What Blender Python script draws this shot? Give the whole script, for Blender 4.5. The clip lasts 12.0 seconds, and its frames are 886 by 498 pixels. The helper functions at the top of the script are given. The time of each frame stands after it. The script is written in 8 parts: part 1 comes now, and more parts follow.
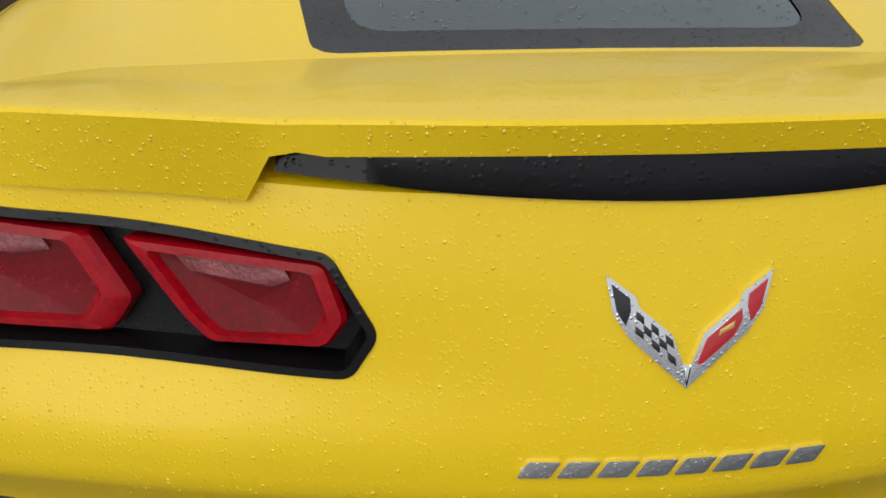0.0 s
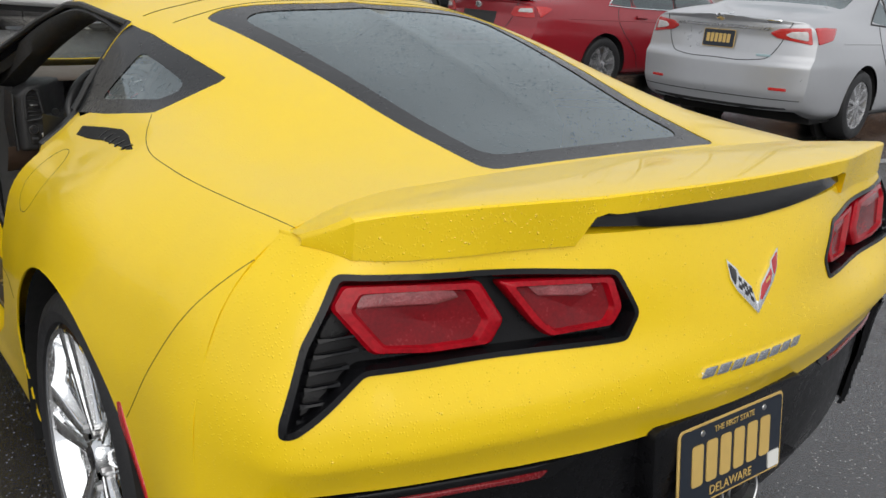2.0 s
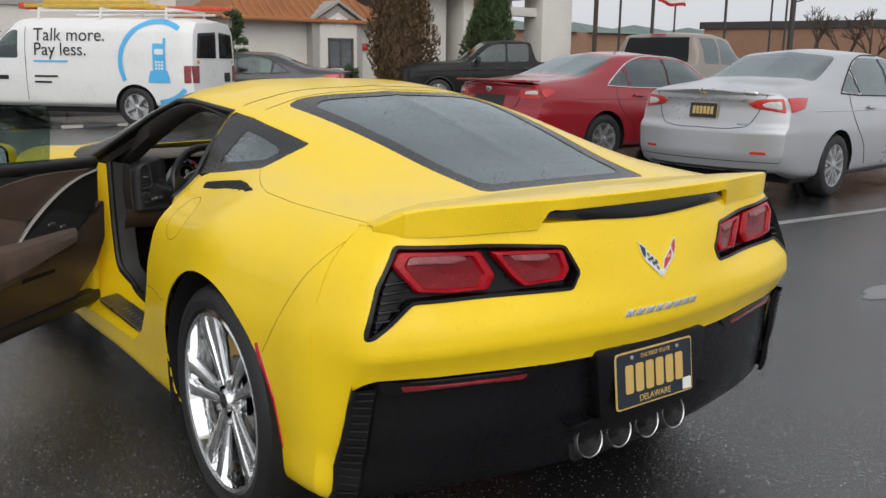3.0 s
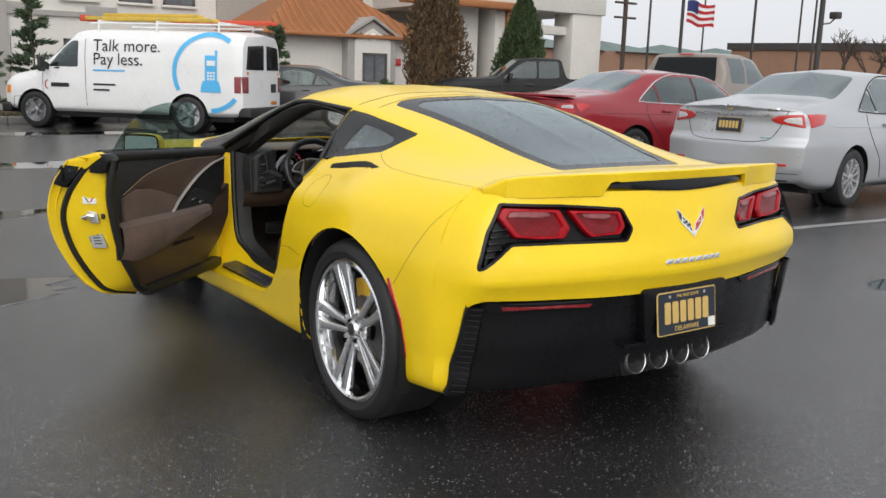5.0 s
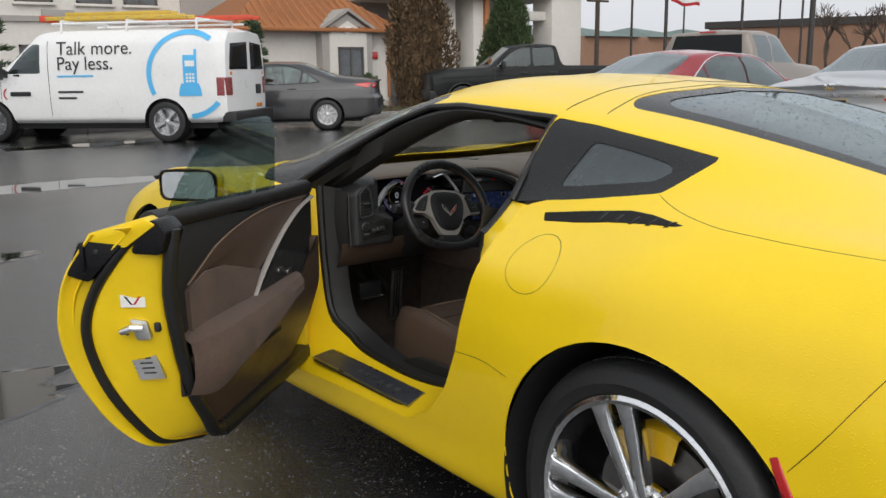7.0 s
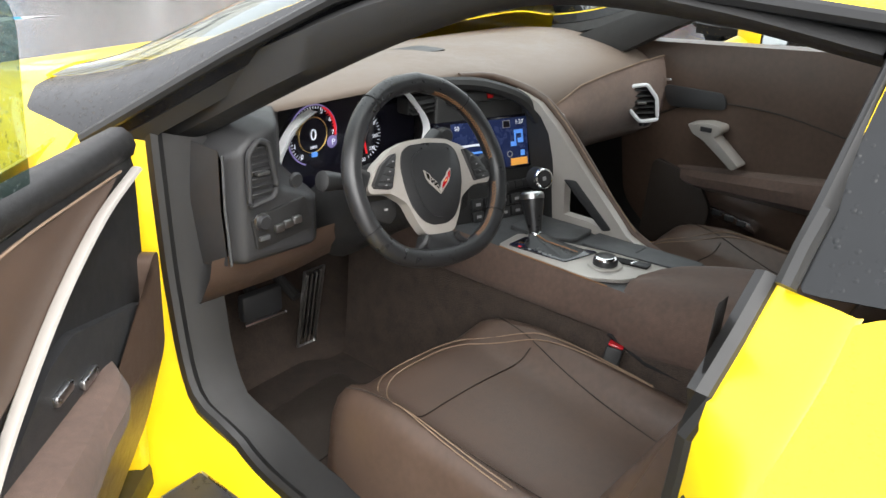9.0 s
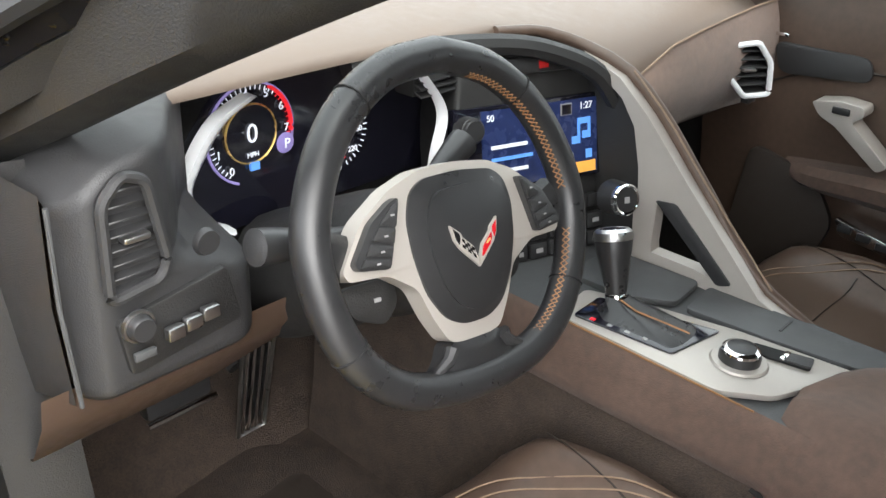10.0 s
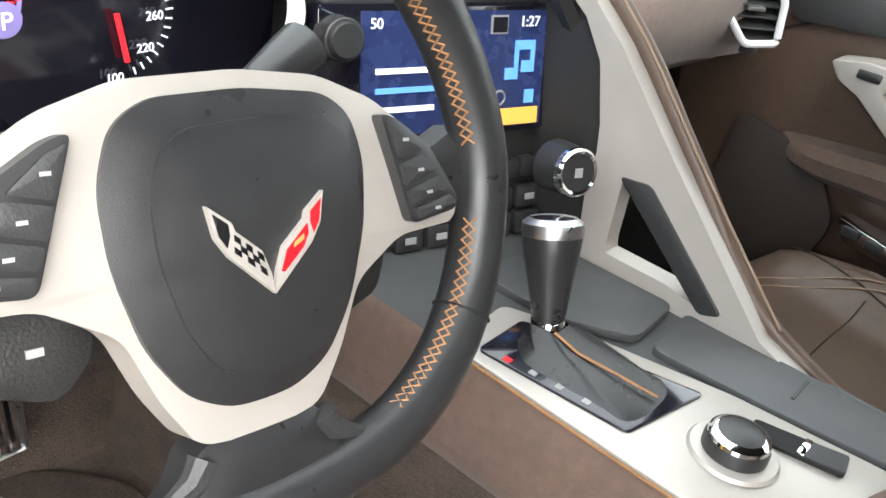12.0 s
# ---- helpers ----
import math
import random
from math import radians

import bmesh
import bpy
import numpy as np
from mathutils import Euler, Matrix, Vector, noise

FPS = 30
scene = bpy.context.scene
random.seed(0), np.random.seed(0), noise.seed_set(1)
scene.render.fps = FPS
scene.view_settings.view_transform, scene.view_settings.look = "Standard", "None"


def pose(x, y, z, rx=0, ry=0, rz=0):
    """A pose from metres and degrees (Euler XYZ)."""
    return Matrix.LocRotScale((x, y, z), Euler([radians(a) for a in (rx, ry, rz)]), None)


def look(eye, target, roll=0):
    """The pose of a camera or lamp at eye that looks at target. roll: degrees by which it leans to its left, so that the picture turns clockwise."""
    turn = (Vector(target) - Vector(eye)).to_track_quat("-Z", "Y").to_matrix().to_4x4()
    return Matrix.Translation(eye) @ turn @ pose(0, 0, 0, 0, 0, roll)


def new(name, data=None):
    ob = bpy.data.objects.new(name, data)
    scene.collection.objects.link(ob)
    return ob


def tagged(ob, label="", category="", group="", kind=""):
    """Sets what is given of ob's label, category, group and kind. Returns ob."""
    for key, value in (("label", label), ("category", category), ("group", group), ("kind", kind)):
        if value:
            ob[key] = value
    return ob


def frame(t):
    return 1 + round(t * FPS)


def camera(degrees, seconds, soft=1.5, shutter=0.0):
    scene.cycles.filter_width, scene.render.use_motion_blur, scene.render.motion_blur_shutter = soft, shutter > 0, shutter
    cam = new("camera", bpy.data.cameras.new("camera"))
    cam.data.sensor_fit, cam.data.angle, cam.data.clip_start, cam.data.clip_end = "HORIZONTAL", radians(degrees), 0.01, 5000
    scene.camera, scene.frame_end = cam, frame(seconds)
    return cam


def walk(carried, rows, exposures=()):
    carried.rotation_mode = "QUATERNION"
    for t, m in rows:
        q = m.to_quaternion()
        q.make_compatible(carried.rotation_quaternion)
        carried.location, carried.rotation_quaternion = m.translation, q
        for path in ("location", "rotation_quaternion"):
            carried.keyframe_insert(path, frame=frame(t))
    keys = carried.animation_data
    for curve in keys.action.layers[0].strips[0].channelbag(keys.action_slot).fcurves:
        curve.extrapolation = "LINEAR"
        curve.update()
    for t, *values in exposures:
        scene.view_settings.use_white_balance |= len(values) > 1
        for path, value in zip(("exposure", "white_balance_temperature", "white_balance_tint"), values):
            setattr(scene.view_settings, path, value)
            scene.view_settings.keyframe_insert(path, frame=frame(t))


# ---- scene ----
cam = camera(53.8, 12.0)
PATH = [
    (0, (-0.28, -0.591, 1.214), (-0.078, 1.177, 0.301), 1.0),
    (0.5, (-0.532, -0.542, 1.247), (0.094, 1.178, 0.44), 2.0),
    (1, (-0.731, -0.488, 1.273), (0.286, 1.067, 0.533), 2.4),
    (1.5, (-1.024, -0.534, 1.27), (0.162, 0.923, 0.585), 2.4),
    (2, (-1.273, -0.759, 1.287), (-0.098, 0.743, 0.685), 3.0),
    (2.5, (-1.487, -1.097, 1.314), (-0.344, 0.472, 0.832), 1.9),
    (2.7, (-1.612, -1.24, 1.313), (-0.454, 0.327, 0.86), 1.0),
    (4.3, (-2.271, -2.051, 1.312), (-1.102, -0.474, 0.928), 0.5),
    (4.5, (-2.354, -2.086, 1.306), (-1.19, -0.505, 0.925), 1.0),
    (5, (-2.402, -1.935, 1.284), (-1.279, -0.326, 0.896), 1.6),
    (5.5, (-2.357, -1.591, 1.282), (-1.296, 0.054, 0.87), 0.7),
    (6, (-2.338, -1.152, 1.274), (-1.283, 0.493, 0.847), -0.5),
    (6.5, (-2.268, -0.684, 1.268), (-1.163, 0.932, 0.859), -1.0),
    (7, (-2.173, -0.229, 1.262), (-0.995, 1.336, 0.857), -0.8),
    (7.5, (-2.082, 0.184, 1.26), (-0.781, 1.631, 0.797), -2.3),
    (7.7, (-2.011, 0.335, 1.242), (-0.674, 1.742, 0.76), -2.6),
    (9.3, (-1.224, 1.358, 1.212), (0.139, 2.593, 0.425), 2.1),
    (9.5, (-1.126, 1.457, 1.187), (0.217, 2.704, 0.387), 2.3),
    (10, (-0.907, 1.706, 1.128), (0.447, 2.872, 0.23), 3.1),
    (10.5, (-0.738, 1.872, 1.046), (0.698, 2.856, 0.061), 5.6),
    (11, (-0.632, 1.918, 0.985), (0.811, 2.835, -0.053), 9.4),
    (11.5, (-0.558, 1.892, 0.963), (0.876, 2.822, -0.076), 11.4),
    (12, (-0.574, 1.895, 0.979), (0.839, 2.909, -0.01), 10.5),
]
EXPOSURES = [(0, -0.2), (0.5, -0.42), (1.0, -0.3), (1.5, 0.0), (2.0, 0.0), (2.7, 0.0), (4.3, 0.25), (5.5, 0.22), (6.5, 0.15), (7.0, 0.15), (7.7, 0.05), (9.3, 2.33), (9.6, 2.38), (10.5, 2.92), (11.0, 3.06), (12.0, 3.2)]
walk(cam, [(t, look(eye, target, roll)) for t, eye, target, roll in PATH], EXPOSURES)

# ---------------------------------------------------------------- sky and light
world = bpy.data.worlds.new("overcast_sky")
scene.world = world
world.use_nodes = True
wn, wl = world.node_tree.nodes, world.node_tree.links
sky = wn.new("ShaderNodeTexSky")
sky.sky_type, sky.sun_disc = "NISHITA", False
sky.sun_elevation, sky.sun_rotation = radians(40), radians(210)
sky.air_density, sky.dust_density, sky.ozone_density = 1.0, 4.0, 1.0
grey = wn.new("ShaderNodeHueSaturation")
grey.inputs["Saturation"].default_value = 0.12
wl.new(sky.outputs[0], grey.inputs["Color"])
cloud = wn.new("ShaderNodeMixRGB")
cloud.inputs["Fac"].default_value = 0.8
cloud.inputs["Color2"].default_value = (5.6, 5.75, 6.05, 1)
wl.new(grey.outputs[0], cloud.inputs["Color1"])
wl.new(cloud.outputs[0], wn["Background"].inputs["Color"])
wn["Background"].inputs["Strength"].default_value = 0.135
sun_data = bpy.data.lights.new("sun", "SUN")
sun_data.energy, sun_data.angle, sun_data.color = 1.15, radians(70), (1.0, 0.97, 0.92)
sun_ob = new("sun", sun_data)
sun_ob.matrix_basis = look((0, 0, 60), (36, 62, 0))


# ---------------------------------------------------------------- materials
def rgb(r, g, b):
    """Linear colour of an everyday 0-255 one."""
    return tuple((c / 255 / 12.92) if c <= 10 else ((c / 255 + 0.055) / 1.055) ** 2.4 for c in (r, g, b))


def material(name, col, rough=0.5, metal=0.0, vary=0.15, scale=6.0, bump=0.0, bscale=60.0, coat=0.0, rvary=0.1, spec=0.5, island=0.0,
             sheen=0.0, vor=0.0, vscale=200.0, emit=0.0):
    """Principled surface whose colour and gloss vary at two scales, with a fine relief."""
    m = bpy.data.materials.new(name)
    m.use_nodes = True
    n, l = m.node_tree.nodes, m.node_tree.links
    b = n["Principled BSDF"]
    tc = n.new("ShaderNodeTexCoord")
    big, fine = n.new("ShaderNodeTexNoise"), n.new("ShaderNodeTexNoise")
    for t, s, d in ((big, scale, 3), (fine, scale * 9, 4)):
        t.inputs["Scale"].default_value, t.inputs["Detail"].default_value = s, d
        l.new(tc.outputs["Object"], t.inputs["Vector"])
    add = n.new("ShaderNodeMath")
    add.operation = "ADD"
    l.new(big.outputs["Fac"], add.inputs[0])
    l.new(fine.outputs["Fac"], add.inputs[1])
    mr = n.new("ShaderNodeMapRange")
    mr.inputs["From Min"].default_value, mr.inputs["From Max"].default_value = 0.65, 1.35
    mr.inputs["To Min"].default_value, mr.inputs["To Max"].default_value = 1 - vary, 1 + vary
    l.new(add.outputs[0], mr.inputs["Value"])
    sc = n.new("ShaderNodeVectorMath")
    sc.operation = "SCALE"
    sc.inputs[0].default_value = col[:3]
    if island:
        geo = n.new("ShaderNodeNewGeometry")
        im = n.new("ShaderNodeMapRange")
        im.inputs["To Min"].default_value, im.inputs["To Max"].default_value = 1 - island, 1 + island
        l.new(geo.outputs["Random Per Island"], im.inputs["Value"])
        mu = n.new("ShaderNodeMath")
        mu.operation = "MULTIPLY"
        l.new(mr.outputs[0], mu.inputs[0])
        l.new(im.outputs[0], mu.inputs[1])
        l.new(mu.outputs[0], sc.inputs["Scale"])
    else:
        l.new(mr.outputs[0], sc.inputs["Scale"])
    l.new(sc.outputs[0], b.inputs["Base Color"])
    rr = n.new("ShaderNodeMapRange")
    rr.inputs["From Min"].default_value, rr.inputs["From Max"].default_value = 0.65, 1.35
    rr.inputs["To Min"].default_value, rr.inputs["To Max"].default_value = max(0.02, rough - rvary), min(1.0, rough + rvary)
    l.new(add.outputs[0], rr.inputs["Value"])
    l.new(rr.outputs[0], b.inputs["Roughness"])
    b.inputs["Metallic"].default_value = metal
    b.inputs["Coat Weight"].default_value = coat
    b.inputs["Coat Roughness"].default_value = 0.06
    b.inputs["Specular IOR Level"].default_value = spec
    b.inputs["Sheen Weight"].default_value = sheen
    if emit:
        b.inputs["Emission Strength"].default_value = emit
        l.new(sc.outputs[0], b.inputs["Emission Color"])
    h = None
    if bump:
        g = n.new("ShaderNodeTexNoise")
        g.inputs["Scale"].default_value, g.inputs["Detail"].default_value = bscale, 5
        l.new(tc.outputs["Object"], g.inputs["Vector"])
        bp = n.new("ShaderNodeBump")
        bp.inputs["Strength"].default_value, bp.inputs["Distance"].default_value = bump, 0.004
        l.new(g.outputs["Fac"], bp.inputs["Height"])
        h = bp
    if vor:
        v = n.new("ShaderNodeTexVoronoi")
        v.inputs["Scale"].default_value = vscale
        l.new(tc.outputs["Object"], v.inputs["Vector"])
        vr = n.new("ShaderNodeMapRange")
        vr.inputs["From Min"].default_value, vr.inputs["From Max"].default_value = 0.42, 0.12
        l.new(v.outputs["Distance"], vr.inputs["Value"])
        # only some cells carry a drop
        sp = n.new("ShaderNodeSeparateColor")
        l.new(v.outputs["Color"], sp.inputs[0])
        gt = n.new("ShaderNodeMath")
        gt.operation, gt.inputs[1].default_value = "GREATER_THAN", 0.62
        l.new(sp.outputs[0], gt.inputs[0])
        mm = n.new("ShaderNodeMath")
        mm.operation = "MULTIPLY"
        l.new(vr.outputs[0], mm.inputs[0])
        l.new(gt.outputs[0], mm.inputs[1])
        b2 = n.new("ShaderNodeBump")
        b2.inputs["Strength"].default_value, b2.inputs["Distance"].default_value = vor, 0.0015
        l.new(mm.outputs[0], b2.inputs["Height"])
        if h:
            l.new(h.outputs[0], b2.inputs["Normal"])
        h = b2
    if h:
        l.new(h.outputs[0], b.inputs["Normal"])
        if coat:
            l.new(h.outputs[0], b.inputs["Coat Normal"])
    return m


def glass_material(name, tint, rough=0.03, low=0.055, power=3.0, vor=0.0, vscale=150.0):
    """A tinted pane: mostly see-through, with real surface gloss and rain drops."""
    m = bpy.data.materials.new(name)
    m.use_nodes = True
    n, l = m.node_tree.nodes, m.node_tree.links
    n.remove(n["Principled BSDF"])
    tr, gl, mx, fr = (n.new("ShaderNode" + k) for k in ("BsdfTransparent", "BsdfGlossy", "MixShader", "LayerWeight"))
    tr.inputs["Color"].default_value = (*tint, 1)
    gl.inputs["Roughness"].default_value = rough
    gl.inputs["Color"].default_value = (0.74, 0.82, 0.84, 1)
    fr.inputs["Blend"].default_value = 0.5
    if vor:
        tc = n.new("ShaderNodeTexCoord")
        v = n.new("ShaderNodeTexVoronoi")
        v.inputs["Scale"].default_value = vscale
        l.new(tc.outputs["Object"], v.inputs["Vector"])
        vr = n.new("ShaderNodeMapRange")
        vr.inputs["From Min"].default_value, vr.inputs["From Max"].default_value = 0.35, 0.1
        l.new(v.outputs["Distance"], vr.inputs["Value"])
        sp = n.new("ShaderNodeSeparateColor")
        l.new(v.outputs["Color"], sp.inputs[0])
        gt = n.new("ShaderNodeMath")
        gt.operation, gt.inputs[1].default_value = "GREATER_THAN", 0.72
        l.new(sp.outputs[0], gt.inputs[0])
        mm = n.new("ShaderNodeMath")
        mm.operation = "MULTIPLY"
        l.new(vr.outputs[0], mm.inputs[0])
        l.new(gt.outputs[0], mm.inputs[1])
        bp = n.new("ShaderNodeBump")
        bp.inputs["Strength"].default_value, bp.inputs["Distance"].default_value = vor, 0.003
        l.new(mm.outputs[0], bp.inputs["Height"])
        l.new(bp.outputs[0], gl.inputs["Normal"])
        l.new(bp.outputs[0], fr.inputs["Normal"])
    pw, mr = n.new("ShaderNodeMath"), n.new("ShaderNodeMapRange")
    pw.operation, pw.inputs[1].default_value = "POWER", power
    l.new(fr.outputs["Facing"], pw.inputs[0])
    mr.inputs["To Min"].default_value, mr.inputs["To Max"].default_value = low, 0.9
    l.new(pw.outputs[0], mr.inputs["Value"])
    l.new(mr.outputs[0], mx.inputs[0])
    l.new(tr.outputs[0], mx.inputs[1])
    l.new(gl.outputs[0], mx.inputs[2])
    l.new(mx.outputs[0], n["Material Output"].inputs["Surface"])
    return m


M = {}
M["yellow"] = material("yellow_paint", (0.93, 0.64, 0.008), 0.36, vary=0.02, scale=2, coat=0.5, rvary=0.04, vor=0.30, vscale=210, spec=0.3)
M["yellow_in"] = material("yellow_paint_inside", (0.93, 0.64, 0.008), 0.38, vary=0.03, scale=3, coat=0.3, rvary=0.05)
M["black_gloss"] = material("gloss_black_plastic", (0.006, 0.006, 0.007), 0.16, vary=0.2, coat=0.08, vor=0.3, vscale=160, spec=0.25)
M["black_satin"] = material("satin_black_plastic", (0.006, 0.006, 0.007), 0.30, vary=0.2, bump=0.05, bscale=300, vor=0.2, vscale=180, spec=0.22)
M["black_matte"] = material("matte_black_plastic", (0.008, 0.008, 0.009), 0.60, vary=0.2, bump=0.15, bscale=500)
M["void"] = material("dark_cavity", (0.006, 0.006, 0.006), 0.9, vary=0.2)
M["seam"] = material("panel_gap", (0.02, 0.015, 0.004), 0.8, vary=0.1)
M["rubber"] = material("tyre_rubber", (0.016, 0.016, 0.017), 0.55, vary=0.25, scale=12, bump=0.3, bscale=120)
M["seal"] = material("rubber_seal", (0.012, 0.012, 0.012), 0.45, vary=0.2)
M["chrome"] = material("chrome", (0.86, 0.87, 0.88), 0.07, 1.0, vary=0.03, rvary=0.03, vor=0.25, vscale=260)
M["chrome_dry"] = material("bright_chrome", (0.86, 0.87, 0.88), 0.09, 1.0, vary=0.03, rvary=0.03)
M["steel"] = material("brushed_steel", (0.52, 0.52, 0.52), 0.32, 1.0, vary=0.1, bump=0.05, bscale=400)
M["disc"] = material("brake_disc_iron", (0.20, 0.19, 0.18), 0.4, 1.0, vary=0.2)
M["caliper"] = material("yellow_caliper", (0.80, 0.48, 0.01), 0.35, vary=0.05, coat=0.4)
M["red_lens"] = material("red_lamp_lens", (0.36, 0.003, 0.010), 0.14, vary=0.35, scale=18, coat=0.12, spec=0.22, bump=0.12, bscale=90, vor=0.12, vscale=170)
M["red_deep"] = material("deep_red_lens", (0.17, 0.0015, 0.005), 0.2, vary=0.35, scale=26, coat=0.1, spec=0.3)
M["red_clear"] = material("pale_reversing_lens", (0.26, 0.055, 0.06), 0.2, vary=0.3, scale=40, coat=0.4, bump=0.4, bscale=200)
M["reflector"] = material("red_reflector", (0.50, 0.012, 0.012), 0.2, vary=0.1, scale=30, coat=1.0, bump=0.2, bscale=400)
M["dark_red"] = material("dim_red_reflector", (0.22, 0.008, 0.012), 0.25, vary=0.15, scale=30, coat=0.8)
M["white"] = material("white_paint", (0.80, 0.80, 0.79), 0.35, vary=0.04, scale=2, coat=0.3)
M["label_white"] = material("white_sticker", (0.80, 0.79, 0.75), 0.45, vary=0.03)
M["badge_black"] = material("badge_black", (0.008, 0.008, 0.009), 0.2, vary=0.1, coat=0.8)
M["badge_red"] = material("badge_red", (0.50, 0.012, 0.02), 0.2, vary=0.05, coat=0.8)
M["badge_gold"] = material("badge_gold", (0.75, 0.50, 0.16), 0.3, 0.6, vary=0.05)
M["plate_dark"] = material("plate_dark_blue", (0.014, 0.02, 0.032), 0.45, vary=0.1)
M["plate_gold"] = material("plate_gold", (0.62, 0.42, 0.13), 0.45, vary=0.05)
M["frit"] = material("black_glass_border", (0.012, 0.013, 0.014), 0.22, vary=0.1, coat=0.0, vor=0.4, vscale=150, spec=0.36)
M["glass_rear"] = glass_material("tinted_rear_glass", (0.16, 0.215, 0.215), 0.05, low=0.07, power=2.5, vor=0.25, vscale=120)
M["glass_door"] = glass_material("green_door_glass", (0.33, 0.46, 0.41), 0.03, low=0.10, power=2.4, vor=0.8, vscale=190)
M["glass_screen"] = glass_material("windscreen_glass", (0.72, 0.77, 0.75), 0.03, vor=0.5, vscale=160)
M["glass_dark"] = glass_material("dark_car_glass", (0.06, 0.075, 0.075), 0.04, low=0.07, power=2.2)
M["glass_green"] = glass_material("green_car_glass", (0.32, 0.42, 0.38), 0.04, low=0.08, power=2.0)
M["glass_green2"] = glass_material("quarter_glass", (0.30, 0.36, 0.35), 0.05, low=0.09, power=2.2, vor=0.4, vscale=130)
M["mirror"] = material("mirror_glass", (0.85, 0.88, 0.88), 0.03, 1.0, vary=0.02, rvary=0.01)


# ---------------------------------------------------------------- building tools
WORLD = {}


def finish(ob, bm, mat, smooth=38):
    bmesh.ops.recalc_face_normals(bm, faces=bm.faces)
    bm.to_mesh(ob.data)
    bm.free()
    if smooth:
        ob.data.polygons.foreach_set("use_smooth", [True] * len(ob.data.polygons))
        ob.data.set_sharp_from_angle(angle=radians(smooth))
    for m in (mat if isinstance(mat, (list, tuple)) else [mat]):
        ob.data.materials.append(m)
    return ob


def thing(name, at, label, category, group="", kind=""):
    """An Empty at the thing's base that carries its parts."""
    ob = new(name)
    ob.location = at
    ob.empty_display_size = 0.1
    WORLD[ob] = Matrix.Translation(at)
    return tagged(ob, label, category, group, kind)


def part(name, bm, mat, parent, label="", m=None, smooth=38):
    """One mesh under a thing or a part; the mesh is in world coordinates, after m."""
    if m is not None:
        bmesh.ops.transform(bm, matrix=m, verts=bm.verts)
    ob = new(name, bpy.data.meshes.new(name))
    finish(ob, bm, mat, smooth)
    ob.parent = parent
    if parent in WORLD:
        ob.matrix_parent_inverse = WORLD[parent].inverted()
    return tagged(ob, label)


def solo(name, bm, mat, label, category, group="", kind="", smooth=38, m=None):
    """A thing that is one mesh."""
    if m is not None:
        bmesh.ops.transform(bm, matrix=m, verts=bm.verts)
    ob = new(name, bpy.data.meshes.new(name))
    finish(ob, bm, mat, smooth)
    return tagged(ob, label, category, group, kind)


def bm_raw(verts, faces):
    me = bpy.data.meshes.new("tmp")
    me.from_pydata([tuple(map(float, v)) for v in verts], [], [tuple(map(int, f)) for f in faces])
    bm = bmesh.new()
    bm.from_mesh(me)
    bpy.data.meshes.remove(me)
    return bm


def join(*bms):
    out = bmesh.new()
    for b in bms:
        me = bpy.data.meshes.new("tmp")
        b.to_mesh(me)
        out.from_mesh(me)
        bpy.data.meshes.remove(me)
        b.free()
    return out


def moved(bm, m):
    bmesh.ops.transform(bm, matrix=m, verts=bm.verts)
    return bm


def bevelled(bm, w, seg=2, angle=25):
    if w > 0:
        es = [e for e in bm.edges if len(e.link_faces) == 2 and e.calc_face_angle(0) > radians(angle)]
        bmesh.ops.bevel(bm, geom=es, offset=w, segments=seg, profile=0.5, affect="EDGES", clamp_overlap=True)
    return bm


def box(x0, y0, z0, x1, y1, z1, bev=0.0, seg=2):
    bm = bmesh.new()
    bmesh.ops.create_cube(bm, size=1)
    bmesh.ops.transform(bm, matrix=Matrix.Translation(((x0 + x1) / 2, (y0 + y1) / 2, (z0 + z1) / 2)) @ Matrix.Diagonal((abs(x1 - x0), abs(y1 - y0), abs(z1 - z0), 1)), verts=bm.verts)
    return bevelled(bm, bev, seg)


def prism(poly, axis, a, b, bev=0.0, seg=2):
    """A flat outline, in the two other axes, drawn out from a to b along axis."""
    n = len(poly)
    put = {"x": lambda p, d: (d, p[0], p[1]), "y": lambda p, d: (p[0], d, p[1]), "z": lambda p, d: (p[0], p[1], d)}[axis]
    vs = [put(p, a) for p in poly] + [put(p, b) for p in poly]
    fs = [list(range(n)), list(range(n, 2 * n))] + [[i, (i + 1) % n, n + (i + 1) % n, n + i] for i in range(n)]
    bm = bm_raw(vs, fs)
    bmesh.ops.recalc_face_normals(bm, faces=bm.faces)
    return bevelled(bm, bev, seg)


def rounded(poly, r, seg=4):
    """The outline with its corners rounded."""
    out = []
    n = len(poly)
    for i in range(n):
        p0, p, p1 = (np.array(poly[(i + k) % n], float) for k in (-1, 0, 1))
        ri = min(r, 0.45 * np.linalg.norm(p0 - p), 0.45 * np.linalg.norm(p1 - p))
        a = p + (p0 - p) / np.linalg.norm(p0 - p) * ri
        b = p + (p1 - p) / np.linalg.norm(p1 - p) * ri
        for k in range(seg + 1):
            t = k / seg
            out.append(tuple((1 - t) ** 2 * a + 2 * t * (1 - t) * p + t * t * b))
    return out


def grid(P, closed_u=False, closed_v=False):
    P = np.asarray(P, float)
    a, b = P.shape[:2]
    fs = []
    for i in range(a if closed_u else a - 1):
        for j in range(b if closed_v else b - 1):
            i2, j2 = (i + 1) % a, (j + 1) % b
            fs.append((i * b + j, i2 * b + j, i2 * b + j2, i * b + j2))
    return bm_raw(P.reshape(-1, 3), fs)


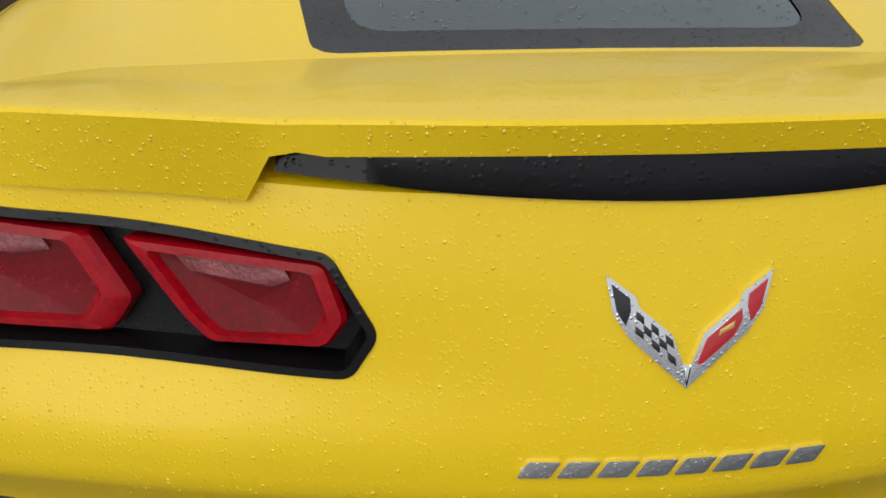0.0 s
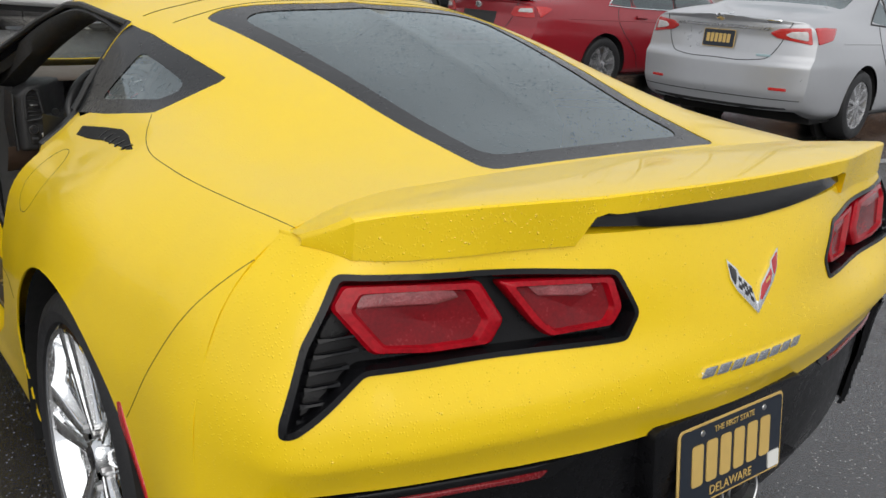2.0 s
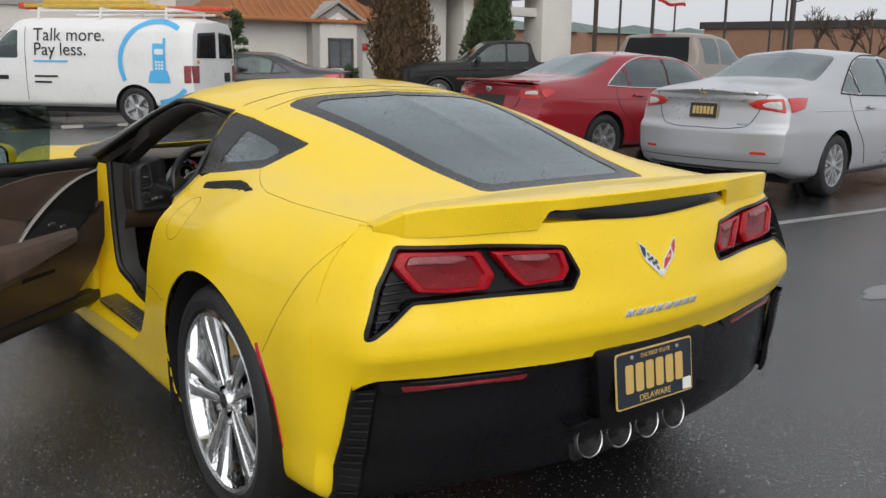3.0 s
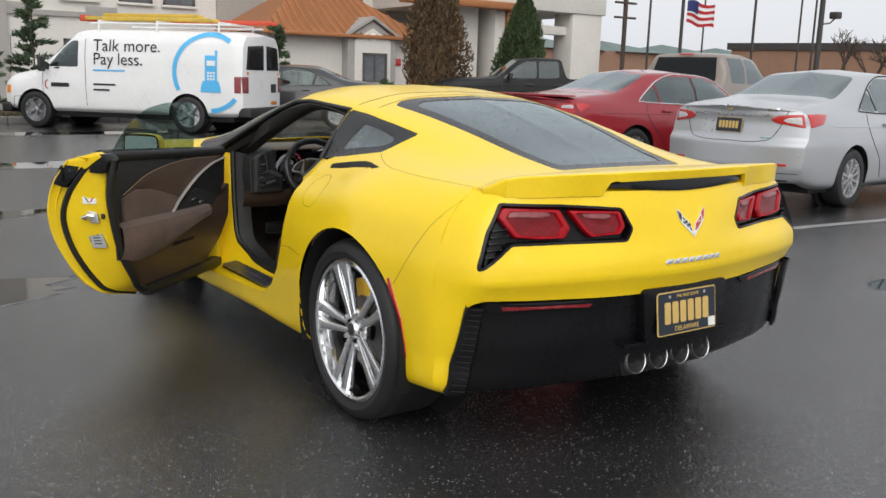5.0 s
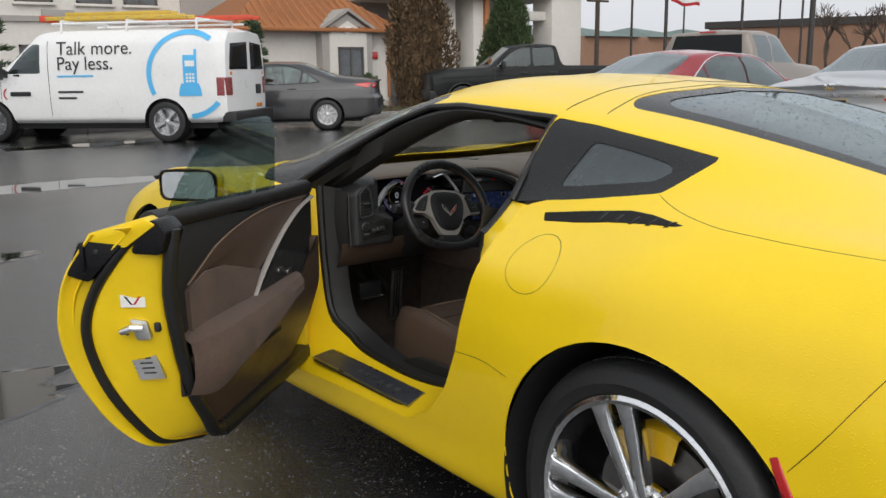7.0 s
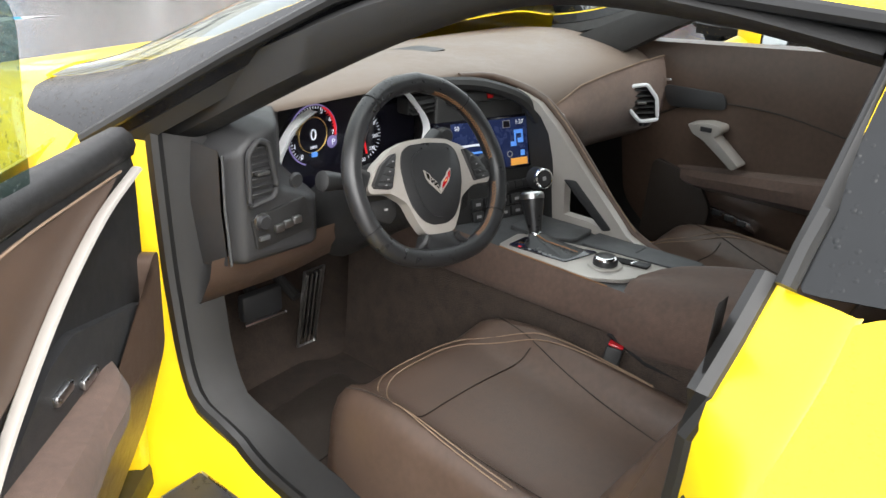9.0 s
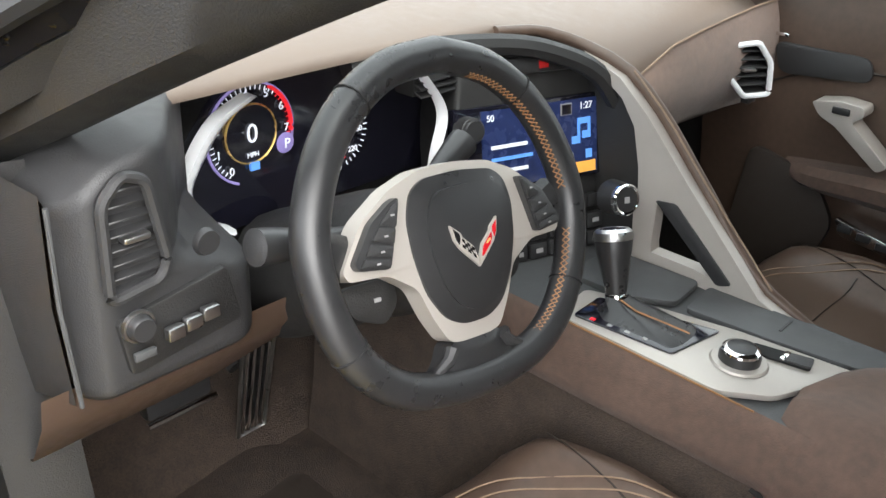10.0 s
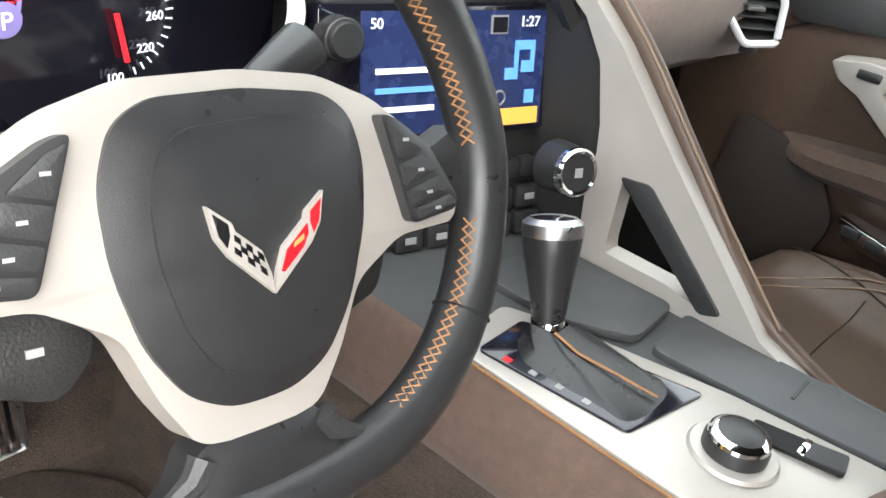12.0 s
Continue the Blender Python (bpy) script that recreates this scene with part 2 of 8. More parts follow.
def tube(points, r, sides=10, closed=False, flat=1.0, up=(0, 0, 1), caps=True):
    """A round (or flattened) bar along a line of points; r may be a list."""
    P = [Vector(p) for p in points]
    n = len(P)
    rs = r if isinstance(r, (list, tuple)) else [r] * n
    rows = []
    for i in range(n):
        a = P[(i - 1) % n] if closed or i else P[i]
        b = P[(i + 1) % n] if closed or i < n - 1 else P[i]
        t = (b - a).normalized()
        s = t.cross(Vector(up))
        s = s.normalized() if s.length > 1e-4 else t.orthogonal().normalized()
        w = s.cross(t).normalized()
        rows.append([P[i] + rs[i] * (math.cos(q) * s + flat * math.sin(q) * w) for q in (2 * math.pi * k / sides for k in range(sides))])
    bm = grid(rows, closed_u=closed, closed_v=True)
    if caps and not closed:
        bm.verts.ensure_lookup_table()
        bm.faces.new([bm.verts[k] for k in range(sides)])
        bm.faces.new([bm.verts[(n - 1) * sides + k] for k in range(sides)])
    return bm


def lathe(profile, n=32, m=None):
    """A profile of (radius, height) turned about z."""
    rows = [[(r * math.cos(q), r * math.sin(q), h) for q in (2 * math.pi * k / n for k in range(n))] for r, h in profile]
    bm = grid(rows, closed_v=True)
    bmesh.ops.remove_doubles(bm, verts=bm.verts, dist=1e-5)
    return moved(bm, m) if m is not None else bm


def spline(P, knots, at):
    """Smooth curve through rows P, at the given places on the knots."""
    P, k = np.asarray(P, float), np.asarray(knots, float)
    d = np.diff(P, axis=0) / np.diff(k).reshape(-1, *[1] * (P.ndim - 1))
    h = np.diff(k)
    T = np.empty_like(P)
    T[0], T[-1] = d[0], d[-1]
    for i in range(1, len(P) - 1):
        T[i] = (d[i - 1] * h[i] + d[i] * h[i - 1]) / (h[i - 1] + h[i])
    out = []
    for t in at:
        i = min(max(int(np.searchsorted(k, t, "right")) - 1, 0), len(k) - 2)
        s = (t - k[i]) / h[i]
        out.append((2 * s**3 - 3 * s**2 + 1) * P[i] + (s**3 - 2 * s**2 + s) * h[i] * T[i] + (3 * s**2 - 2 * s**3) * P[i + 1] + (s**3 - s**2) * h[i] * T[i + 1])
    return np.array(out)


def dense(P, step, lo=0, hi=None):
    """The rows P (along axis 0) filled in smoothly at about the given step, between rows lo and hi."""
    P = np.asarray(P, float)
    hi = len(P) - 1 if hi is None else hi
    seg = np.linalg.norm(np.diff(P, axis=0), axis=-1)
    seg = seg.reshape(len(seg), -1).mean(1)
    k = np.concatenate([[0], np.cumsum(np.maximum(seg, 1e-3))])
    at = []
    for i in range(lo, hi):
        m = max(1, int(round(seg[i] / step)))
        at += [k[i] + (k[i + 1] - k[i]) * j / m for j in range(m)]
    return spline(P, k, at + [k[hi]])


def curve(points, step=0.02):
    return [tuple(p) for p in dense(np.array(points, float), step)]


def near_outline(Q, poly):
    """Signed distance (minus inside) of points Q to an outline, and the nearest points on it."""
    Q, V = np.asarray(Q, float), np.asarray(poly, float)
    best, near = np.full(len(Q), 1e9), np.zeros_like(Q)
    inside = np.zeros(len(Q), bool)
    for i in range(len(V)):
        a, b = V[i], V[(i + 1) % len(V)]
        e = b - a
        t = np.clip(((Q - a) @ e) / max(e @ e, 1e-12), 0, 1)
        p = a + t[:, None] * e
        d = np.linalg.norm(Q - p, axis=1)
        m = d < best
        best[m], near[m] = d[m], p[m]
        c = ((a[1] > Q[:, 1]) != (b[1] > Q[:, 1]))
        with np.errstate(divide="ignore", invalid="ignore"):
            x = (b[0] - a[0]) * (Q[:, 1] - a[1]) / (b[1] - a[1]) + a[0]
        inside ^= c & (Q[:, 0] < x)
    return np.where(inside, -best, best), near


class Skin:
    """A fine sheet of faces that can be parted along outlines into pieces with clean edges."""

    def __init__(self, P, faces=None):
        P = np.asarray(P, float)
        if faces is not None:
            self.v, self.f = P.copy(), list(faces)
            return
        a, b = P.shape[:2]
        self.v = P.reshape(-1, 3).copy()
        self.f = [(i * b + j, (i + 1) * b + j, (i + 1) * b + j + 1, i * b + j + 1) for i in range(a - 1) for j in range(b - 1)]

    def take(self, axes, poly, where=None):
        """Part off what lies within an outline seen along the third axis, cutting the faces on its line; returns it as a new Skin."""
        Q = np.abs(self.v[:, axes]) if 0 in axes else self.v[:, axes]
        sd, _ = near_outline(Q, poly)
        ok = np.ones(len(self.v), bool) if where is None else where(self.v)
        sd = np.where(np.abs(sd) < 4e-4, 4e-4, sd)
        extra, cuts, fin, rest = [], {}, [], []

        def cut(i, j):
            key = (min(i, j), max(i, j))
            if key not in cuts:
                t = sd[i] / (sd[i] - sd[j])
                cuts[key] = len(self.v) + len(extra)
                extra.append(self.v[i] + t * (self.v[j] - self.v[i]))
            return cuts[key]

        for f in self.f:
            idx = list(f)
            s = sd[idx]
            if not ok[idx].all() or (s > 0).all():
                rest.append(f)
            elif (s < 0).all():
                fin.append(f)
            else:
                a, b = [], []
                for k, i in enumerate(idx):
                    j = idx[(k + 1) % len(idx)]
                    (a if sd[i] < 0 else b).append(i)
                    if (sd[i] < 0) != (sd[j] < 0):
                        c = cut(i, j)
                        a.append(c), b.append(c)
                if len(a) > 2:
                    fin.append(tuple(a))
                if len(b) > 2:
                    rest.append(tuple(b))
        if extra:
            self.v = np.concatenate([self.v, np.array(extra)])
        self.f = rest
        return Skin(self.v, fin)

    def bm(self, shift=0.0, mirror=None, thick=0.0):
        """As a bmesh; shift: metres inward along the normals; mirror: None (as is), True (both sides), 'x' (other side alone)."""
        used = sorted({i for f in self.f for i in f})
        idx = {i: k for k, i in enumerate(used)}
        out = bm_raw(self.v[used], [[idx[i] for i in f] for f in self.f])
        bmesh.ops.remove_doubles(out, verts=out.verts, dist=2e-4)
        if mirror:
            o2 = out.copy()
            bmesh.ops.scale(o2, vec=(-1, 1, 1), verts=o2.verts)
            bmesh.ops.reverse_faces(o2, faces=o2.faces)
            if mirror == "x":
                out.free()
                out = o2
            else:
                out = join(out, o2)
                for vtx in out.verts:
                    if abs(vtx.co.x) < 3e-4:
                        vtx.co.x = 0
                bmesh.ops.remove_doubles(out, verts=out.verts, dist=3e-4)
        if shift or thick:
            bmesh.ops.recalc_face_normals(out, faces=out.faces)
            s = sum(f.normal.dot(f.calc_center_median() - Vector((0, 2.2, 0.5))) * f.calc_area() for f in out.faces)
            if s < 0:
                bmesh.ops.reverse_faces(out, faces=out.faces)
            out.normal_update()
            for vtx in out.verts:
                vtx.co -= vtx.normal * shift
            if thick:
                bmesh.ops.solidify(out, geom=out.faces[:], thickness=thick)
        return out


def text_bm(body, size, depth=0.001, align="CENTER", shear=0.0):
    """Letters of the built-in font, upright in the xz plane and facing -y."""
    cu = bpy.data.curves.new("letters", "FONT")
    cu.body, cu.size, cu.extrude, cu.align_x, cu.align_y, cu.shear = body, size, depth / 2, align, "CENTER", shear
    ob = bpy.data.objects.new("letters", cu)
    scene.collection.objects.link(ob)
    me = bpy.data.meshes.new_from_object(ob.evaluated_get(bpy.context.evaluated_depsgraph_get()))
    bm = bmesh.new()
    bm.from_mesh(me)
    bpy.data.objects.remove(ob)
    bpy.data.curves.remove(cu)
    bpy.data.meshes.remove(me)
    return moved(bm, pose(0, 0, 0, 90, 0, 0))


# ---------------------------------------------------------------- the yellow sports car: its skin
# Cross-sections of one half, as (half width, height) from the rocker to the centre line.
SECTIONS = [
    (0.30, [(.78, .255), (.838, .265), (.862, .40), (.872, .60), (.862, .72), (.82, .84), (.735, .925), (.60, .955), (.45, .962), (.30, .966), (0, .970)]),
    (0.50, [(.78, .235), (.850, .245), (.880, .40), (.896, .60), (.888, .72), (.85, .84), (.750, .932), (.62, .962), (.47, .985), (.33, .998), (0, 1.005)]),
    (0.845, [(.80, .20), (.862, .22), (.918, .40), (.937, .58), (.926, .72), (.88, .85), (.757, .944), (.62, 1.002), (.505, 1.050), (.38, 1.078), (0, 1.098)]),
    (1.15, [(.80, .19), (.865, .21), (.905, .38), (.920, .55), (.905, .70), (.862, .815), (.738, .922), (.64, 1.018), (.55, 1.098), (.40, 1.142), (0, 1.172)]),
    (1.45, [(.80, .18), (.855, .20), (.880, .32), (.890, .50), (.880, .68), (.840, .80), (.706, .920), (.645, 1.033), (.56, 1.140), (.41, 1.187), (0, 1.218)]),
    (1.90, [(.80, .18), (.855, .20), (.868, .30), (.874, .48), (.870, .66), (.845, .81), (.745, .917), (.655, 1.040), (.545, 1.160), (.40, 1.208), (0, 1.235)]),
    (2.37, [(.80, .17), (.860, .19), (.872, .30), (.878, .48), (.874, .66), (.850, .80), (.778, .893), (.68, .985), (.57, 1.065), (.42, 1.105), (0, 1.135)]),
    (2.85, [(.80, .17), (.865, .19), (.890, .32), (.900, .50), (.898, .66), (.876, .795), (.800, .884), (.68, .912), (.56, .908), (.40, .905), (0, .915)]),
    (3.55, [(.80, .17), (.870, .19), (.908, .34), (.924, .50), (.918, .66), (.888, .775), (.800, .833), (.68, .825), (.55, .795), (.40, .800), (0, .815)]),
    (4.10, [(.70, .17), (.800, .19), (.860, .30), (.872, .42), (.862, .54), (.820, .625), (.740, .675), (.64, .685), (.50, .680), (.35, .690), (0, .700)]),
    (4.44, [(.30, .17), (.400, .19), (.450, .28), (.460, .36), (.450, .44), (.420, .50), (.370, .53), (.30, .545), (.25, .55), (.15, .555), (0, .560)]),
]
RAILS = np.array([[(-u, y, z) for u, z in s] for y, s in SECTIONS])

# The tail, from the centre line out to the corner: heights of the rails and how far aft each column stands.
TAIL_Z = [.255, .265, .40, .60, .655, .70, .77, .86, .93]
TAIL_EDGE = [.78, .838, .862, .872, .870, .866, .848, .805, .735]
TAIL_Y = [
    (0.00, [.10, .085, .040, .012, -.016, -.013, .002, .028, .050]),
    (0.36, [.12, .100, .062, .040, .016, .018, .040, .052, .066]),
    (0.58, [.15, .135, .095, .078, .052, .056, .092, .106, .112]),
    (0.80, [.19, .180, .150, .128, .100, .104, .128, .142, .146]),
    (0.93, [.235, .225, .200, .178, .150, .152, .168, .184, .190]),
    (1.00, [.30, .30, .30, .30, .30, .30, .30, .30, .30]),
]
ghost = [(-.79, .50, .24), (-.85, .50, .245), (-.88, .5, .40), (-.896, .5, .60), (-.894, .5, .655), (-.890, .5, .70), (-.872, .5, .77), (-.835, .5, .86), (-.750, .5, .932)]
TAIL = np.array([[(-s * e, y, z) for e, y, z in zip(TAIL_EDGE, ys, TAIL_Z)] for s, ys in TAIL_Y] + [ghost])
mirror_col = TAIL[1:2] * np.array([-1, 1, 1])
tail_full = np.concatenate([mirror_col, TAIL])
fine = dense(tail_full, 0.014, 1, 6)
# a crisp line runs along the bumper's edge, so that the rows are filled in two halves
lower = dense(fine[:, :5].transpose(1, 0, 2), 0.014)
upper_half = dense(fine[:, 4:].transpose(1, 0, 2), 0.014)
tail_rows = np.concatenate([lower[:-1], upper_half]).transpose(1, 0, 2)
tail = Skin(tail_rows)

g2 = TAIL[4][[0, 1, 2, 3, 5, 7, 8]]
deck_ghost = RAILS[0][7:] + np.array([0, -.16, -.006])
side_full = np.concatenate([np.concatenate([g2, deck_ghost])[None], RAILS])
fine = dense(side_full, 0.016, 1, len(side_full) - 1)
side = Skin(dense(fine.transpose(1, 0, 2), 0.016).transpose(1, 0, 2))
top_edge = tail_rows[:, -1]
front_z = np.interp(-top_edge[:, 0], [0, .30, .45, .60, .735], [.970, .966, .962, .955, .928])
deck = np.array([[(p[0], p[1] + (.302 - p[1]) * t, p[2] + (z - p[2]) * t + .006 * math.sin(math.pi * t)) for p, z in zip(top_edge, front_z)] for t in np.linspace(0, 1, 9)])



def ring(cy, cz, r, n=48):
    return [(cy + r * math.cos(2 * math.pi * k / n), cz + r * math.sin(2 * math.pi * k / n)) for k in range(n)]


outer = lambda v: np.abs(v[:, 0]) > 0.60
high = lambda v: v[:, 2] > 0.80
REAR_AXLE, FRONT_AXLE, REAR_R, FRONT_R = (0.845, 0.342), (3.555, 0.327), 0.342, 0.327
side.take([1, 2], ring(*REAR_AXLE, 0.388), outer)
side.take([1, 2], ring(*FRONT_AXLE, 0.372), outer)
GLASS_REAR = rounded([(-.5, .336), (.317, .345), (.432, 1.275), (.375, 1.315), (-.5, 1.340)], 0.03)
GLASS_QUARTER = rounded([(1.425, .929), (1.411, 1.134), (1.285, 1.121), (1.08, 1.088), (.930, 1.060), (.944, 1.040), (.985, .990), (1.20, .957)], 0.012)
GLASS_DOOR = [(1.425, .929), (2.47, .868), (2.30, .99), (2.12, 1.095), (1.97, 1.147), (1.80, 1.155), (1.411, 1.134)]
GLASS_FRONT = rounded([(-.5, 2.03), (.49, 2.03), (.570, 2.09), (.648, 2.36), (.690, 2.52), (.735, 2.74), (.45, 2.86), (-.5, 2.915)], 0.02)
PILLAR = [(.49, 2.03), (.570, 2.09), (.648, 2.36), (.690, 2.52), (.735, 2.74), (.80, 2.66), (.80, 2.45), (.52, 1.93), (.47, 1.97)]
DOOR = [(1.30, .945), (1.372, .925), (1.372, .88), (1.400, .70), (1.430, .566), (1.480, .455), (1.560, .365), (1.68, .300), (2.40, .268), (2.485, .30), (2.485, .86), (2.485, .90)]
rear_glass = side.take([0, 1], GLASS_REAR, high)
quarter = side.take([1, 2], GLASS_QUARTER, lambda v: np.abs(v[:, 0]) > 0.42)
side_glass = side.take([1, 2], GLASS_DOOR, lambda v: np.abs(v[:, 0]) > 0.47)
windscreen = side.take([0, 1], GLASS_FRONT, high)
pillar = side.take([0, 1], PILLAR, lambda v: (v[:, 2] > 0.862) & (v[:, 1] < 2.72))
door_skin = side.take([1, 2], DOOR, outer)
BLACK_LOW = rounded([(-.5, .579), (.338, .583), (.785, .597), (.820, .577), (.838, .404), (.846, .297), (.846, .10), (-.5, .10)], 0.02)
bumper_low = tail.take([0, 2], BLACK_LOW)
LAMP = rounded([(.264, .808), (.302, .875), (.515, .890), (.712, .898), (.768, .812), (.806, .716), (.808, .699), (.797, .702), (.697, .772), (.48, .769), (.288, .769)], 0.010)
tail.take([0, 2], LAMP)

nose_edge = dense(fine.transpose(1, 0, 2), 0.016).transpose(1, 0, 2)[-1]
nose = grid([[(p[0] * t, p[1] + .05 * (1 - t * t), p[2]) for p in nose_edge] for t in (1, .8, .5, .2, 0)])
car = thing("sports_car", (0, 2.2, 0), "yellow two-seat sports coupe, wet, driver's door open, on the car park", "car")
part("body", join(side.bm(mirror=True, thick=0.004), tail.bm(mirror=True, thick=0.004)), M["yellow"], car, "bright yellow rain-beaded bodywork")
part("nose", join(nose, moved(nose.copy(), Matrix.Diagonal((-1, 1, 1, 1)))), M["yellow"], car)
part("rear_deck", join(grid(deck), moved(grid(deck), Matrix.Diagonal((-1, 1, 1, 1)))), M["yellow"], car)
part("passenger_door_skin", door_skin.bm(mirror="x", thick=0.004), M["yellow"], car, "closed passenger door panel")
part("lower_bumper", bumper_low.bm(mirror=True, shift=0.012), M["black_satin"], car, "satin black lower rear bumper")
rg = part("rear_window", rear_glass.bm(mirror=True, shift=0.003), M["glass_rear"], car, "tinted rear window with rain drops")
INNER = rounded([(-.5, .395), (.272, .402), (.366, 1.20), (.32, 1.25), (-.5, 1.275)], 0.05)
rim = Skin(rear_glass.v, rear_glass.f)
rim.take([0, 1], INNER)
part("black_border", rim.bm(mirror=True, shift=0.0012), M["frit"], rg, "black glass border")
for mir, nm in ((None, "quarter_window"), ("x", "quarter_window")):
    qw = part(nm, quarter.bm(mirror=mir, shift=0.003), M["glass_green2"], car, "rear quarter window with black border")
    rim = Skin(quarter.v, quarter.f)
    rim.take([1, 2], rounded([(1.285, .977), (1.251, 1.084), (1.156, 1.071), (1.036, 1.049), (1.000, 1.034), (1.028, 1.011)], 0.014))
    part("black_border", rim.bm(mirror=mir, shift=0.0012), M["frit"], qw)
    part("windscreen_pillar", pillar.bm(mirror=mir, thick=0.03), M["black_gloss"], car, "black windscreen pillar")
ws = part("windscreen", windscreen.bm(mirror=True, shift=0.003), M["glass_screen"], car)
ws.visible_shadow = False
rg.visible_shadow = False


from mathutils.bvhtree import BVHTree

_b = join(side.bm(mirror=True), tail.bm(mirror=True), door_skin.bm(mirror=True), rear_glass.bm(mirror=True), quarter.bm(mirror=True), bumper_low.bm(mirror=True), grid(deck), moved(grid(deck), Matrix.Diagonal((-1, 1, 1, 1))))
_lamp_fill = Skin(tail_rows).bm(mirror=True)
TAIL_TREE = BVHTree.FromBMesh(_lamp_fill)
SKIN_TREE = BVHTree.FromBMesh(_b)
_b.free(), _lamp_fill.free()


def cast(tree, start, way, out):
    """The first meeting with the skin, tried again a hair beside where the ray slips through a gap."""
    way = Vector(way)
    for k in range(24):
        d = Vector((math.sin(k * 2.4), math.cos(k * 2.4), math.sin(k * 1.7))) * 0.0015 * k
        hit = tree.ray_cast(Vector(start) + d - way * d.dot(way), way)
        if hit[0]:
            return hit[0] - d + way * d.dot(way) + out * (hit[1] if hit[1].dot(way) < 0 else -hit[1])
    return Vector(start) + way * 1.1


def on_tail(x, z, out=0.0):
    """The place on the tail at x, z, some way out along its normal."""
    return cast(TAIL_TREE, (x, -1, min(z, .9285)), (0, 1, 0), out) + Vector((0, max(0, z - .9285) * .25, max(0, z - .9285)))


def on_side(y, z, out=0.0):
    return cast(SKIN_TREE, (-2, y, z), (1, 0, 0), out)


def on_top(x, y, out=0.0):
    return cast(SKIN_TREE, (x, y, 3), (0, 0, -1), out)


def patch(outline, place, out, depth, n=14, bev=0.004):
    """A plate of the given outline laid on the skin: a filled grid with a turned-in edge."""
    V = np.array(outline)
    c = V.mean(0)
    rows = []
    for s in np.linspace(0.0, 1.0, n):
        rows.append([place(*(c + (v - c) * s), out + (0 if s < 1 else -bev * 0.6)) for v in V])
    rows.append([place(*v, out - depth) for v in V])
    bm = grid(rows, closed_v=True)
    bmesh.ops.remove_doubles(bm, verts=bm.verts, dist=1e-5)
    return bm


def seam(points, place, r=0.0017, out=-0.0004, step=0.015):
    return tube([place(*p, out) for p in dense(np.array(points, float), step)], r, 6)


# panel gaps
for nm, pts, place in (
        ("fuel_flap_gap", [(1.200 + .083 * math.cos(q), .822 + .061 * math.sin(q)) for q in np.linspace(0, 2 * math.pi, 25)], on_side),
        ("bumper_gap", [(.300, .897), (.348, .83), (.404, .745), (.456, .665), (.512, .590)], on_side),
        ("rocker_gap", [(1.43, .566), (1.30, .575), (1.21, .565)], on_side)):
    part(nm, seam(pts, place, r=0.0010), M["seam"], car)
for s in (-1, 1):
    part("hatch_gap", seam([(.712 * s, .30), (.732 * s, .47), (.747 * s, .68), (.743 * s, .79), (.722 * s, .87), (.690 * s, .945), (.669 * s, .985)], on_top, r=0.0009), M["seam"], car)
part("roof_gap", seam([(x, 1.41 + .03 * (1 - (x / .53) ** 2)) for x in np.linspace(-.53, .53, 15)], on_top), M["seam"], car)
part("hatch_top_gap", seam([(x, 1.295 + .062 * (1 - (x / .50) ** 2)) for x in np.linspace(-.50, .50, 15)], on_top, r=0.0015), M["seam"], car)

# side marker, vent behind the window
for s in (1, -1):
    flip = Matrix.Diagonal((s, 1, 1, 1))
    part("side_marker", moved(patch(rounded([(.545, .605), (.530, .612), (.470, .48), (.452, .345), (.468, .345), (.487, .475)], .004), on_side, 0.003, 0.01, 8), flip), M["reflector"], car, "thin red side reflector", smooth=60)
    part("quarter_vent", moved(patch(rounded([(1.296, .918), (1.278, .901), (1.17, .911), (1.06, .926), (.862, .943), (.845, .947), (.95, .955), (1.02, .955), (1.15, .939)], .006), on_side, 0.0015, 0.012, 10), flip), M["void"], car, "black fin vent")
    for k in range(5):
        y0 = 1.10 - .050 * k
        part("vent_fin", moved(patch([(y0, .924 + .0035 * k), (y0 - .010, .925 + .0035 * k), (y0 - .024, .944 + .0014 * k), (y0 - .016, .944 + .0014 * k)], on_side, 0.0035, 0.008, 3), flip), M["black_gloss"], car)

# spoiler: front edge on the deck, trailing edge, lower edge
sp_u = [0, .15, .30, .345, .368, .45, .56, .66, .690, .712, .728]
sp_t = [(.042, .994), (.047, .994), (.062, .993), (.068, .992), (.073, .992), (.097, .990), (.130, .986), (.160, .981), (.176, .975), (.205, .956), (.250, .936)]
sp_b = [(.050, .962), (.054, .962), (.064, .9615), (.070, .9605)]
cols = []
for k, (u, (ty, tz)) in enumerate(zip(sp_u, sp_t)):
    foot = on_tail(-u, .915 if u < .70 else .922, .004)
    by, bz = sp_b[k] if k < 4 else (min(foot.y, ty + .012), foot.z)
    fy = .345 - .05 * max(0, (u - .60) / .13)
    fz = on_top(-u, fy).z - .003
    cols.append([(u, fy, fz), (u, (fy + ty) / 2, (fz * 2 + tz * 3) / 5 + .002), (u, ty + .012, tz + .0005), (u, ty + .003, tz - .001), (u, ty, tz - .004), (u, by, bz), (u, by + .005, bz - .002), (u, by + .03, bz - .001)])
cols = np.array(cols)
cols = np.concatenate([dense(cols, 0.03, 0, 3)[:-1], dense(cols[3:5], .006)[:-1], dense(cols[4:9], .03)[:-1], cols[8:]])
half = np.concatenate([cols[::-1] * np.array([-1, 1, 1]), cols[1:]])
sp = part("spoiler", grid(half), M["yellow"], car, "yellow rear spoiler beaded with rain", smooth=25)
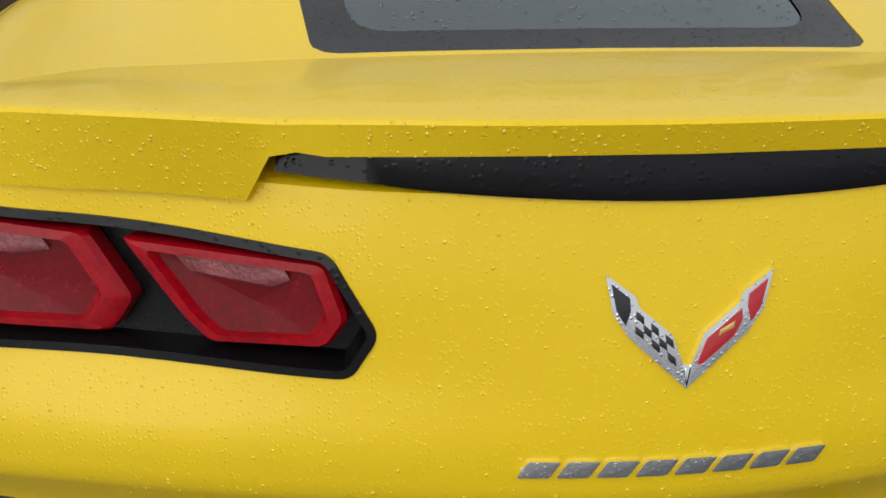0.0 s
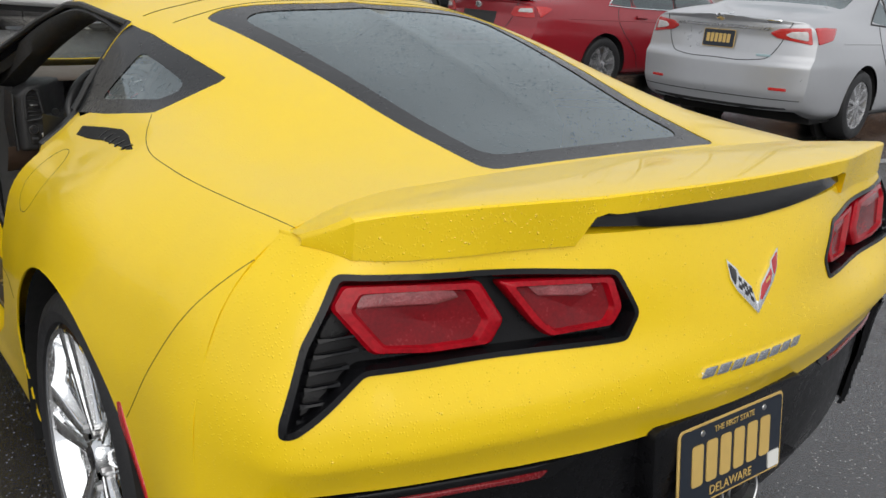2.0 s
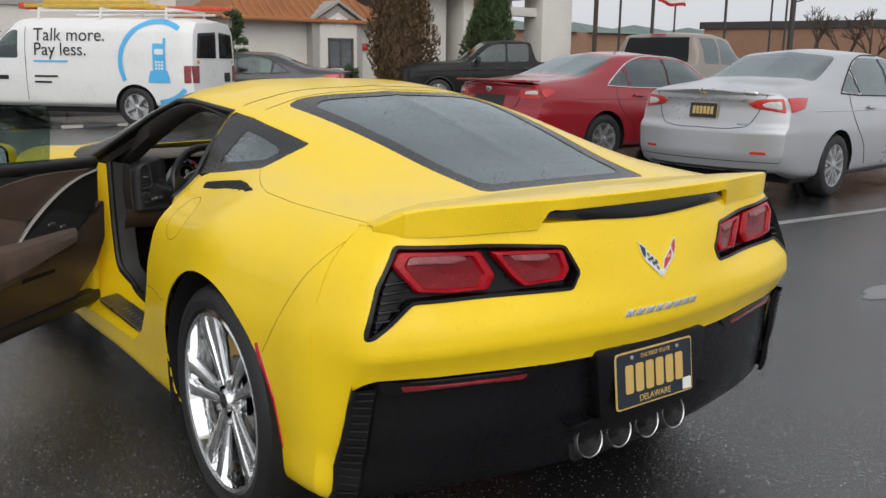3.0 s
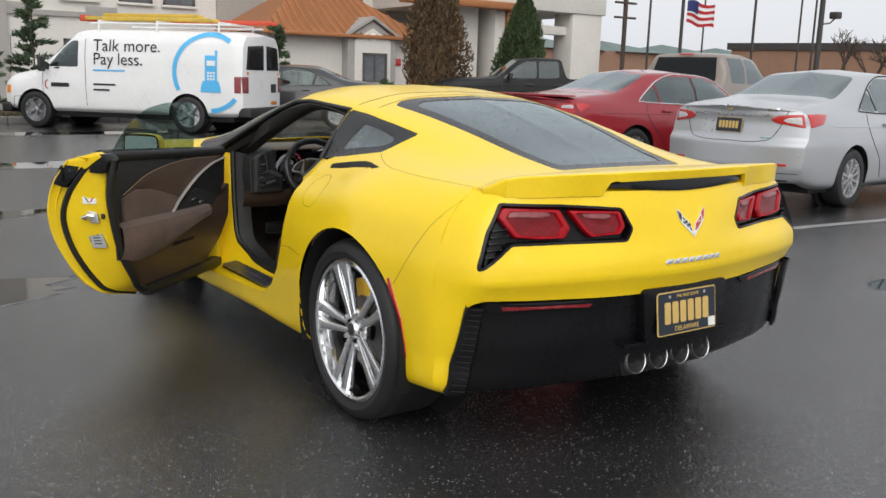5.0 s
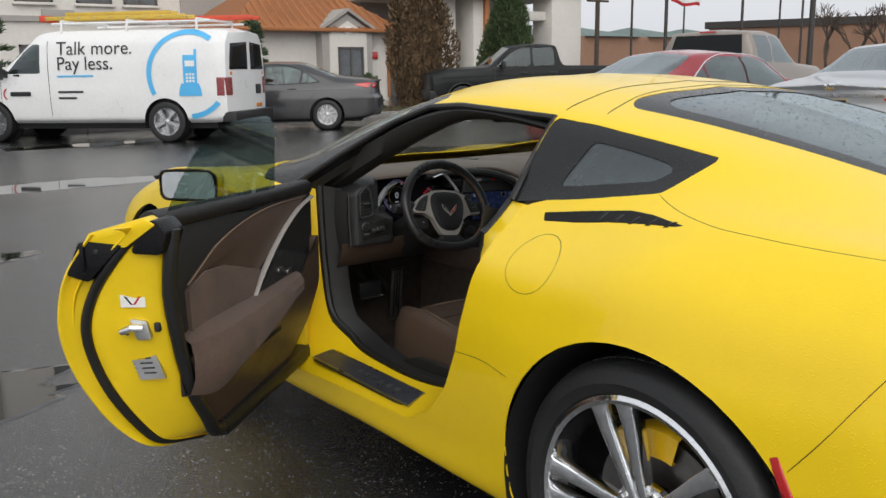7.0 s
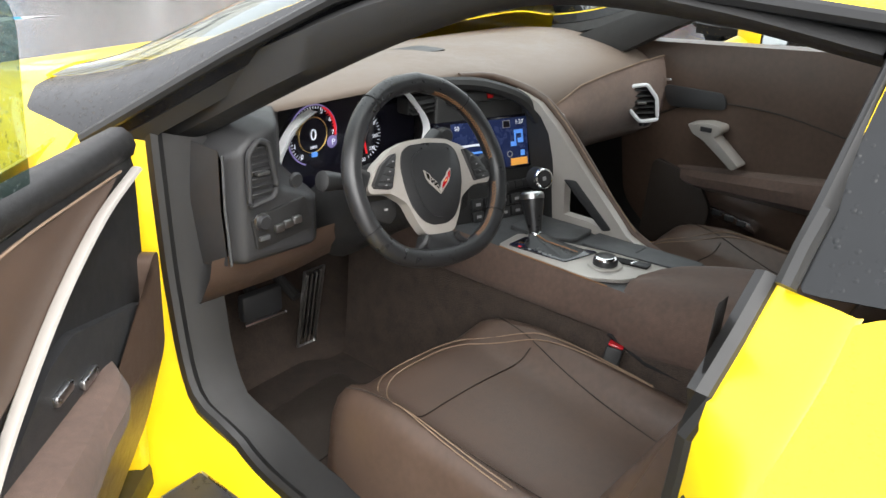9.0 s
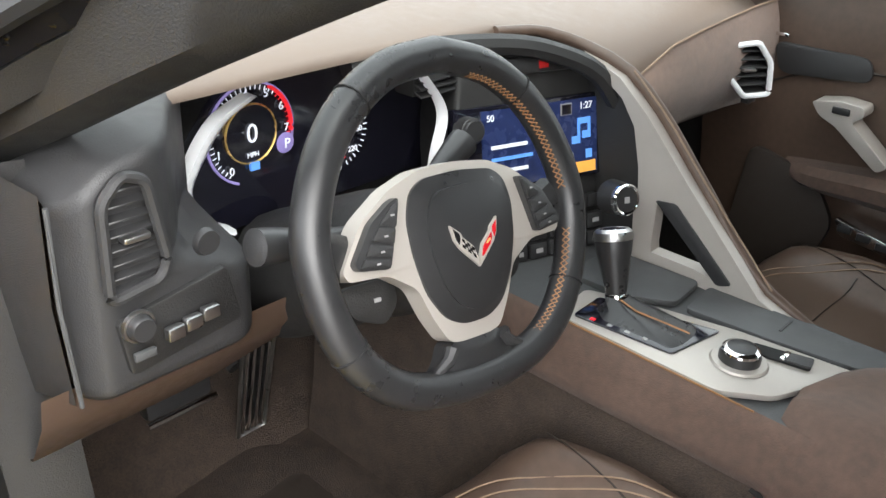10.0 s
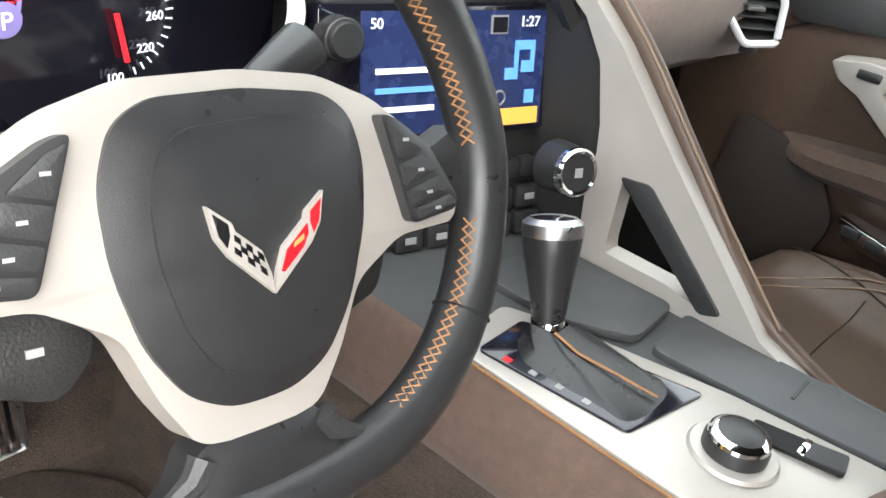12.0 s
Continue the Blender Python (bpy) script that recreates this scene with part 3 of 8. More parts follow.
top_row = [on_tail(x, .928, 0.002) + Vector((0, .006, .036)) for x in np.linspace(-.34, .34, 31)]
mid_row = [on_tail(x, .941 - .008 * (1 - (x / .34) ** 2), 0.008) for x in np.linspace(-.34, .34, 31)]
low_row = [on_tail(x, .943 - .021 * (1 - (abs(x) / .34) ** 1.6), 0.004) for x in np.linspace(-.34, .34, 31)]
part("brake_light_strip", grid([top_row, mid_row, low_row]), M["black_gloss"], car, "dark high brake light under the spoiler", smooth=60)

# ---------------------------------------------------------------- tail lamps
def edged(poly, step):
    """The outline with its long edges filled in."""
    out = []
    for a, b in zip(poly, poly[1:] + poly[:1]):
        n = max(1, int(math.dist(a, b) / step))
        out += [(a[0] + (b[0] - a[0]) * k / n, a[1] + (b[1] - a[1]) * k / n) for k in range(n)]
    return out


def grown(poly, dist):
    """The outline moved out by dist along its normals."""
    V = np.array(poly, float)
    e = np.roll(V, -1, 0) - V
    area = np.sum(V[:, 0] * np.roll(V, -1, 0)[:, 1] - V[:, 1] * np.roll(V, -1, 0)[:, 0])
    n = np.stack([e[:, 1], -e[:, 0]], 1) / np.maximum(np.linalg.norm(e, axis=1), 1e-9)[:, None] * (1 if area > 0 else -1)
    m = n + np.roll(n, 1, 0)
    return V + dist * m / np.maximum(np.linalg.norm(m, axis=1), 1e-9)[:, None]


for s in (1, -1):
    flip = Matrix.Diagonal((s, 1, 1, 1))
    neg = lambda pts: [(-a, b) for a, b in pts]
    lamp_pts = neg(LAMP)
    V = np.array(edged(lamp_pts, .008))
    c = V.mean(0)
    lip = [[on_tail(*v, o) for v in grown(V, w)] for w, o in ((.0032, -.001), (.0028, .002), (-.005, .003), (-.009, -.010), (-.013, -.030))]
    lip = np.array([[tuple(p) for p in row] for row in lip])
    for _ in range(2):
        lip[:, :, 1] = .5 * lip[:, :, 1] + .25 * (np.roll(lip[:, :, 1], 1, 1) + np.roll(lip[:, :, 1], -1, 1))
    lamp = part("tail_lamp", moved(grid(lip, closed_v=True), flip), M["black_gloss"], car, "black tail lamp surround with two red lenses")
    floor_rows = [[on_tail(*(c + (v - c) * t), -0.030) for v in V] for t in np.linspace(.96, 0, 9)]
    part("housing", moved(grid(floor_rows, closed_v=True), flip), M["black_satin"], lamp)
    lens_a = neg([(.731, .862), (.711, .888), (.514, .877), (.479, .816), (.503, .784), (.600, .786), (.682, .795)])
    lens_b = neg([(.485, .873), (.304, .868), (.288, .818), (.306, .792), (.412, .785), (.436, .806)])
    for ln in (lens_a, lens_b):
        L = np.array(rounded(ln, .008))
        lc = L.mean(0)
        rows = [[on_tail(*v, -0.028) for v in L], [on_tail(*v, -0.007) for v in L], [on_tail(*(v + (lc - v) * .05), -0.002) for v in L],
                [on_tail(*(v + (lc - v) * .20), -0.001) for v in L], [on_tail(*(v + (lc - v) * .26), -0.010) for v in L]]
        lens = part("lens", moved(grid(rows, closed_v=True), flip), M["red_lens"], lamp, "glossy red lens")
        rows = [[on_tail(*(v + (lc - v) * t), -0.010 - .006 * (t - .26)) for v in L] for t in (.26, .5, .75, 1.0)]
        part("inner_reflector", moved(grid(rows, closed_v=True), flip), M["red_deep"], lens)
        clear = rounded([(-.690, .880), (-.560, .874), (-.548, .857), (-.585, .852), (-.694, .857)] if ln is lens_a else [(-.442, .865), (-.345, .863), (-.337, .849), (-.355, .841), (-.425, .846)], .004)
        part("reversing_light", moved(patch(clear, on_tail, -0.005, 0.006, 6), flip), M["red_clear"], lens, "pale ribbed reversing light")
    for k in range(6):
        z = .716 + .020 * k
        xo = -.800 + (z - .70) * .43
        w = .034 + .007 * k
        part("cooling_fin", moved(patch([(xo, z), (xo, z + .006), (xo + w, z + .010), (xo + w, z + .004)], on_tail, -0.008, 0.02, 3), flip), M["black_gloss"], lamp)
    part("reflector_frame", moved(patch(rounded(neg([(.800, .593), (.345, .580), (.352, .568), (.390, .546), (.748, .552)]), .004), on_tail, 0.000, 0.012, 5), flip), M["black_gloss"], car, "glossy black reflector frame")
    part("rear_reflector", moved(patch(rounded(neg([(.722, .575), (.402, .565), (.412, .553), (.714, .561)]), .003), on_tail, 0.004, 0.012, 5), flip), M["dark_red"], car, "dark red rear reflector")

# ---------------------------------------------------------------- badge, script and number plate
def laid(outline, out, depth, mat, name, parent, label=""):
    return part(name, patch(outline, on_tail, out, depth, 3, .001), mat, parent, label, smooth=30)


EMB = (0.0, .766)


def badge(place_part, sc=1.0):
    """Crossed flags: a pointed chrome V with a chequered and a red wing; place_part(name, outline, out, mat)."""
    for s in (-1, 1):
        place_part("chrome_wing", [(0, 0), (.004 * s, .022), (.014 * s, .047), (.045 * s, .072), (.047 * s, .080), (.073 * s, .099), (.066 * s, .066), (.052 * s, .046), (.018 * s, .016)], .005, M["chrome"])
        inner = [(.008 * s, .022), (.016 * s, .043), (.046 * s, .067), (.047 * s, .057), (.040 * s, .044), (.012 * s, .021)]
        tip = [(.051 * s, .068), (.052 * s, .079), (.068 * s, .091), (.063 * s, .068), (.055 * s, .056)]
        if s > 0:
            place_part("red_field", inner, .0062, M["badge_red"])
            place_part("red_field", tip, .0062, M["badge_red"])
            place_part("gold_mark", [(.026, .045), (.027, .050), (.040, .057), (.039, .051)], .0070, M["badge_gold"])
        else:
            place_part("black_field", tip, .0062, M["badge_black"])
            a, b, c2, d = (np.array(p) for p in ((-.014, .043), (-.046, .068), (-.047, .050), (-.010, .020)))
            q = lambda i, j: tuple((a + (b - a) * i / 5) * (1 - j / 3) + (d + (c2 - d) * i / 5) * j / 3)
            for i in range(5):
                for j in range(3):
                    if (i + j) % 2 == 0:
                        place_part("chequer", [q(i, j), q(i + 1, j), q(i + 1, j + 1), q(i, j + 1)], .0064, M["badge_black"])


emblem = part("emblem", patch([(0, EMB[1] - .002), (-.004, EMB[1] + .02), (.004, EMB[1] + .02)], on_tail, .004, .006, 3), M["chrome"], car, "chrome crossed-flag badge, one wing chequered, one red")
badge(lambda name, o, out, mat: laid([(EMB[0] + x, EMB[1] + z) for x, z in o], out, .006, mat, name, emblem))
# the chrome script is drawn as plain slanted strokes
scr = part("script", patch([(-.142, .691), (-.140, .694), (-.112, .694), (-.114, .691)], on_tail, .004, .005, 3), M["chrome"], car, "slanted chrome script on the tail")
for i in range(8):
    x0, w, h, z0 = -.140 + i * .0350, .029, .0165, .684
    part("stroke", patch(rounded([(x0 - .005, z0), (x0 + w - .005, z0), (x0 + w + .005, z0 + h), (x0 + .005, z0 + h)], .003), on_tail, .0045, .006, 3, .001), M["chrome"], scr, smooth=30)


def number_plate(parent, m, digits=6, words=True):
    """A dark plate with gold rim; the number is drawn as plain bars. Built upright about the origin, facing -y."""
    pl = part("number_plate", prism(rounded([(-.1525, -.076), (.1525, -.076), (.1525, .076), (-.1525, .076)], .012), "y", -.002, .002, .0008, 1), M["plate_gold"], parent, "dark blue plate with gold rim and gold bars", m=m)
    part("plate_face", prism(rounded([(-.1475, -.071), (.1475, -.071), (.1475, .071), (-.1475, .071)], .010), "y", -.0035, -.001), M["plate_dark"], pl, m=m)
    for i in range(digits):
        x = -.118 + i * .0395
        part("number_bar", prism(rounded([(x, -.036), (x + .030, -.036), (x + .030, .040), (x, .040)], .007), "y", -.0052, -.002), M["plate_gold"], pl, m=m)
    if words:
        part("state_name", moved(text_bm("DELAWARE", .024, .001), pose(-.005, -.0045, -.056)), M["plate_gold"], pl, m=m, smooth=0)
        part("state_motto", moved(text_bm("THE FIRST STATE", .0155, .001), pose(0, -.0045, .057)), M["plate_gold"], pl, m=m, smooth=0)
        part("sticker", prism(rounded([(.108, -.068), (.142, -.068), (.142, -.036), (.108, -.036)], .003), "y", -.0060, -.003), M["label_white"], pl, m=m)
        for x in (-.09, .09):
            part("screw", moved(lathe([(0, .002), (.005, .0015), (.006, 0)], 12), m @ pose(x, -.0035, .058, 90, 0, 0)), M["steel"], pl)
    return pl


M["plate_m"] = pose(0.0, 0.004, 0.503, -7, 0, 0)
part("plate_mount", prism(rounded([(-.19, .405), (.19, .405), (.215, .598), (-.215, .598)], .02), "y", .012, .08, .004), M["black_satin"], car)
number_plate(car, M["plate_m"])

# diffuser and the four tail pipes
part("diffuser", prism(rounded([(-.262, .402), (.262, .402), (.250, .388), (.225, .275), (-.225, .275), (-.250, .388)], .02), "y", .078, .30, .008), M["black_matte"], car, "matte black diffuser around the tail pipes")
part("diffuser_lip", prism(rounded([(-.275, .408), (.275, .408), (.27, .398), (-.27, .398)], .004), "y", .03, .10, .003), M["black_satin"], car)
for x in (-.170, -.057, .057, .170):
    p = part("tail_pipe", lathe([(.047, .22), (.048, .004), (.0465, 0), (.044, .002), (.037, .045), (.036, .22)], 36, pose(x, .064, .330, -102, 0, 0)), M["steel"], car, "polished steel tail pipe")
    part("bore", lathe([(.0365, .075), (0, .076)], 24, pose(x, .064, .330, -102, 0, 0)), M["void"], p)
for s in (-1, 1):
    ridge = []
    for t in np.linspace(0, 1, 14):
        x, z = .806 + .026 * t, .585 - .300 * t
        ridge.append([on_tail(s * (x - .036), z, .001), on_tail(s * (x - .029), z, .014), on_tail(s * (x + .006), z, .026), on_tail(s * (x + .012), z, .020), on_tail(s * (x + .016), z, .002)])
    cg = part("corner_ridge", grid(dense(np.array([[tuple(p) for p in r] for r in ridge]), .03)), M["black_gloss"], car, "black vertical ridge at the bumper corner")
    for k in range(15):
        t = (k + .5) / 15
        x, z = .806 + .026 * t, .585 - .300 * t
        part("mesh_bar", tube([on_tail(s * (x - .027), z, .0155), on_tail(s * (x + .002), z + .006, .0265)], .0022, 5), M["black_matte"], cg)


# ---------------------------------------------------------------- wheels
def wheel(parent, cx, cy, cz, R, rim_r, s, w=.285, label=""):
    """Tyre, ten-spoke (five split pairs) chrome rim, disc and caliper. s: -1 faces the left side."""
    m = pose(cx, cy, cz) @ Matrix.Rotation(radians(90), 4, "Y") @ (Matrix.Identity(4) if s > 0 else Matrix.Rotation(math.pi, 4, "X"))
    # local z points outward; the face plane is z = 0
    wh = part("wheel", lathe([(rim_r, -.010), (rim_r + .006, 0), (rim_r - .004, .004), (rim_r - .014, .000), (rim_r - .020, -.030), (rim_r - .028, -.06), (rim_r - .03, -w + .03)], 64, m), M["chrome"], parent, label or "chrome five twin-spoke wheel")
    pr = [(rim_r + .002, -.018), (rim_r + .010, .006), (rim_r + .03, .012), (R - .045, .013), (R - .022, .006), (R - .008, -.008), (R - .002, -.026), (R, -.06), (R, -w + .07), (R - .004, -w + .03), (R - .03, -w + .01), (rim_r, -w + .02)]
    part("tyre", lathe(pr, 72, m), M["rubber"], wh, "low-profile black tyre")
    blocks = []
    for k in range(84):
        q = 2 * math.pi * k / 84
        blocks.append(moved(box(R - .006, -.0095, -.075, R + .0015, .0095, -.034, .001, 1), Matrix.Rotation(q, 4, "Z")))
    part("tread", join(*blocks), M["rubber"], wh, m=m)
    for k in range(5):
        q = math.radians(126 + 72 * k)
        for d in (-1, 1):
            a0, a1 = d * .016, d * .034
            prof = [[(r, a - w1, zb), (r, a + w1, zb), (r, a + w2, zt), (r, a - w2, zt)] for r, a, w1, w2, zb, zt in
                    ((.045, a0, .014, .011, -.045, -.022), (.10, a0 * 1.25, .016, .012, -.046, -.016), (rim_r - .06, a1, .021, .017, -.040, -.006), (rim_r - .025, a1 * 1.05, .024, .020, -.038, -.003), (rim_r - .006, a1 * 1.08, .030, .026, -.036, -.002))]
            bm = grid(prof, closed_v=True)
            part("spoke", bevelled(bm, .003, 2, 30), M["chrome"], wh, m=m @ Matrix.Rotation(q, 4, "Z"))
        part("lug_nut", lathe([(0, -.012), (.008, -.013), (.010, -.02), (.010, -.035)], 6, m @ Matrix.Rotation(q + .63, 4, "Z") @ pose(.062, 0, 0)), M["steel"], wh)
    part("hub_cap", lathe([(0, -.012), (.028, -.013), (.033, -.018), (.036, -.030), (.080, -.034), (.082, -.05)], 40, m), M["chrome"], wh)
    part("cap_disc", lathe([(0, -.0105), (.022, -.0112), (.024, -.013)], 32, m), M["badge_black"], wh)
    part("brake_disc", lathe([(.06, -.085), (.168, -.085), (.168, -.11), (.06, -.11)], 48, m), M["disc"], wh, "drilled iron brake disc")
    arc = [[((r * math.cos(q), r * math.sin(q), z)) for r, z in ((.125, -.070), (.185, -.070), (.190, -.078), (.190, -.125), (.125, -.125))] for q in (math.radians(90 + 75 + 60 * t / 8) for t in range(9))]
    bm = grid(arc, closed_v=True)
    part("caliper", bm, M["caliper"], wh, "yellow brake caliper", m=m)
    return wh


wheel(car, -.885, *REAR_AXLE, REAR_R, .265, -1)
wheel(car, .885, *REAR_AXLE, REAR_R, .265, 1)
wheel(car, -.880, *FRONT_AXLE, FRONT_R, .252, -1, .245)
wheel(car, .880, *FRONT_AXLE, FRONT_R, .252, 1, .245)
for (cy, cz), r in ((REAR_AXLE, .388), (FRONT_AXLE, .372)):
    for s in (-1, 1):
        rows = [[(s * x, cy + r * math.cos(q), cz + r * math.sin(q)) for q in np.linspace(-.35, math.pi + .35, 28)] for x in (.925 if cy < 1 else .91, .900, .56)]
        part("wheel_arch", grid(rows[1:]), M["void"], car)
        part("arch_wall", prism(ring(cy, cz, r, 40), "x", s * .55, s * .56), M["void"], car)
part("underbody", prism([(-.80, .165), (-.70, .14), (.70, .14), (.80, .165)], "y", 1.22, 3.15), M["void"], car)
part("rear_underside", box(-.55, .28, .22, .55, 1.25, .50), M["void"], car)


# ---------------------------------------------------------------- cabin
M["brown_leather"] = material("brown_leather", (0.082, 0.054, 0.040), 0.40, spec=0.4, vary=0.16, scale=9, bump=0.10, bscale=1300)
M["brown_suede"] = material("brown_suede", (0.100, 0.064, 0.049), 0.9, vary=0.28, scale=11, bump=0.25, bscale=500, sheen=0.08)
# brown suede made paler: daylight on the fascia is put into its colour
M["fascia_suede"] = material("daylit_brown_suede", (0.160, 0.108, 0.084), 0.9, vary=0.22, scale=11, bump=0.25, bscale=500, sheen=0.2)
M["dash_leather"] = material("taupe_dash_leather", (0.150, 0.115, 0.092), 0.5, vary=0.08, scale=7, bump=0.12, bscale=1200)
M["black_leather"] = material("black_leather", (0.020, 0.020, 0.021), 0.34, vary=0.12, scale=9, bump=0.10, bscale=1500)
M["soft_black"] = material("soft_black_plastic", (0.015, 0.0147, 0.0147), 0.55, vary=0.12, bump=0.25, bscale=600)
M["grey_plastic"] = material("charcoal_plastic", (0.026, 0.026, 0.027), 0.5, vary=0.1, bump=0.2, bscale=600)
M["silver_trim"] = material("satin_silver_trim", (0.43, 0.40, 0.365), 0.40, 0.35, vary=0.03, bump=0.04, bscale=300)
M["carpet"] = material("dark_brown_carpet", (0.056, 0.040, 0.031), 0.95, vary=0.45, scale=30, bump=0.9, bscale=420)
M["mat_rubber"] = material("dark_rubber_heel_pad", (0.045, 0.036, 0.030), 0.5, vary=0.25, scale=20, bump=0.2)
M["thread"] = material("orange_thread", (0.26, 0.125, 0.05), 0.7, vary=0.2)
M["tan_thread"] = material("tan_thread", (0.22, 0.15, 0.10), 0.7, vary=0.2)
M["screen_blue"] = material("lit_blue_screen", (0.016, 0.026, 0.085), 0.25, vary=0.35, scale=9, emit=0.05)
M["screen_dark"] = material("dark_display_glass", (0.008, 0.008, 0.014), 0.12, vary=0.2, coat=0.6)
M["glow_white"] = material("lit_white_marks", (0.62, 0.65, 0.72), 0.4, vary=0.05, emit=0.14)
M["glow_red"] = material("lit_red_needle", (0.75, 0.02, 0.03), 0.4, vary=0.05, emit=0.12)
M["glow_blue"] = material("lit_blue_marks", (0.10, 0.28, 0.75), 0.4, vary=0.05, emit=0.12)
M["glow_amber"] = material("lit_amber_marks", (0.70, 0.32, 0.06), 0.4, vary=0.05, emit=0.12)
M["glow_violet"] = material("dim_violet_ring", (0.16, 0.13, 0.30), 0.4, vary=0.1, emit=0.2)
M["leather_seam"] = material("dark_leather_seam", (0.022, 0.015, 0.011), 0.7, vary=0.2)
# silver and chrome trim without metal; reflected sky is put into the pale colour
M["bezel_silver"] = material("sky_bright_bezel", (0.78, 0.79, 0.81), 0.32, 0.0, vary=0.01, rvary=0.01)
M["console_grey"] = material("grey_console_plastic", (0.060, 0.062, 0.064), 0.55, vary=0.08, bump=0.15, bscale=500)
M["sill_metal"] = material("dark_anodised_sill", (0.06, 0.065, 0.08), 0.35, 0.4, vary=0.15, scale=12)
M["button"] = material("black_button", (0.024, 0.024, 0.025), 0.4, vary=0.1)
M["mark"] = material("pale_button_mark", (0.30, 0.30, 0.30), 0.5, vary=0.05)

# headliner and rear bulkhead
roof = Skin(side.v, side.f).take([0, 1], [(-.5, 1.36), (.62, 1.36), (.62, 2.10), (-.5, 2.10)], high)
part("headliner", roof.bm(mirror=True, shift=0.030), M["soft_black"], car)
part("bulkhead", prism([(-.66, .20), (.66, .20), (.70, .85), (.52, 1.10), (-.52, 1.10), (-.70, .85)], "y", 1.18, 1.22), M["soft_black"], car)
part("cargo_floor", box(-.62, .40, .66, .62, 1.2, .70), M["carpet"], car)
part("cabin_floor", box(-.74, 1.20, .165, .74, 2.95, .20), M["carpet"], car)
part("firewall", grid([[(x, y, z) for y, z in ((2.62, .20), (2.70, .26), (2.82, .45), (2.85, .86))] for x in (-.72, .72)]), M["carpet"], car)
for s in (-1, 1):
    part("pillar_lining", moved(pillar.bm(shift=0.032, thick=0.028), Matrix.Diagonal((s * -1 if s > 0 else 1, 1, 1, 1))), M["soft_black"], car)

rail_y = [2.70, 2.40, 2.20, 2.00, 1.86, 1.60, 1.43]
rail_x = [.700, .640, .604, .568, .548, .548, .552]
rail_top = [.832, .955, 1.043, 1.118, 1.148, 1.142, 1.120]
rail_low = [.715, .860, .962, 1.054, 1.102, 1.112, 1.092]
rail = dense(np.array([[(-x - .028, y, t - .012), (-x - .004, y, t), (-x + .034, y, t - .004), (-x + .046, y, (t + b) / 2), (-x + .034, y, b + .004), (-x + .004, y, b), (-x - .024, y, b + .012)] for x, y, t, b in zip(rail_x, rail_y, rail_top, rail_low)]), .03)
_g = side_glass.bm()
GLASS_TREE = BVHTree.FromBMesh(_g)
_g.free()
gc = np.array(GLASS_DOOR).mean(0)
edge = [GLASS_TREE.ray_cast(Vector((-2, *(gc + (np.array(p) - gc) * .985))), Vector((1, 0, 0)))[0] for p in dense(np.array([GLASS_DOOR[k] for k in (1, 2, 3, 4, 5, 6, 0)]), .03)]
edge = [tuple(p) for p in edge if p]
for s in (-1, 1):
    flip = Matrix.Diagonal((-s, 1, 1, 1))
    part("roof_rail_lining", moved(grid(rail, closed_v=True), flip), M["soft_black"], car, "black lining of the windscreen pillar", smooth=60)
    part("side_opening_seal", moved(tube(edge, .010, 8), flip), M["seal"], car, "black rubber seal round the side opening")

# door opening of the driver's side
OUT = [(1.372, .925), (1.395, .72), (1.432, .566), (1.488, .452), (1.565, .362), (1.70, .293), (2.05, .281), (2.40, .268), (2.484, .33), (2.484, .55), (2.484, .75), (2.484, .87)]
INN = [(1.455, .925), (1.47, .72), (1.51, .56), (1.585, .435), (1.68, .350), (1.85, .318), (2.05, .316), (2.24, .340), (2.36, .43), (2.40, .60), (2.412, .78), (2.415, .880)]
kk = np.linspace(0, 1, 60)
O = spline(np.array(OUT), np.linspace(0, 1, len(OUT)), kk)
I = spline(np.array(INN), np.linspace(0, 1, len(INN)), kk)
low_w = lambda z: float(np.clip((.52 - z) / .16, 0, 1))
inward = lambda p: max(.085 * low_w(p[1]), .055 * float(np.clip((p[0] - 2.10) / .22, 0, 1)))
skin_x = [on_side(*p).x for p in O]
no_less = lambda x, sx, e: max(x, sx + e)
rowsJ = [[(x + .006, *(p * 1.05 - q * .05)) for x, p, q in zip(skin_x, O, I)], [(x + .003, *p) for x, p in zip(skin_x, O)], [(no_less(-.832, x, .008), *(p * .8 + q * .2)) for x, p, q in zip(skin_x, O, I)], [(no_less(-.800 + .65 * inward(q), x, .016), *(p * .35 + q * .65)) for x, p, q in zip(skin_x, O, I)], [(no_less(-.775 + inward(q), x, .024), *q) for x, q in zip(skin_x, I)]]
jamb = part("door_opening", grid(rowsJ), M["yellow_in"], car, "yellow door opening of the driver's side", smooth=60)
c0 = I.mean(0)
shr = lambda d: [(q[0] + (c0[0] - q[0]) * d, q[1] + (c0[1] - q[1]) * d) for q in I]
part("opening_seal", tube([(no_less(-.768 + inward(p), x, .030), *p) for x, p in zip(skin_x, I)], .014, 8), M["seal"], jamb, "black rubber door seal")
part("opening_trim", grid([[(-.766 + inward(p), *p) for p in shr(.01)], [(-.742 + inward(p), *p) for p in shr(.030)], [(-.715 + inward(p), *p) for p in shr(.050)], [(-.690 + inward(p), *p) for p in shr(.055)]]), M["soft_black"], car, smooth=60)
sill_z = lambda x: .305 + (x + .80) * .14
plate_rows = [[(x, y, sill_z(x) + (.004 if 0 < i < 3 else .001)) for y in np.linspace(1.742 + .03 * (x + .825) / .08, 2.31, 12)] for i, x in enumerate((-.822, -.819, -.747, -.744))]
sp_ = part("sill_plate", join(grid(plate_rows), grid([[(x, y, z - .010) for x, y, z in r] for r in plate_rows])), M["sill_metal"], car, "dark metal sill plate with raised mark")
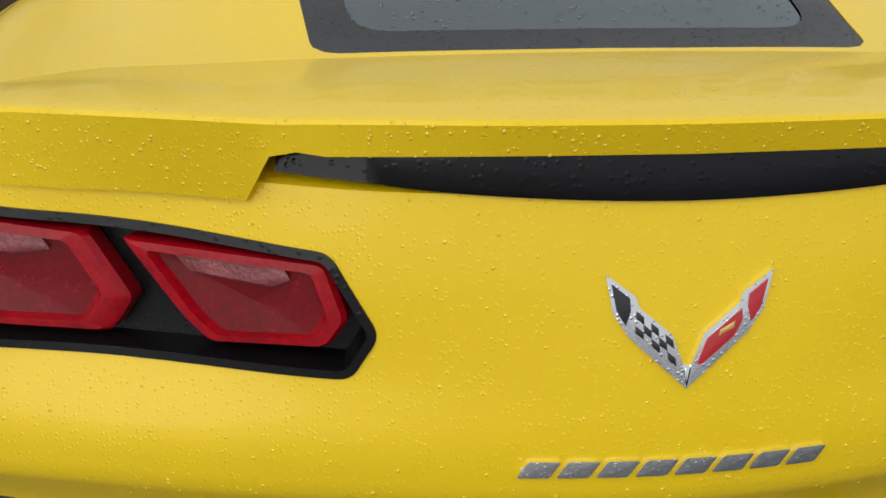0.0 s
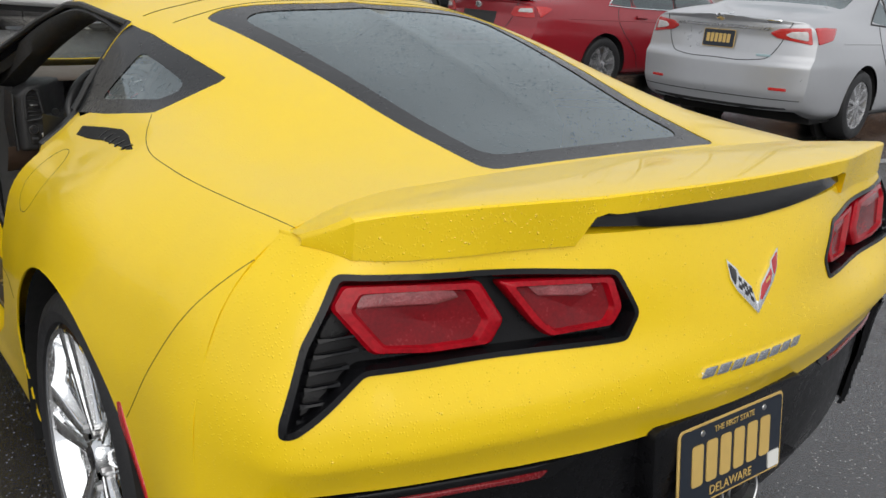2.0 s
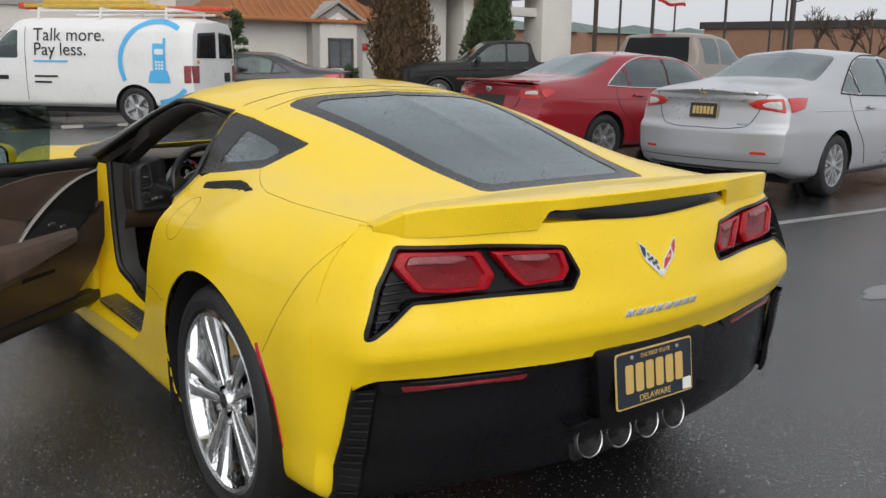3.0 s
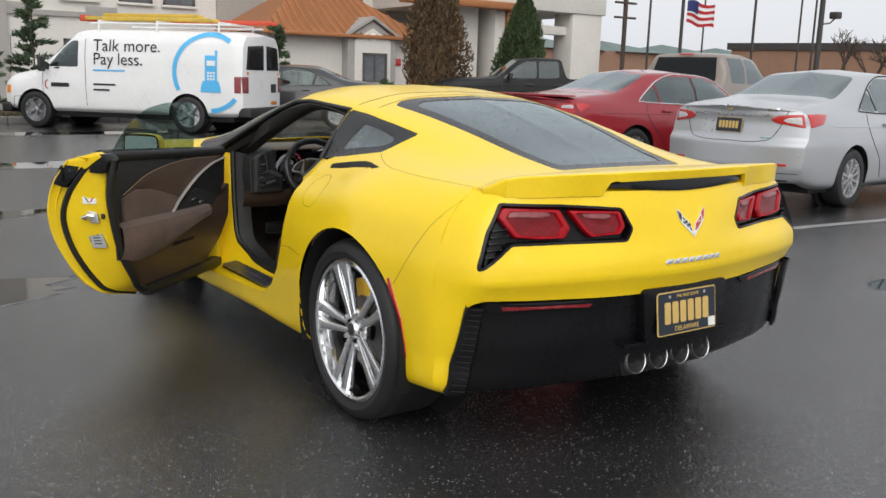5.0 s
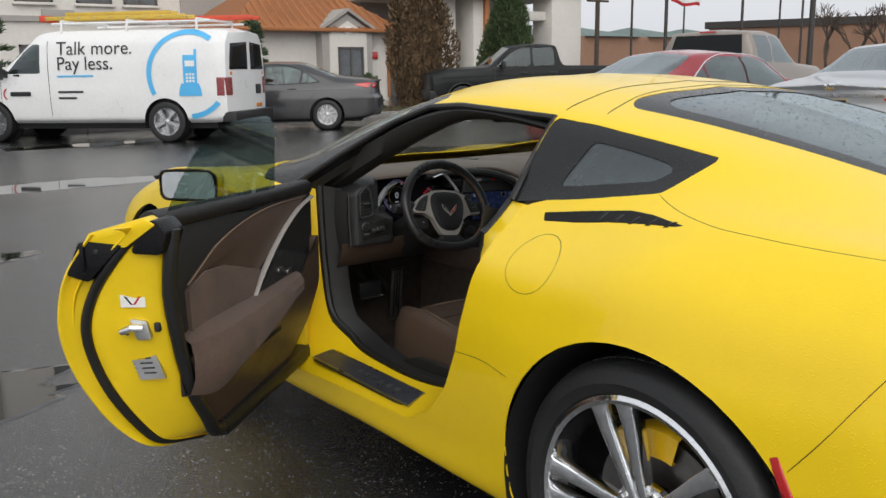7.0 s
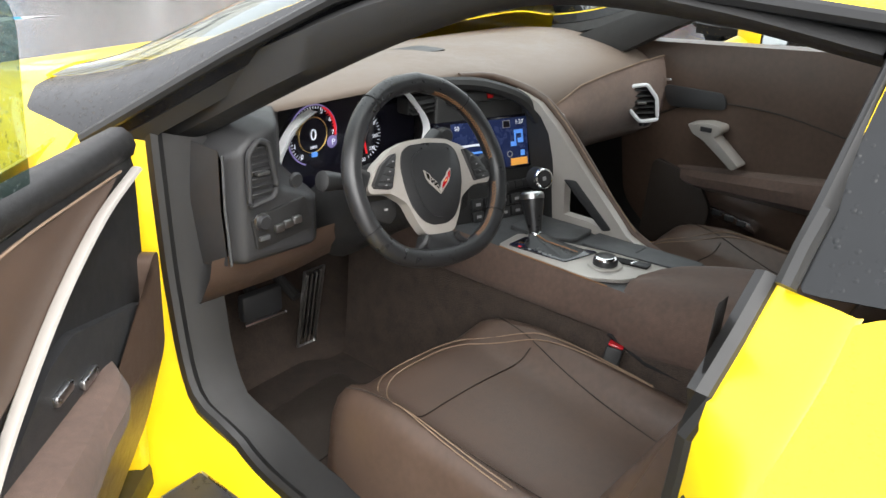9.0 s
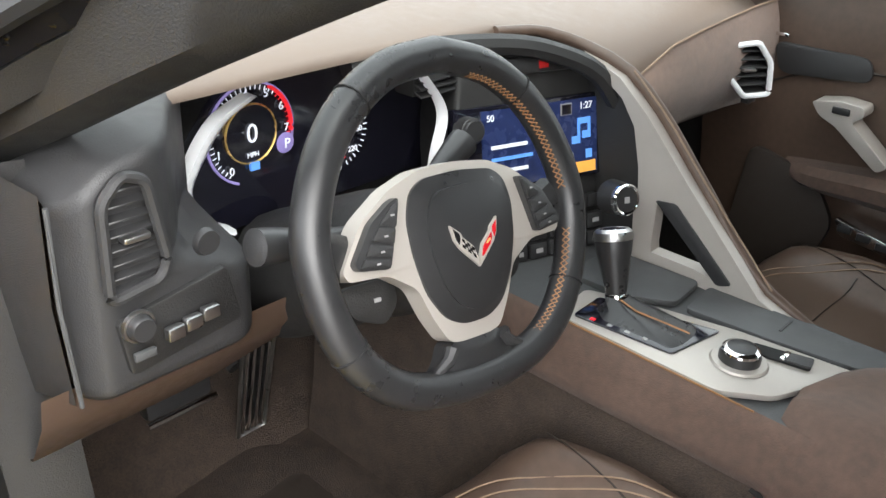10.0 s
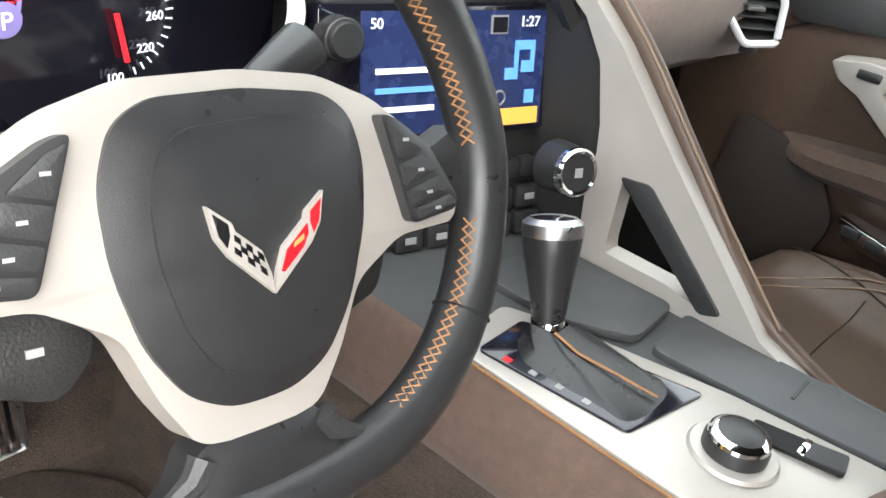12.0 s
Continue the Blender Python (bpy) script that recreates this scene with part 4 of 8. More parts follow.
part("sill_edge", tube([(-.822, 1.743, sill_z(-.822) + .003), (-.822, 2.31, sill_z(-.822) + .003), (-.744, 2.31, sill_z(-.744) + .003), (-.744, 1.772, sill_z(-.744) + .003)], .003, 6, closed=True), M["steel"], sp_)
for k in range(6):
    part("sill_mark", moved(box(-.010, -.009, 0, .010, .009, .0012), pose(-.783, 1.86 + .042 * k, sill_z(-.783) + .004, 0, -8, 12)), M["steel"], sp_)
for z in (.735, .635):
    part("door_striker", tube([(-.785, 1.452, z + .018), (-.800, 1.440, z + .018), (-.800, 1.440, z - .018), (-.785, 1.455, z - .018)], .006, 6), M["seal"], jamb)
part("inner_sill", box(-.68, 1.40, .19, -.62, 2.35, .315, .02), M["soft_black"], car)

# ---- driver's door, built shut and then swung open about its hinge
HINGE = Vector((-.84, 2.47, 0))
SWING = Matrix.Translation(HINGE) @ Matrix.Rotation(radians(-48), 4, "Z") @ Matrix.Translation(-HINGE)
DOOR_OUT = SWING @ Matrix.Translation((-.05, 0, 0))
door = part("driver_door", door_skin.bm(thick=0.004), M["yellow"], car, "open driver's door, yellow outside, brown and black trim inside", m=DOOR_OUT)
# the end of the door: painted edge, outer seal and inner seal, each a line from the belt down to the sill (x, y, z)
RIM = spline([(-.846, 1.37, .916), (-.905, 1.374, .845), (-.94, 1.378, .775), (-.953, 1.38, .693), (-.951, 1.40, .606), (-.929, 1.43, .514), (-.892, 1.48, .413), (-.846, 1.55, .341), (-.81, 1.70, .300)], np.linspace(0, 1, 9), np.linspace(0, 1, 48))
OSEAL = spline([(-.735, 1.395, .931), (-.806, 1.39, .856), (-.87, 1.40, .773), (-.903, 1.41, .688), (-.902, 1.43, .600), (-.881, 1.46, .507), (-.848, 1.52, .402), (-.824, 1.57, .354), (-.79, 1.71, .312)], np.linspace(0, 1, 9), np.linspace(0, 1, 48))
ISEAL = spline([(-.673, 1.42, .925), (-.684, 1.42, .854), (-.698, 1.43, .772), (-.701, 1.45, .687), (-.704, 1.48, .596), (-.704, 1.52, .499), (-.700, 1.57, .422), (-.715, 1.63, .360), (-.745, 1.73, .322)], np.linspace(0, 1, 9), np.linspace(0, 1, 48))
sh_ = lambda a, d: a + np.array(d)
end = [sh_(RIM, (.008, .022, .0)), sh_(RIM, (.001, .006, 0)), sh_(RIM, (0, 0, 0)), sh_(RIM, (.006, -.003, 0)), sh_(RIM, (.011, .003, 0)), sh_(RIM, (.013, .009, 0)), RIM * .3 + OSEAL * .7 + np.array([0, .010, 0]), sh_(OSEAL, (.0, .010, 0)),
       sh_(OSEAL, (.012, .002, 0)), sh_(OSEAL, (.022, -.004, 0)), OSEAL * .75 + ISEAL * .25 + np.array([0, -.008, 0]), OSEAL * .4 + ISEAL * .6 + np.array([0, -.010, 0]), sh_(ISEAL, (-.028, -.012, 0)), sh_(ISEAL, (-.018, .002, 0)), sh_(ISEAL, (0, .02, 0))]
part("door_end", grid(end), M["yellow_in"], door, "yellow door end with latch and labels", m=SWING, smooth=50)
part("outer_seal", tube([tuple(p) for p in sh_(OSEAL, (.002, -.002, 0))], .0125, 10), M["seal"], door, "black rubber seal", m=SWING)
part("inner_seal", tube([tuple(p) for p in ISEAL], .017, 10), M["seal"], door, m=SWING)
part("shoulder_end", prism(rounded([(-.858, .906), (-.850, .918), (-.718, .955), (-.69, .94), (-.765, .888), (-.86, .896)], .005), "y", 1.374, 1.42, .003), M["yellow_in"], door, m=SWING)
part("end_cap", prism(rounded([(-.876, .897), (-.857, .900), (-.771, .894), (-.861, .808), (-.912, .822)], .006), "y", 1.372, 1.42, .004), M["black_satin"], door, "black cap at the top of the door end", m=SWING)
part("cap_rib", box(-.872, 1.366, .83, -.862, 1.374, .895, .002), M["black_satin"], door, m=SWING)
for x, z in ((-.835, .878), (-.868, .832)):
    part("cap_screw", lathe([(0, .002), (.005, .0015), (.006, 0)], 12, SWING @ pose(x, 1.372, z, 90, 0, 0)), M["grey_plastic"], door)
part("corner_cap", prism(rounded([(-.755, .874), (-.683, .872), (-.665, .92), (-.690, .950), (-.728, .944)], .012), "y", 1.378, 1.46, .012, 3), M["black_satin"], door, m=SWING)
def end_m(x, y, z):
    """Lays a small flat piece, built upright about the origin and facing -y, on the door's end."""
    return SWING @ pose(x, y, z, 0, 0, 11)


part("latch", bevelled(prism(rounded([(-.022, .031), (.016, .025), (.024, -.018), (-.008, -.020), (-.014, -.005)], .006), "y", -.012, .02), .003), M["steel"], door, "steel door latch", m=end_m(-.772, 1.426, .684))
part("latch_hook", tube([(.004, -.012, .010), (-.016, -.022, .014), (-.040, -.014, .002), (-.034, .0, -.004)], [.011, .010, .008, .007], 10), M["chrome_dry"], door, m=end_m(-.772, 1.426, .684))
LM = end_m(-.778, 1.409, .760)
wl_ = part("white_label", prism(rounded([(-.028, -.016), (.028, -.016), (.028, .016), (-.028, .016)], .002), "y", -.0015, .01), M["label_white"], door, m=LM)
for s in (-1, 1):
    part("label_mark", prism([(0, -.010), (s * .005, -.010), (s * .020, .010), (s * .014, .009)], "y", -.0022, .0), M["badge_black"] if s < 0 else M["badge_red"], wl_, m=LM)
GM = end_m(-.780, 1.449, .591)
gl_ = part("grey_label", prism([(-.041, .032), (.020, .035), (.041, -.031), (-.017, -.034)], "y", -.0015, .01), M["steel"], door, "grey metal label", m=GM)
for k in range(4):
    part("label_bar", prism([(-.020 + .004 * k, .021 - .012 * k), (.010 + .004 * k, .022 - .012 * k), (.010 + .004 * k, .018 - .012 * k), (-.020 + .004 * k, .017 - .012 * k)], "y", -.0022, .0), M["badge_black"], gl_, m=GM)
part("rubber_stop", box(-.007, -.008, -.011, .007, .02, .011, .003), M["seal"], door, m=end_m(-.735, 1.432, .693))
part("door_end_foot", box(-.80, 1.75, .280, -.735, 2.44, .34, .02), M["seal"], door, m=SWING)
part("door_front_end", box(-.90, 2.40, .32, -.74, 2.45, .84, .02), M["yellow_in"], door, m=SWING)


def door_face(y, z, s=1.0):
    """How far inboard the inner door panel stands."""
    low = max(0, (.58 - z) / .28)
    return -.712 - .075 * low ** 1.3 - .018 * max(0, (z - .80) / .12) ** 2


def panel_grid(outline, out=0.0, side_s=-1, n=12):
    V = np.array(outline)
    c = V.mean(0)
    rows = [[(door_face(*(c + (v - c) * t)) + out, *(c + (v - c) * t)) for v in V] for t in np.linspace(0, 1, n)]
    rows.append([(door_face(*v) - .03, *v) for v in V])
    bm = grid(rows, closed_v=True)
    bmesh.ops.remove_doubles(bm, verts=bm.verts, dist=1e-5)
    if side_s > 0:
        moved(bm, Matrix.Diagonal((-1, 1, 1, 1)))
    return bm


PANEL = rounded([(1.43, .945), (1.45, .72), (1.49, .56), (1.56, .44), (1.66, .35), (1.78, .315), (2.30, .33), (2.40, .45), (2.42, .70), (2.44, .885)], .04)
UPPER = rounded([(2.36, .856), (2.257, .862), (2.066, .868), (1.90, .861), (1.777, .845), (1.686, .826), (1.588, .789), (1.53, .765), (1.617, .783), (1.735, .772), (1.955, .712), (2.03, .733), (2.171, .798)], .012)
SUEDE = rounded([(1.525, .755), (1.617, .782), (1.735, .771), (1.955, .711), (1.89, .635), (1.622, .655), (1.531, .62)], .012)
for s, m in ((-1, SWING), (1, Matrix())):
    own = door if s < 0 else car
    pn = part("door_panel", panel_grid(PANEL, 0 if s < 0 else .045, s), M["soft_black"] if s < 0 else M["brown_leather"], own, "black and brown inner door panel", m=m)
    if s < 0:
        part("leather_insert", panel_grid(UPPER, .006, s), M["brown_leather"], door, "dark brown leather insert", m=m)
        part("insert_seam", tube([(door_face(*p) + .008, *p) for p in dense(np.array([(1.528, .768), (1.588, .791), (1.686, .828), (1.777, .847), (1.90, .863), (2.066, .871), (2.257, .865), (2.37, .860)]), .03)], .002, 5), M["tan_thread"], door, m=m)
        part("lower_panel", panel_grid(rounded([(1.50, .60), (1.52, .52), (1.60, .42), (1.70, .345), (1.82, .325), (2.28, .34), (2.38, .45), (2.42, .56), (2.43, .72), (2.40, .72), (2.385, .575), (2.22, .575), (2.05, .55), (1.85, .57)], .015), .022, s), M["brown_leather"], door, "brown leather lower panel", m=m)
    if s < 0:
        part("suede_pad", panel_grid(SUEDE, .012, s), M["brown_suede"], own, m=m)
    arm = []
    for y, w, zt, h in ((1.485, .034, .640, .13), (1.55, .072, .645, .155), (1.70, .086, .645, .145), (1.90, .078, .640, .110), (2.08, .066, .640, .075), (2.20, .048, .640, .055), (2.235, .020, .638, .040)) if s < 0 else ((1.485, .030, .662, .12), (1.56, .062, .660, .12), (1.70, .074, .645, .105), (1.90, .070, .622, .080), (2.08, .062, .602, .060), (2.20, .045, .588, .045), (2.235, .020, .584, .035)):
        arm.append([(s * -1 * (door_face(y, zt) + (.03 if s > 0 else 0) + dx * w), y, zt + dz * h) for dx, dz in ((-.2, .10), (.35, .06), (.80, -.02), (1.0, -.30), (.95, -.70), (.5, -1.0), (-.2, -1.05))])
    part("armrest", grid(dense(np.array(arm), .02), closed_v=True), M["brown_suede"], own, "brown suede armrest", m=m)
    part("pull_pocket", moved(box(door_face(2, .53) + .004, 1.90, .485, door_face(2, .53) + .016, 2.10, .545, .012), Matrix.Diagonal((-s, 1, 1, 1))), M["void"], own, m=m)
    if s > 0:
        continue
    part("switch_panel", panel_grid(rounded([(1.92, .645), (2.069, .718), (2.14, .728), (2.375, .660), (2.388, .575), (2.246, .585), (1.993, .615)], .015), .014, s), M["grey_plastic"], own, "black window switch panel", m=m)
    for k in range(2):
        part("window_switch", moved(box(door_face(2.1, .66) + .012, 2.065 + .07 * k, .672 - .020 * k, door_face(2.1, .66) + .022, 2.11 + .07 * k, .686 - .020 * k, .003), Matrix.Diagonal((-s, 1, 1, 1))), M["steel"], own, m=m)
    part("trim_strip", tube([(-s * (door_face(*p) + .014), *p) for p in dense(np.array([(2.41, .852), (2.264, .830), (2.171, .802), (2.028, .735), (1.941, .681), (1.889, .640)]), .03)], .009, 8, flat=.5), M["silver_trim"], own, "satin silver trim strip", m=m)
    part("belt_pad", tube([(-.735, y, .935 - (y - 1.43) * .055) for y in np.linspace(1.43, 2.44, 14)], .026, 10), M["soft_black"], own, m=m)
GLASS_OPEN = rounded([(1.465, .93), (1.555, 1.012), (1.65, 1.075), (1.76, 1.116), (1.91, 1.135), (2.12, 1.134), (2.165, 1.10), (2.15, .99), (2.13, .86)], .03)
gp = [[(-.72, y, z) for (y, z) in (tuple(np.array((1.86, .98)) + (np.array(v) - (1.86, .98)) * t) for v in GLASS_OPEN)] for t in (0, .33, .66, 1)]
bmg = grid(gp, closed_v=True)
bmesh.ops.remove_doubles(bmg, verts=bmg.verts, dist=1e-5)
_d = bmg.copy()
bmesh.ops.transform(_d, matrix=SWING, verts=_d.verts)
DOOR_GLASS_TREE = BVHTree.FromBMesh(_d)
_d.free()
dg = part("door_glass", bmg, M["glass_door"], door, "green-tinted frameless door glass, wet", m=SWING)
dg.visible_shadow = False
pg = part("passenger_window", side_glass.bm(mirror="x", shift=.004), M["glass_screen"], car)
pg.visible_shadow = False


def mirror_unit(s, m, parent):
    """A painted door mirror on its short arm; s: -1 the driver's side."""
    c0, c1 = Vector((s * .965, 2.2155, .935)), Vector((s * 1.007, 2.155, .920))
    arm_m = m
    m = m @ Matrix.Translation(c1) @ Matrix.Scale(.80, 4) @ Matrix.Translation(-c0)
    sh = []
    for y, k in ((2.33, .35), (2.31, .75), (2.27, 1.0), (2.235, 1.02), (2.215, .98)):
        sh.append([(s * (.965 + .125 * k * math.copysign(abs(math.cos(q)) ** .6, math.cos(q))), y, .935 + .066 * k * math.copysign(abs(math.sin(q)) ** .6, math.sin(q))) for q in np.linspace(0, 2 * math.pi, 28, endpoint=False)])
    mu = part("door_mirror", grid(sh, closed_v=True), M["yellow"], parent, "yellow door mirror", m=m)
    part("mirror_glass", prism(rounded([(s * .855, .882), (s * 1.075, .885), (s * 1.075, .985), (s * .865, .985)], .03), "y", 2.2155, 2.222), M["mirror"], mu, m=m)
    part("mirror_frame", tube([(x, 2.216, z) for x, z in rounded([(s * .848, .876), (s * 1.083, .879), (s * 1.083, .991), (s * .858, .991)], .034)], .005, 6, closed=True), M["black_satin"], mu, m=m)
    part("mirror_arm", tube([(s * .90, 2.27, .93), (s * .84, 2.30, .91), (s * .77, 2.33, .885)], [.045, .04, .045], 10, flat=.45), M["yellow"], mu, m=m)


mirror_unit(-1, SWING, door)
mirror_unit(1, Matrix.Translation((.01, .02, -.028)), car)

# ---- passenger door trim that the open side lets you see
part("door_pull", prism(rounded([(2.197, .712), (2.150, .722), (2.110, .719), (2.106, .704), (2.124, .690), (2.050, .630), (2.066, .617), (2.150, .678), (2.180, .690)], .007), "x", .612, .660, .005, 3), M["silver_trim"], car, "satin silver door pull")
part("pull_button", box(.609, 2.130, .700, .614, 2.160, .712, .002), M["button"], car)
# dark plate on the lower front of the passenger door
part("dark_door_plate", prism(rounded([(2.30, .60), (2.17, .565), (2.12, .49), (2.16, .36), (2.32, .36)], .03), "x", .650, .664, .003), M["leather_seam"], car)
part("speaker_panel", prism(rounded([(2.30, .79), (2.28, .735), (2.12, .750), (2.13, .79)], .02), "x", .656, .664, .002), M["grey_plastic"], car)
part("lock_mark", box(.652, 2.275, .800, .657, 2.300, .807, .002), M["chrome_dry"], car)
sb = part("switch_bezel", prism(rounded([(2.115, .515), (2.00, .492), (1.985, .470), (2.10, .485)], .008), "x", .625, .668, .003), M["chrome_dry"], car)
for k in range(3):
    part("bezel_switch", box(.621, 2.012 + .034 * k, .481 + .006 * k, .627, 2.036 + .034 * k, .495 + .006 * k, .002), M["button"], sb)
part("door_top_seam", tube([(.664, y, z) for y, z in curve([(2.33, .70), (2.20, .755), (2.02, .765), (1.80, .73), (1.60, .70)], .04)], .002, 5), M["leather_seam"], car)

# ---- dashboard
prof_pass = [(2.86, .868), (2.70, .884), (2.56, .884), (2.44, .872), (2.365, .842), (2.335, .80), (2.325, .745), (2.34, .69), (2.385, .645), (2.48, .63)]
prof_drv = [(2.86, .868), (2.72, .888), (2.60, .896), (2.52, .898), (2.465, .896), (2.425, .889), (2.405, .879), (2.405, .872), (2.43, .870), (2.50, .870)]
rows = []
for x in np.linspace(-.66, .70, 48):
    t = np.clip((x + .02) / .22, 0, 1)
    t = t * t * (3 - 2 * t)
    P = np.array(prof_drv) * (1 - t) + np.array(prof_pass) * t
    brow = .004 * math.exp(-((x + .26) / .22) ** 2)
    fall = -.06 * max(0, (-.53 - x) / .13) ** 2
    rows.append([(x, y - (.05 * max(0, x - .45) if k > 2 else 0) - (.13 * max(0, -.50 - x) if k > 2 else 0), z + (brow if 2 <= k else 0) + (fall if k > 1 else 0)) for k, (y, z) in enumerate(P)])
rows = dense(dense(np.array(rows), .03).transpose(1, 0, 2), .02).transpose(1, 0, 2)
dash = part("dashboard", grid(rows), M["dash_leather"], car, "taupe leather dashboard with black instrument panel", smooth=60)
part("dash_speaker", prism(rounded([(.02, 2.60), (.16, 2.60), (.15, 2.68), (.03, 2.68)], .02), "z", .886, .890), M["grey_plastic"], dash)
# suede fascia before the passenger, with its stitched edge
up_z = lambda x: float(np.interp(x, [.17, .195, .30, .417, .576, .66], [.775, .794, .830, .843, .856, .858]))
lo_z = lambda x: float(np.interp(x, [.17, .26, .31, .46, .66], [.755, .700, .680, .684, .668]))
fas = np.array([[(x, 2.303 - .010 * math.sin(math.pi * t) + .030 * (1 - t) ** 4 + .012 * t ** 4, lo_z(x) + (up_z(x) - lo_z(x)) * t) for t in np.linspace(0, 1, 12)] for x in np.linspace(.172, .668, 34)])
part("suede_fascia", grid(fas), M["fascia_suede"], dash, "brown suede fascia", smooth=60)
part("fascia_seam", tube([tuple(r[-1] + np.array([0, -.003, .001])) for r in fas], .0018, 5), M["tan_thread"], dash)



def air_vent(parent, outline, c, m, slats, frame_mat, label):
    """A framed vent with slats, drawn upright about the origin facing -y, placed by m."""
    V = rounded(outline, .008)
    v = part("air_vent", tube([(x, -.004, z) for x, z in V], .005, 8, closed=True), frame_mat, parent, label, m=m)
    part("vent_back", prism(V, "y", .025, .03), M["void"], v, m=m)
    part("vent_wall", grid([[(x, -.002, z) for x, z in V], [(x * .95, .028, z * .95) for x, z in V]], closed_v=True), M["soft_black"], v, m=m)
    zs = [p[1] for p in outline]
    for k in range(slats):
        z = min(zs) + (max(zs) - min(zs)) * (k + .7) / (slats + .4)
        xs = [a[0] + (b[0] - a[0]) * (z - a[1]) / (b[1] - a[1]) for a, b in zip(outline, outline[1:] + outline[:1]) if (a[1] - z) * (b[1] - z) < 0]
        if len(xs) >= 2:
            part("slat", moved(box(min(xs) + .002, -.012, -.0015, max(xs) - .002, .012, .0015, .001, 1), pose(0, .008, z, 25, 0, 0)), M["button"], v, m=m)
    part("vent_tab", box(-.012, -.010, -.003, .012, .002, .003, .002), M["steel"], v, m=m)
    return v


# left end of the dash
def end_y(x, z):
    """How far the charcoal end panel stands towards the driver: flat by the vent, swept back to the gauges."""
    x0 = -.575 + .075 * float(np.clip((.775 - z) / .03, 0, 1))
    return 2.306 + .135 * (1 - math.exp(-(max(0, x - x0) / .075) ** 2)) + .02 * max(0, (-.625 - x) / .02) ** 2


ep = []
for x in np.linspace(-.648, -.470, 28):
    zt = float(np.interp(x, [-.648, -.61, -.57, -.445], [.842, .872, .884, .884]))
    col = [(x, end_y(x, .668) + .05, .655), (x, end_y(x, .668) + .006, .661)] + [(x, end_y(x, z), z) for z in np.linspace(.668, zt - .008, 26)] + [(x, end_y(x, zt) + .008, zt), (x, max(end_y(x, zt), 2.36) + .06, zt + .004)]
    ep.append(col)
part("dash_end", grid(ep), M["grey_plastic"], dash, "charcoal panel with vent and light switches", smooth=60)
part("dash_side", grid([[(-.654, 2.325, .660), (-.688, 2.55, .62), (-.70, 2.80, .58)], [(-.660, 2.325, .76), (-.70, 2.55, .77), (-.71, 2.80, .76)], [(-.652, 2.335, .850), (-.69, 2.55, .878), (-.70, 2.80, .87)]]), M["grey_plastic"], dash, smooth=60)
part("edge_strip", tube([(-.652, 2.318, .662), (-.657, 2.318, .76), (-.654, 2.320, .846)], .0022, 8), M["console_grey"], dash)
air_vent(dash, [(-.027, -.051), (.019, -.045), (.027, -.029), (.014, .046), (-.006, .054), (-.025, .034)], 0, pose(-.597, 2.302, .812), 8, M["grey_plastic"], "left air vent")
sw = part("light_switch_panel", prism(rounded([(-.052, -.035), (.062, -.022), (.049, .037), (-.060, .021)], .006), "y", -.003, .01, .002), M["soft_black"], dash, "light switch panel", m=pose(-.56, 2.304, .717))
part("rotary_knob", lathe([(0, .012), (.010, .012), (.012, .009), (.012, 0)], 24, pose(-.605, 2.296, .733, 90, 0, 0)), M["button"], sw)
part("rotary_ring", lathe([(.0125, .004), (.0145, .004), (.0150, 0)], 24, pose(-.605, 2.296, .733, 90, 0, 0)), M["steel"], sw)
for k in range(3):
    part("rocker_switch", box(-.582 + .018 * k, 2.288, .708 + .003 * k, -.565 + .018 * k, 2.297, .721 + .003 * k, .002), M["steel"], sw)
part("small_switch", box(-.612, 2.292, .700, -.592, 2.297, .708, .001), M["console_grey"], sw)
part("round_switch", lathe([(0, .006), (.011, .006), (.013, .002), (.013, 0)], 20, pose(-.532, 2.300, .786, 90, 0, 0)), M["button"], dash)
part("knee_panel", grid([[(x, y, z) for y, z in ((2.33, .675), (2.34, .640), (2.375, .585 + .04 * max(0, (x + .5) / .3)), (2.45, .565), (2.60, .56))] for x in np.linspace(-.68, -.14, 12)]), M["brown_leather"], dash, "brown leather knee panel", smooth=60)

# instrument cluster
part("cluster_housing", prism(rounded([(-.53, .66), (-.02, .66), (-.02, .878), (-.53, .878)], .03), "y", 2.485, 2.56), M["soft_black"], dash)
hood = [[(x, y, z) for x, z in rounded([(-.475, .665), (-.03, .665), (-.025, .80), (-.06, .874), (-.42, .874), (-.480, .80)], .03)] for y in (2.435, 2.486)]
part("cluster_hood", grid(hood, closed_v=True), M["soft_black"], dash, smooth=60)
gauge = part("gauge_glass", prism(rounded([(-.468, .690), (-.060, .690), (-.055, .80), (-.09, .862), (-.40, .862), (-.470, .78)], .02), "y", 2.470, 2.478), M["screen_dark"], dash, "digital gauge display with round rev counter")
GC = (-.357, .798)
circ = lambda r, a0, a1, n: [(GC[0] + r * math.cos(radians(a0 + (a1 - a0) * k / n)), GC[1] + r * math.sin(radians(a0 + (a1 - a0) * k / n))) for k in range(n + 1)]
on_face = lambda pts, y=2.468: [(x, y, z) for x, z in pts]
part("rev_ring", tube(on_face(circ(.058, 250, -20, 40)), .0016, 6), M["glow_violet"], gauge)
part("red_zone", tube(on_face(circ(.056, 62, -8, 16)), .0026, 6), M["glow_red"], gauge)
part("centre_ring", tube(on_face(circ(.034, 0, 360, 40)[:-1]), .0022, 6, closed=True, flat=.5), M["badge_gold"], gauge)
part("centre_face", lathe([(0, .001), (.034, .001)], 32, pose(GC[0], 2.469, GC[1], 90, 0, 0)), M["screen_dark"], gauge)
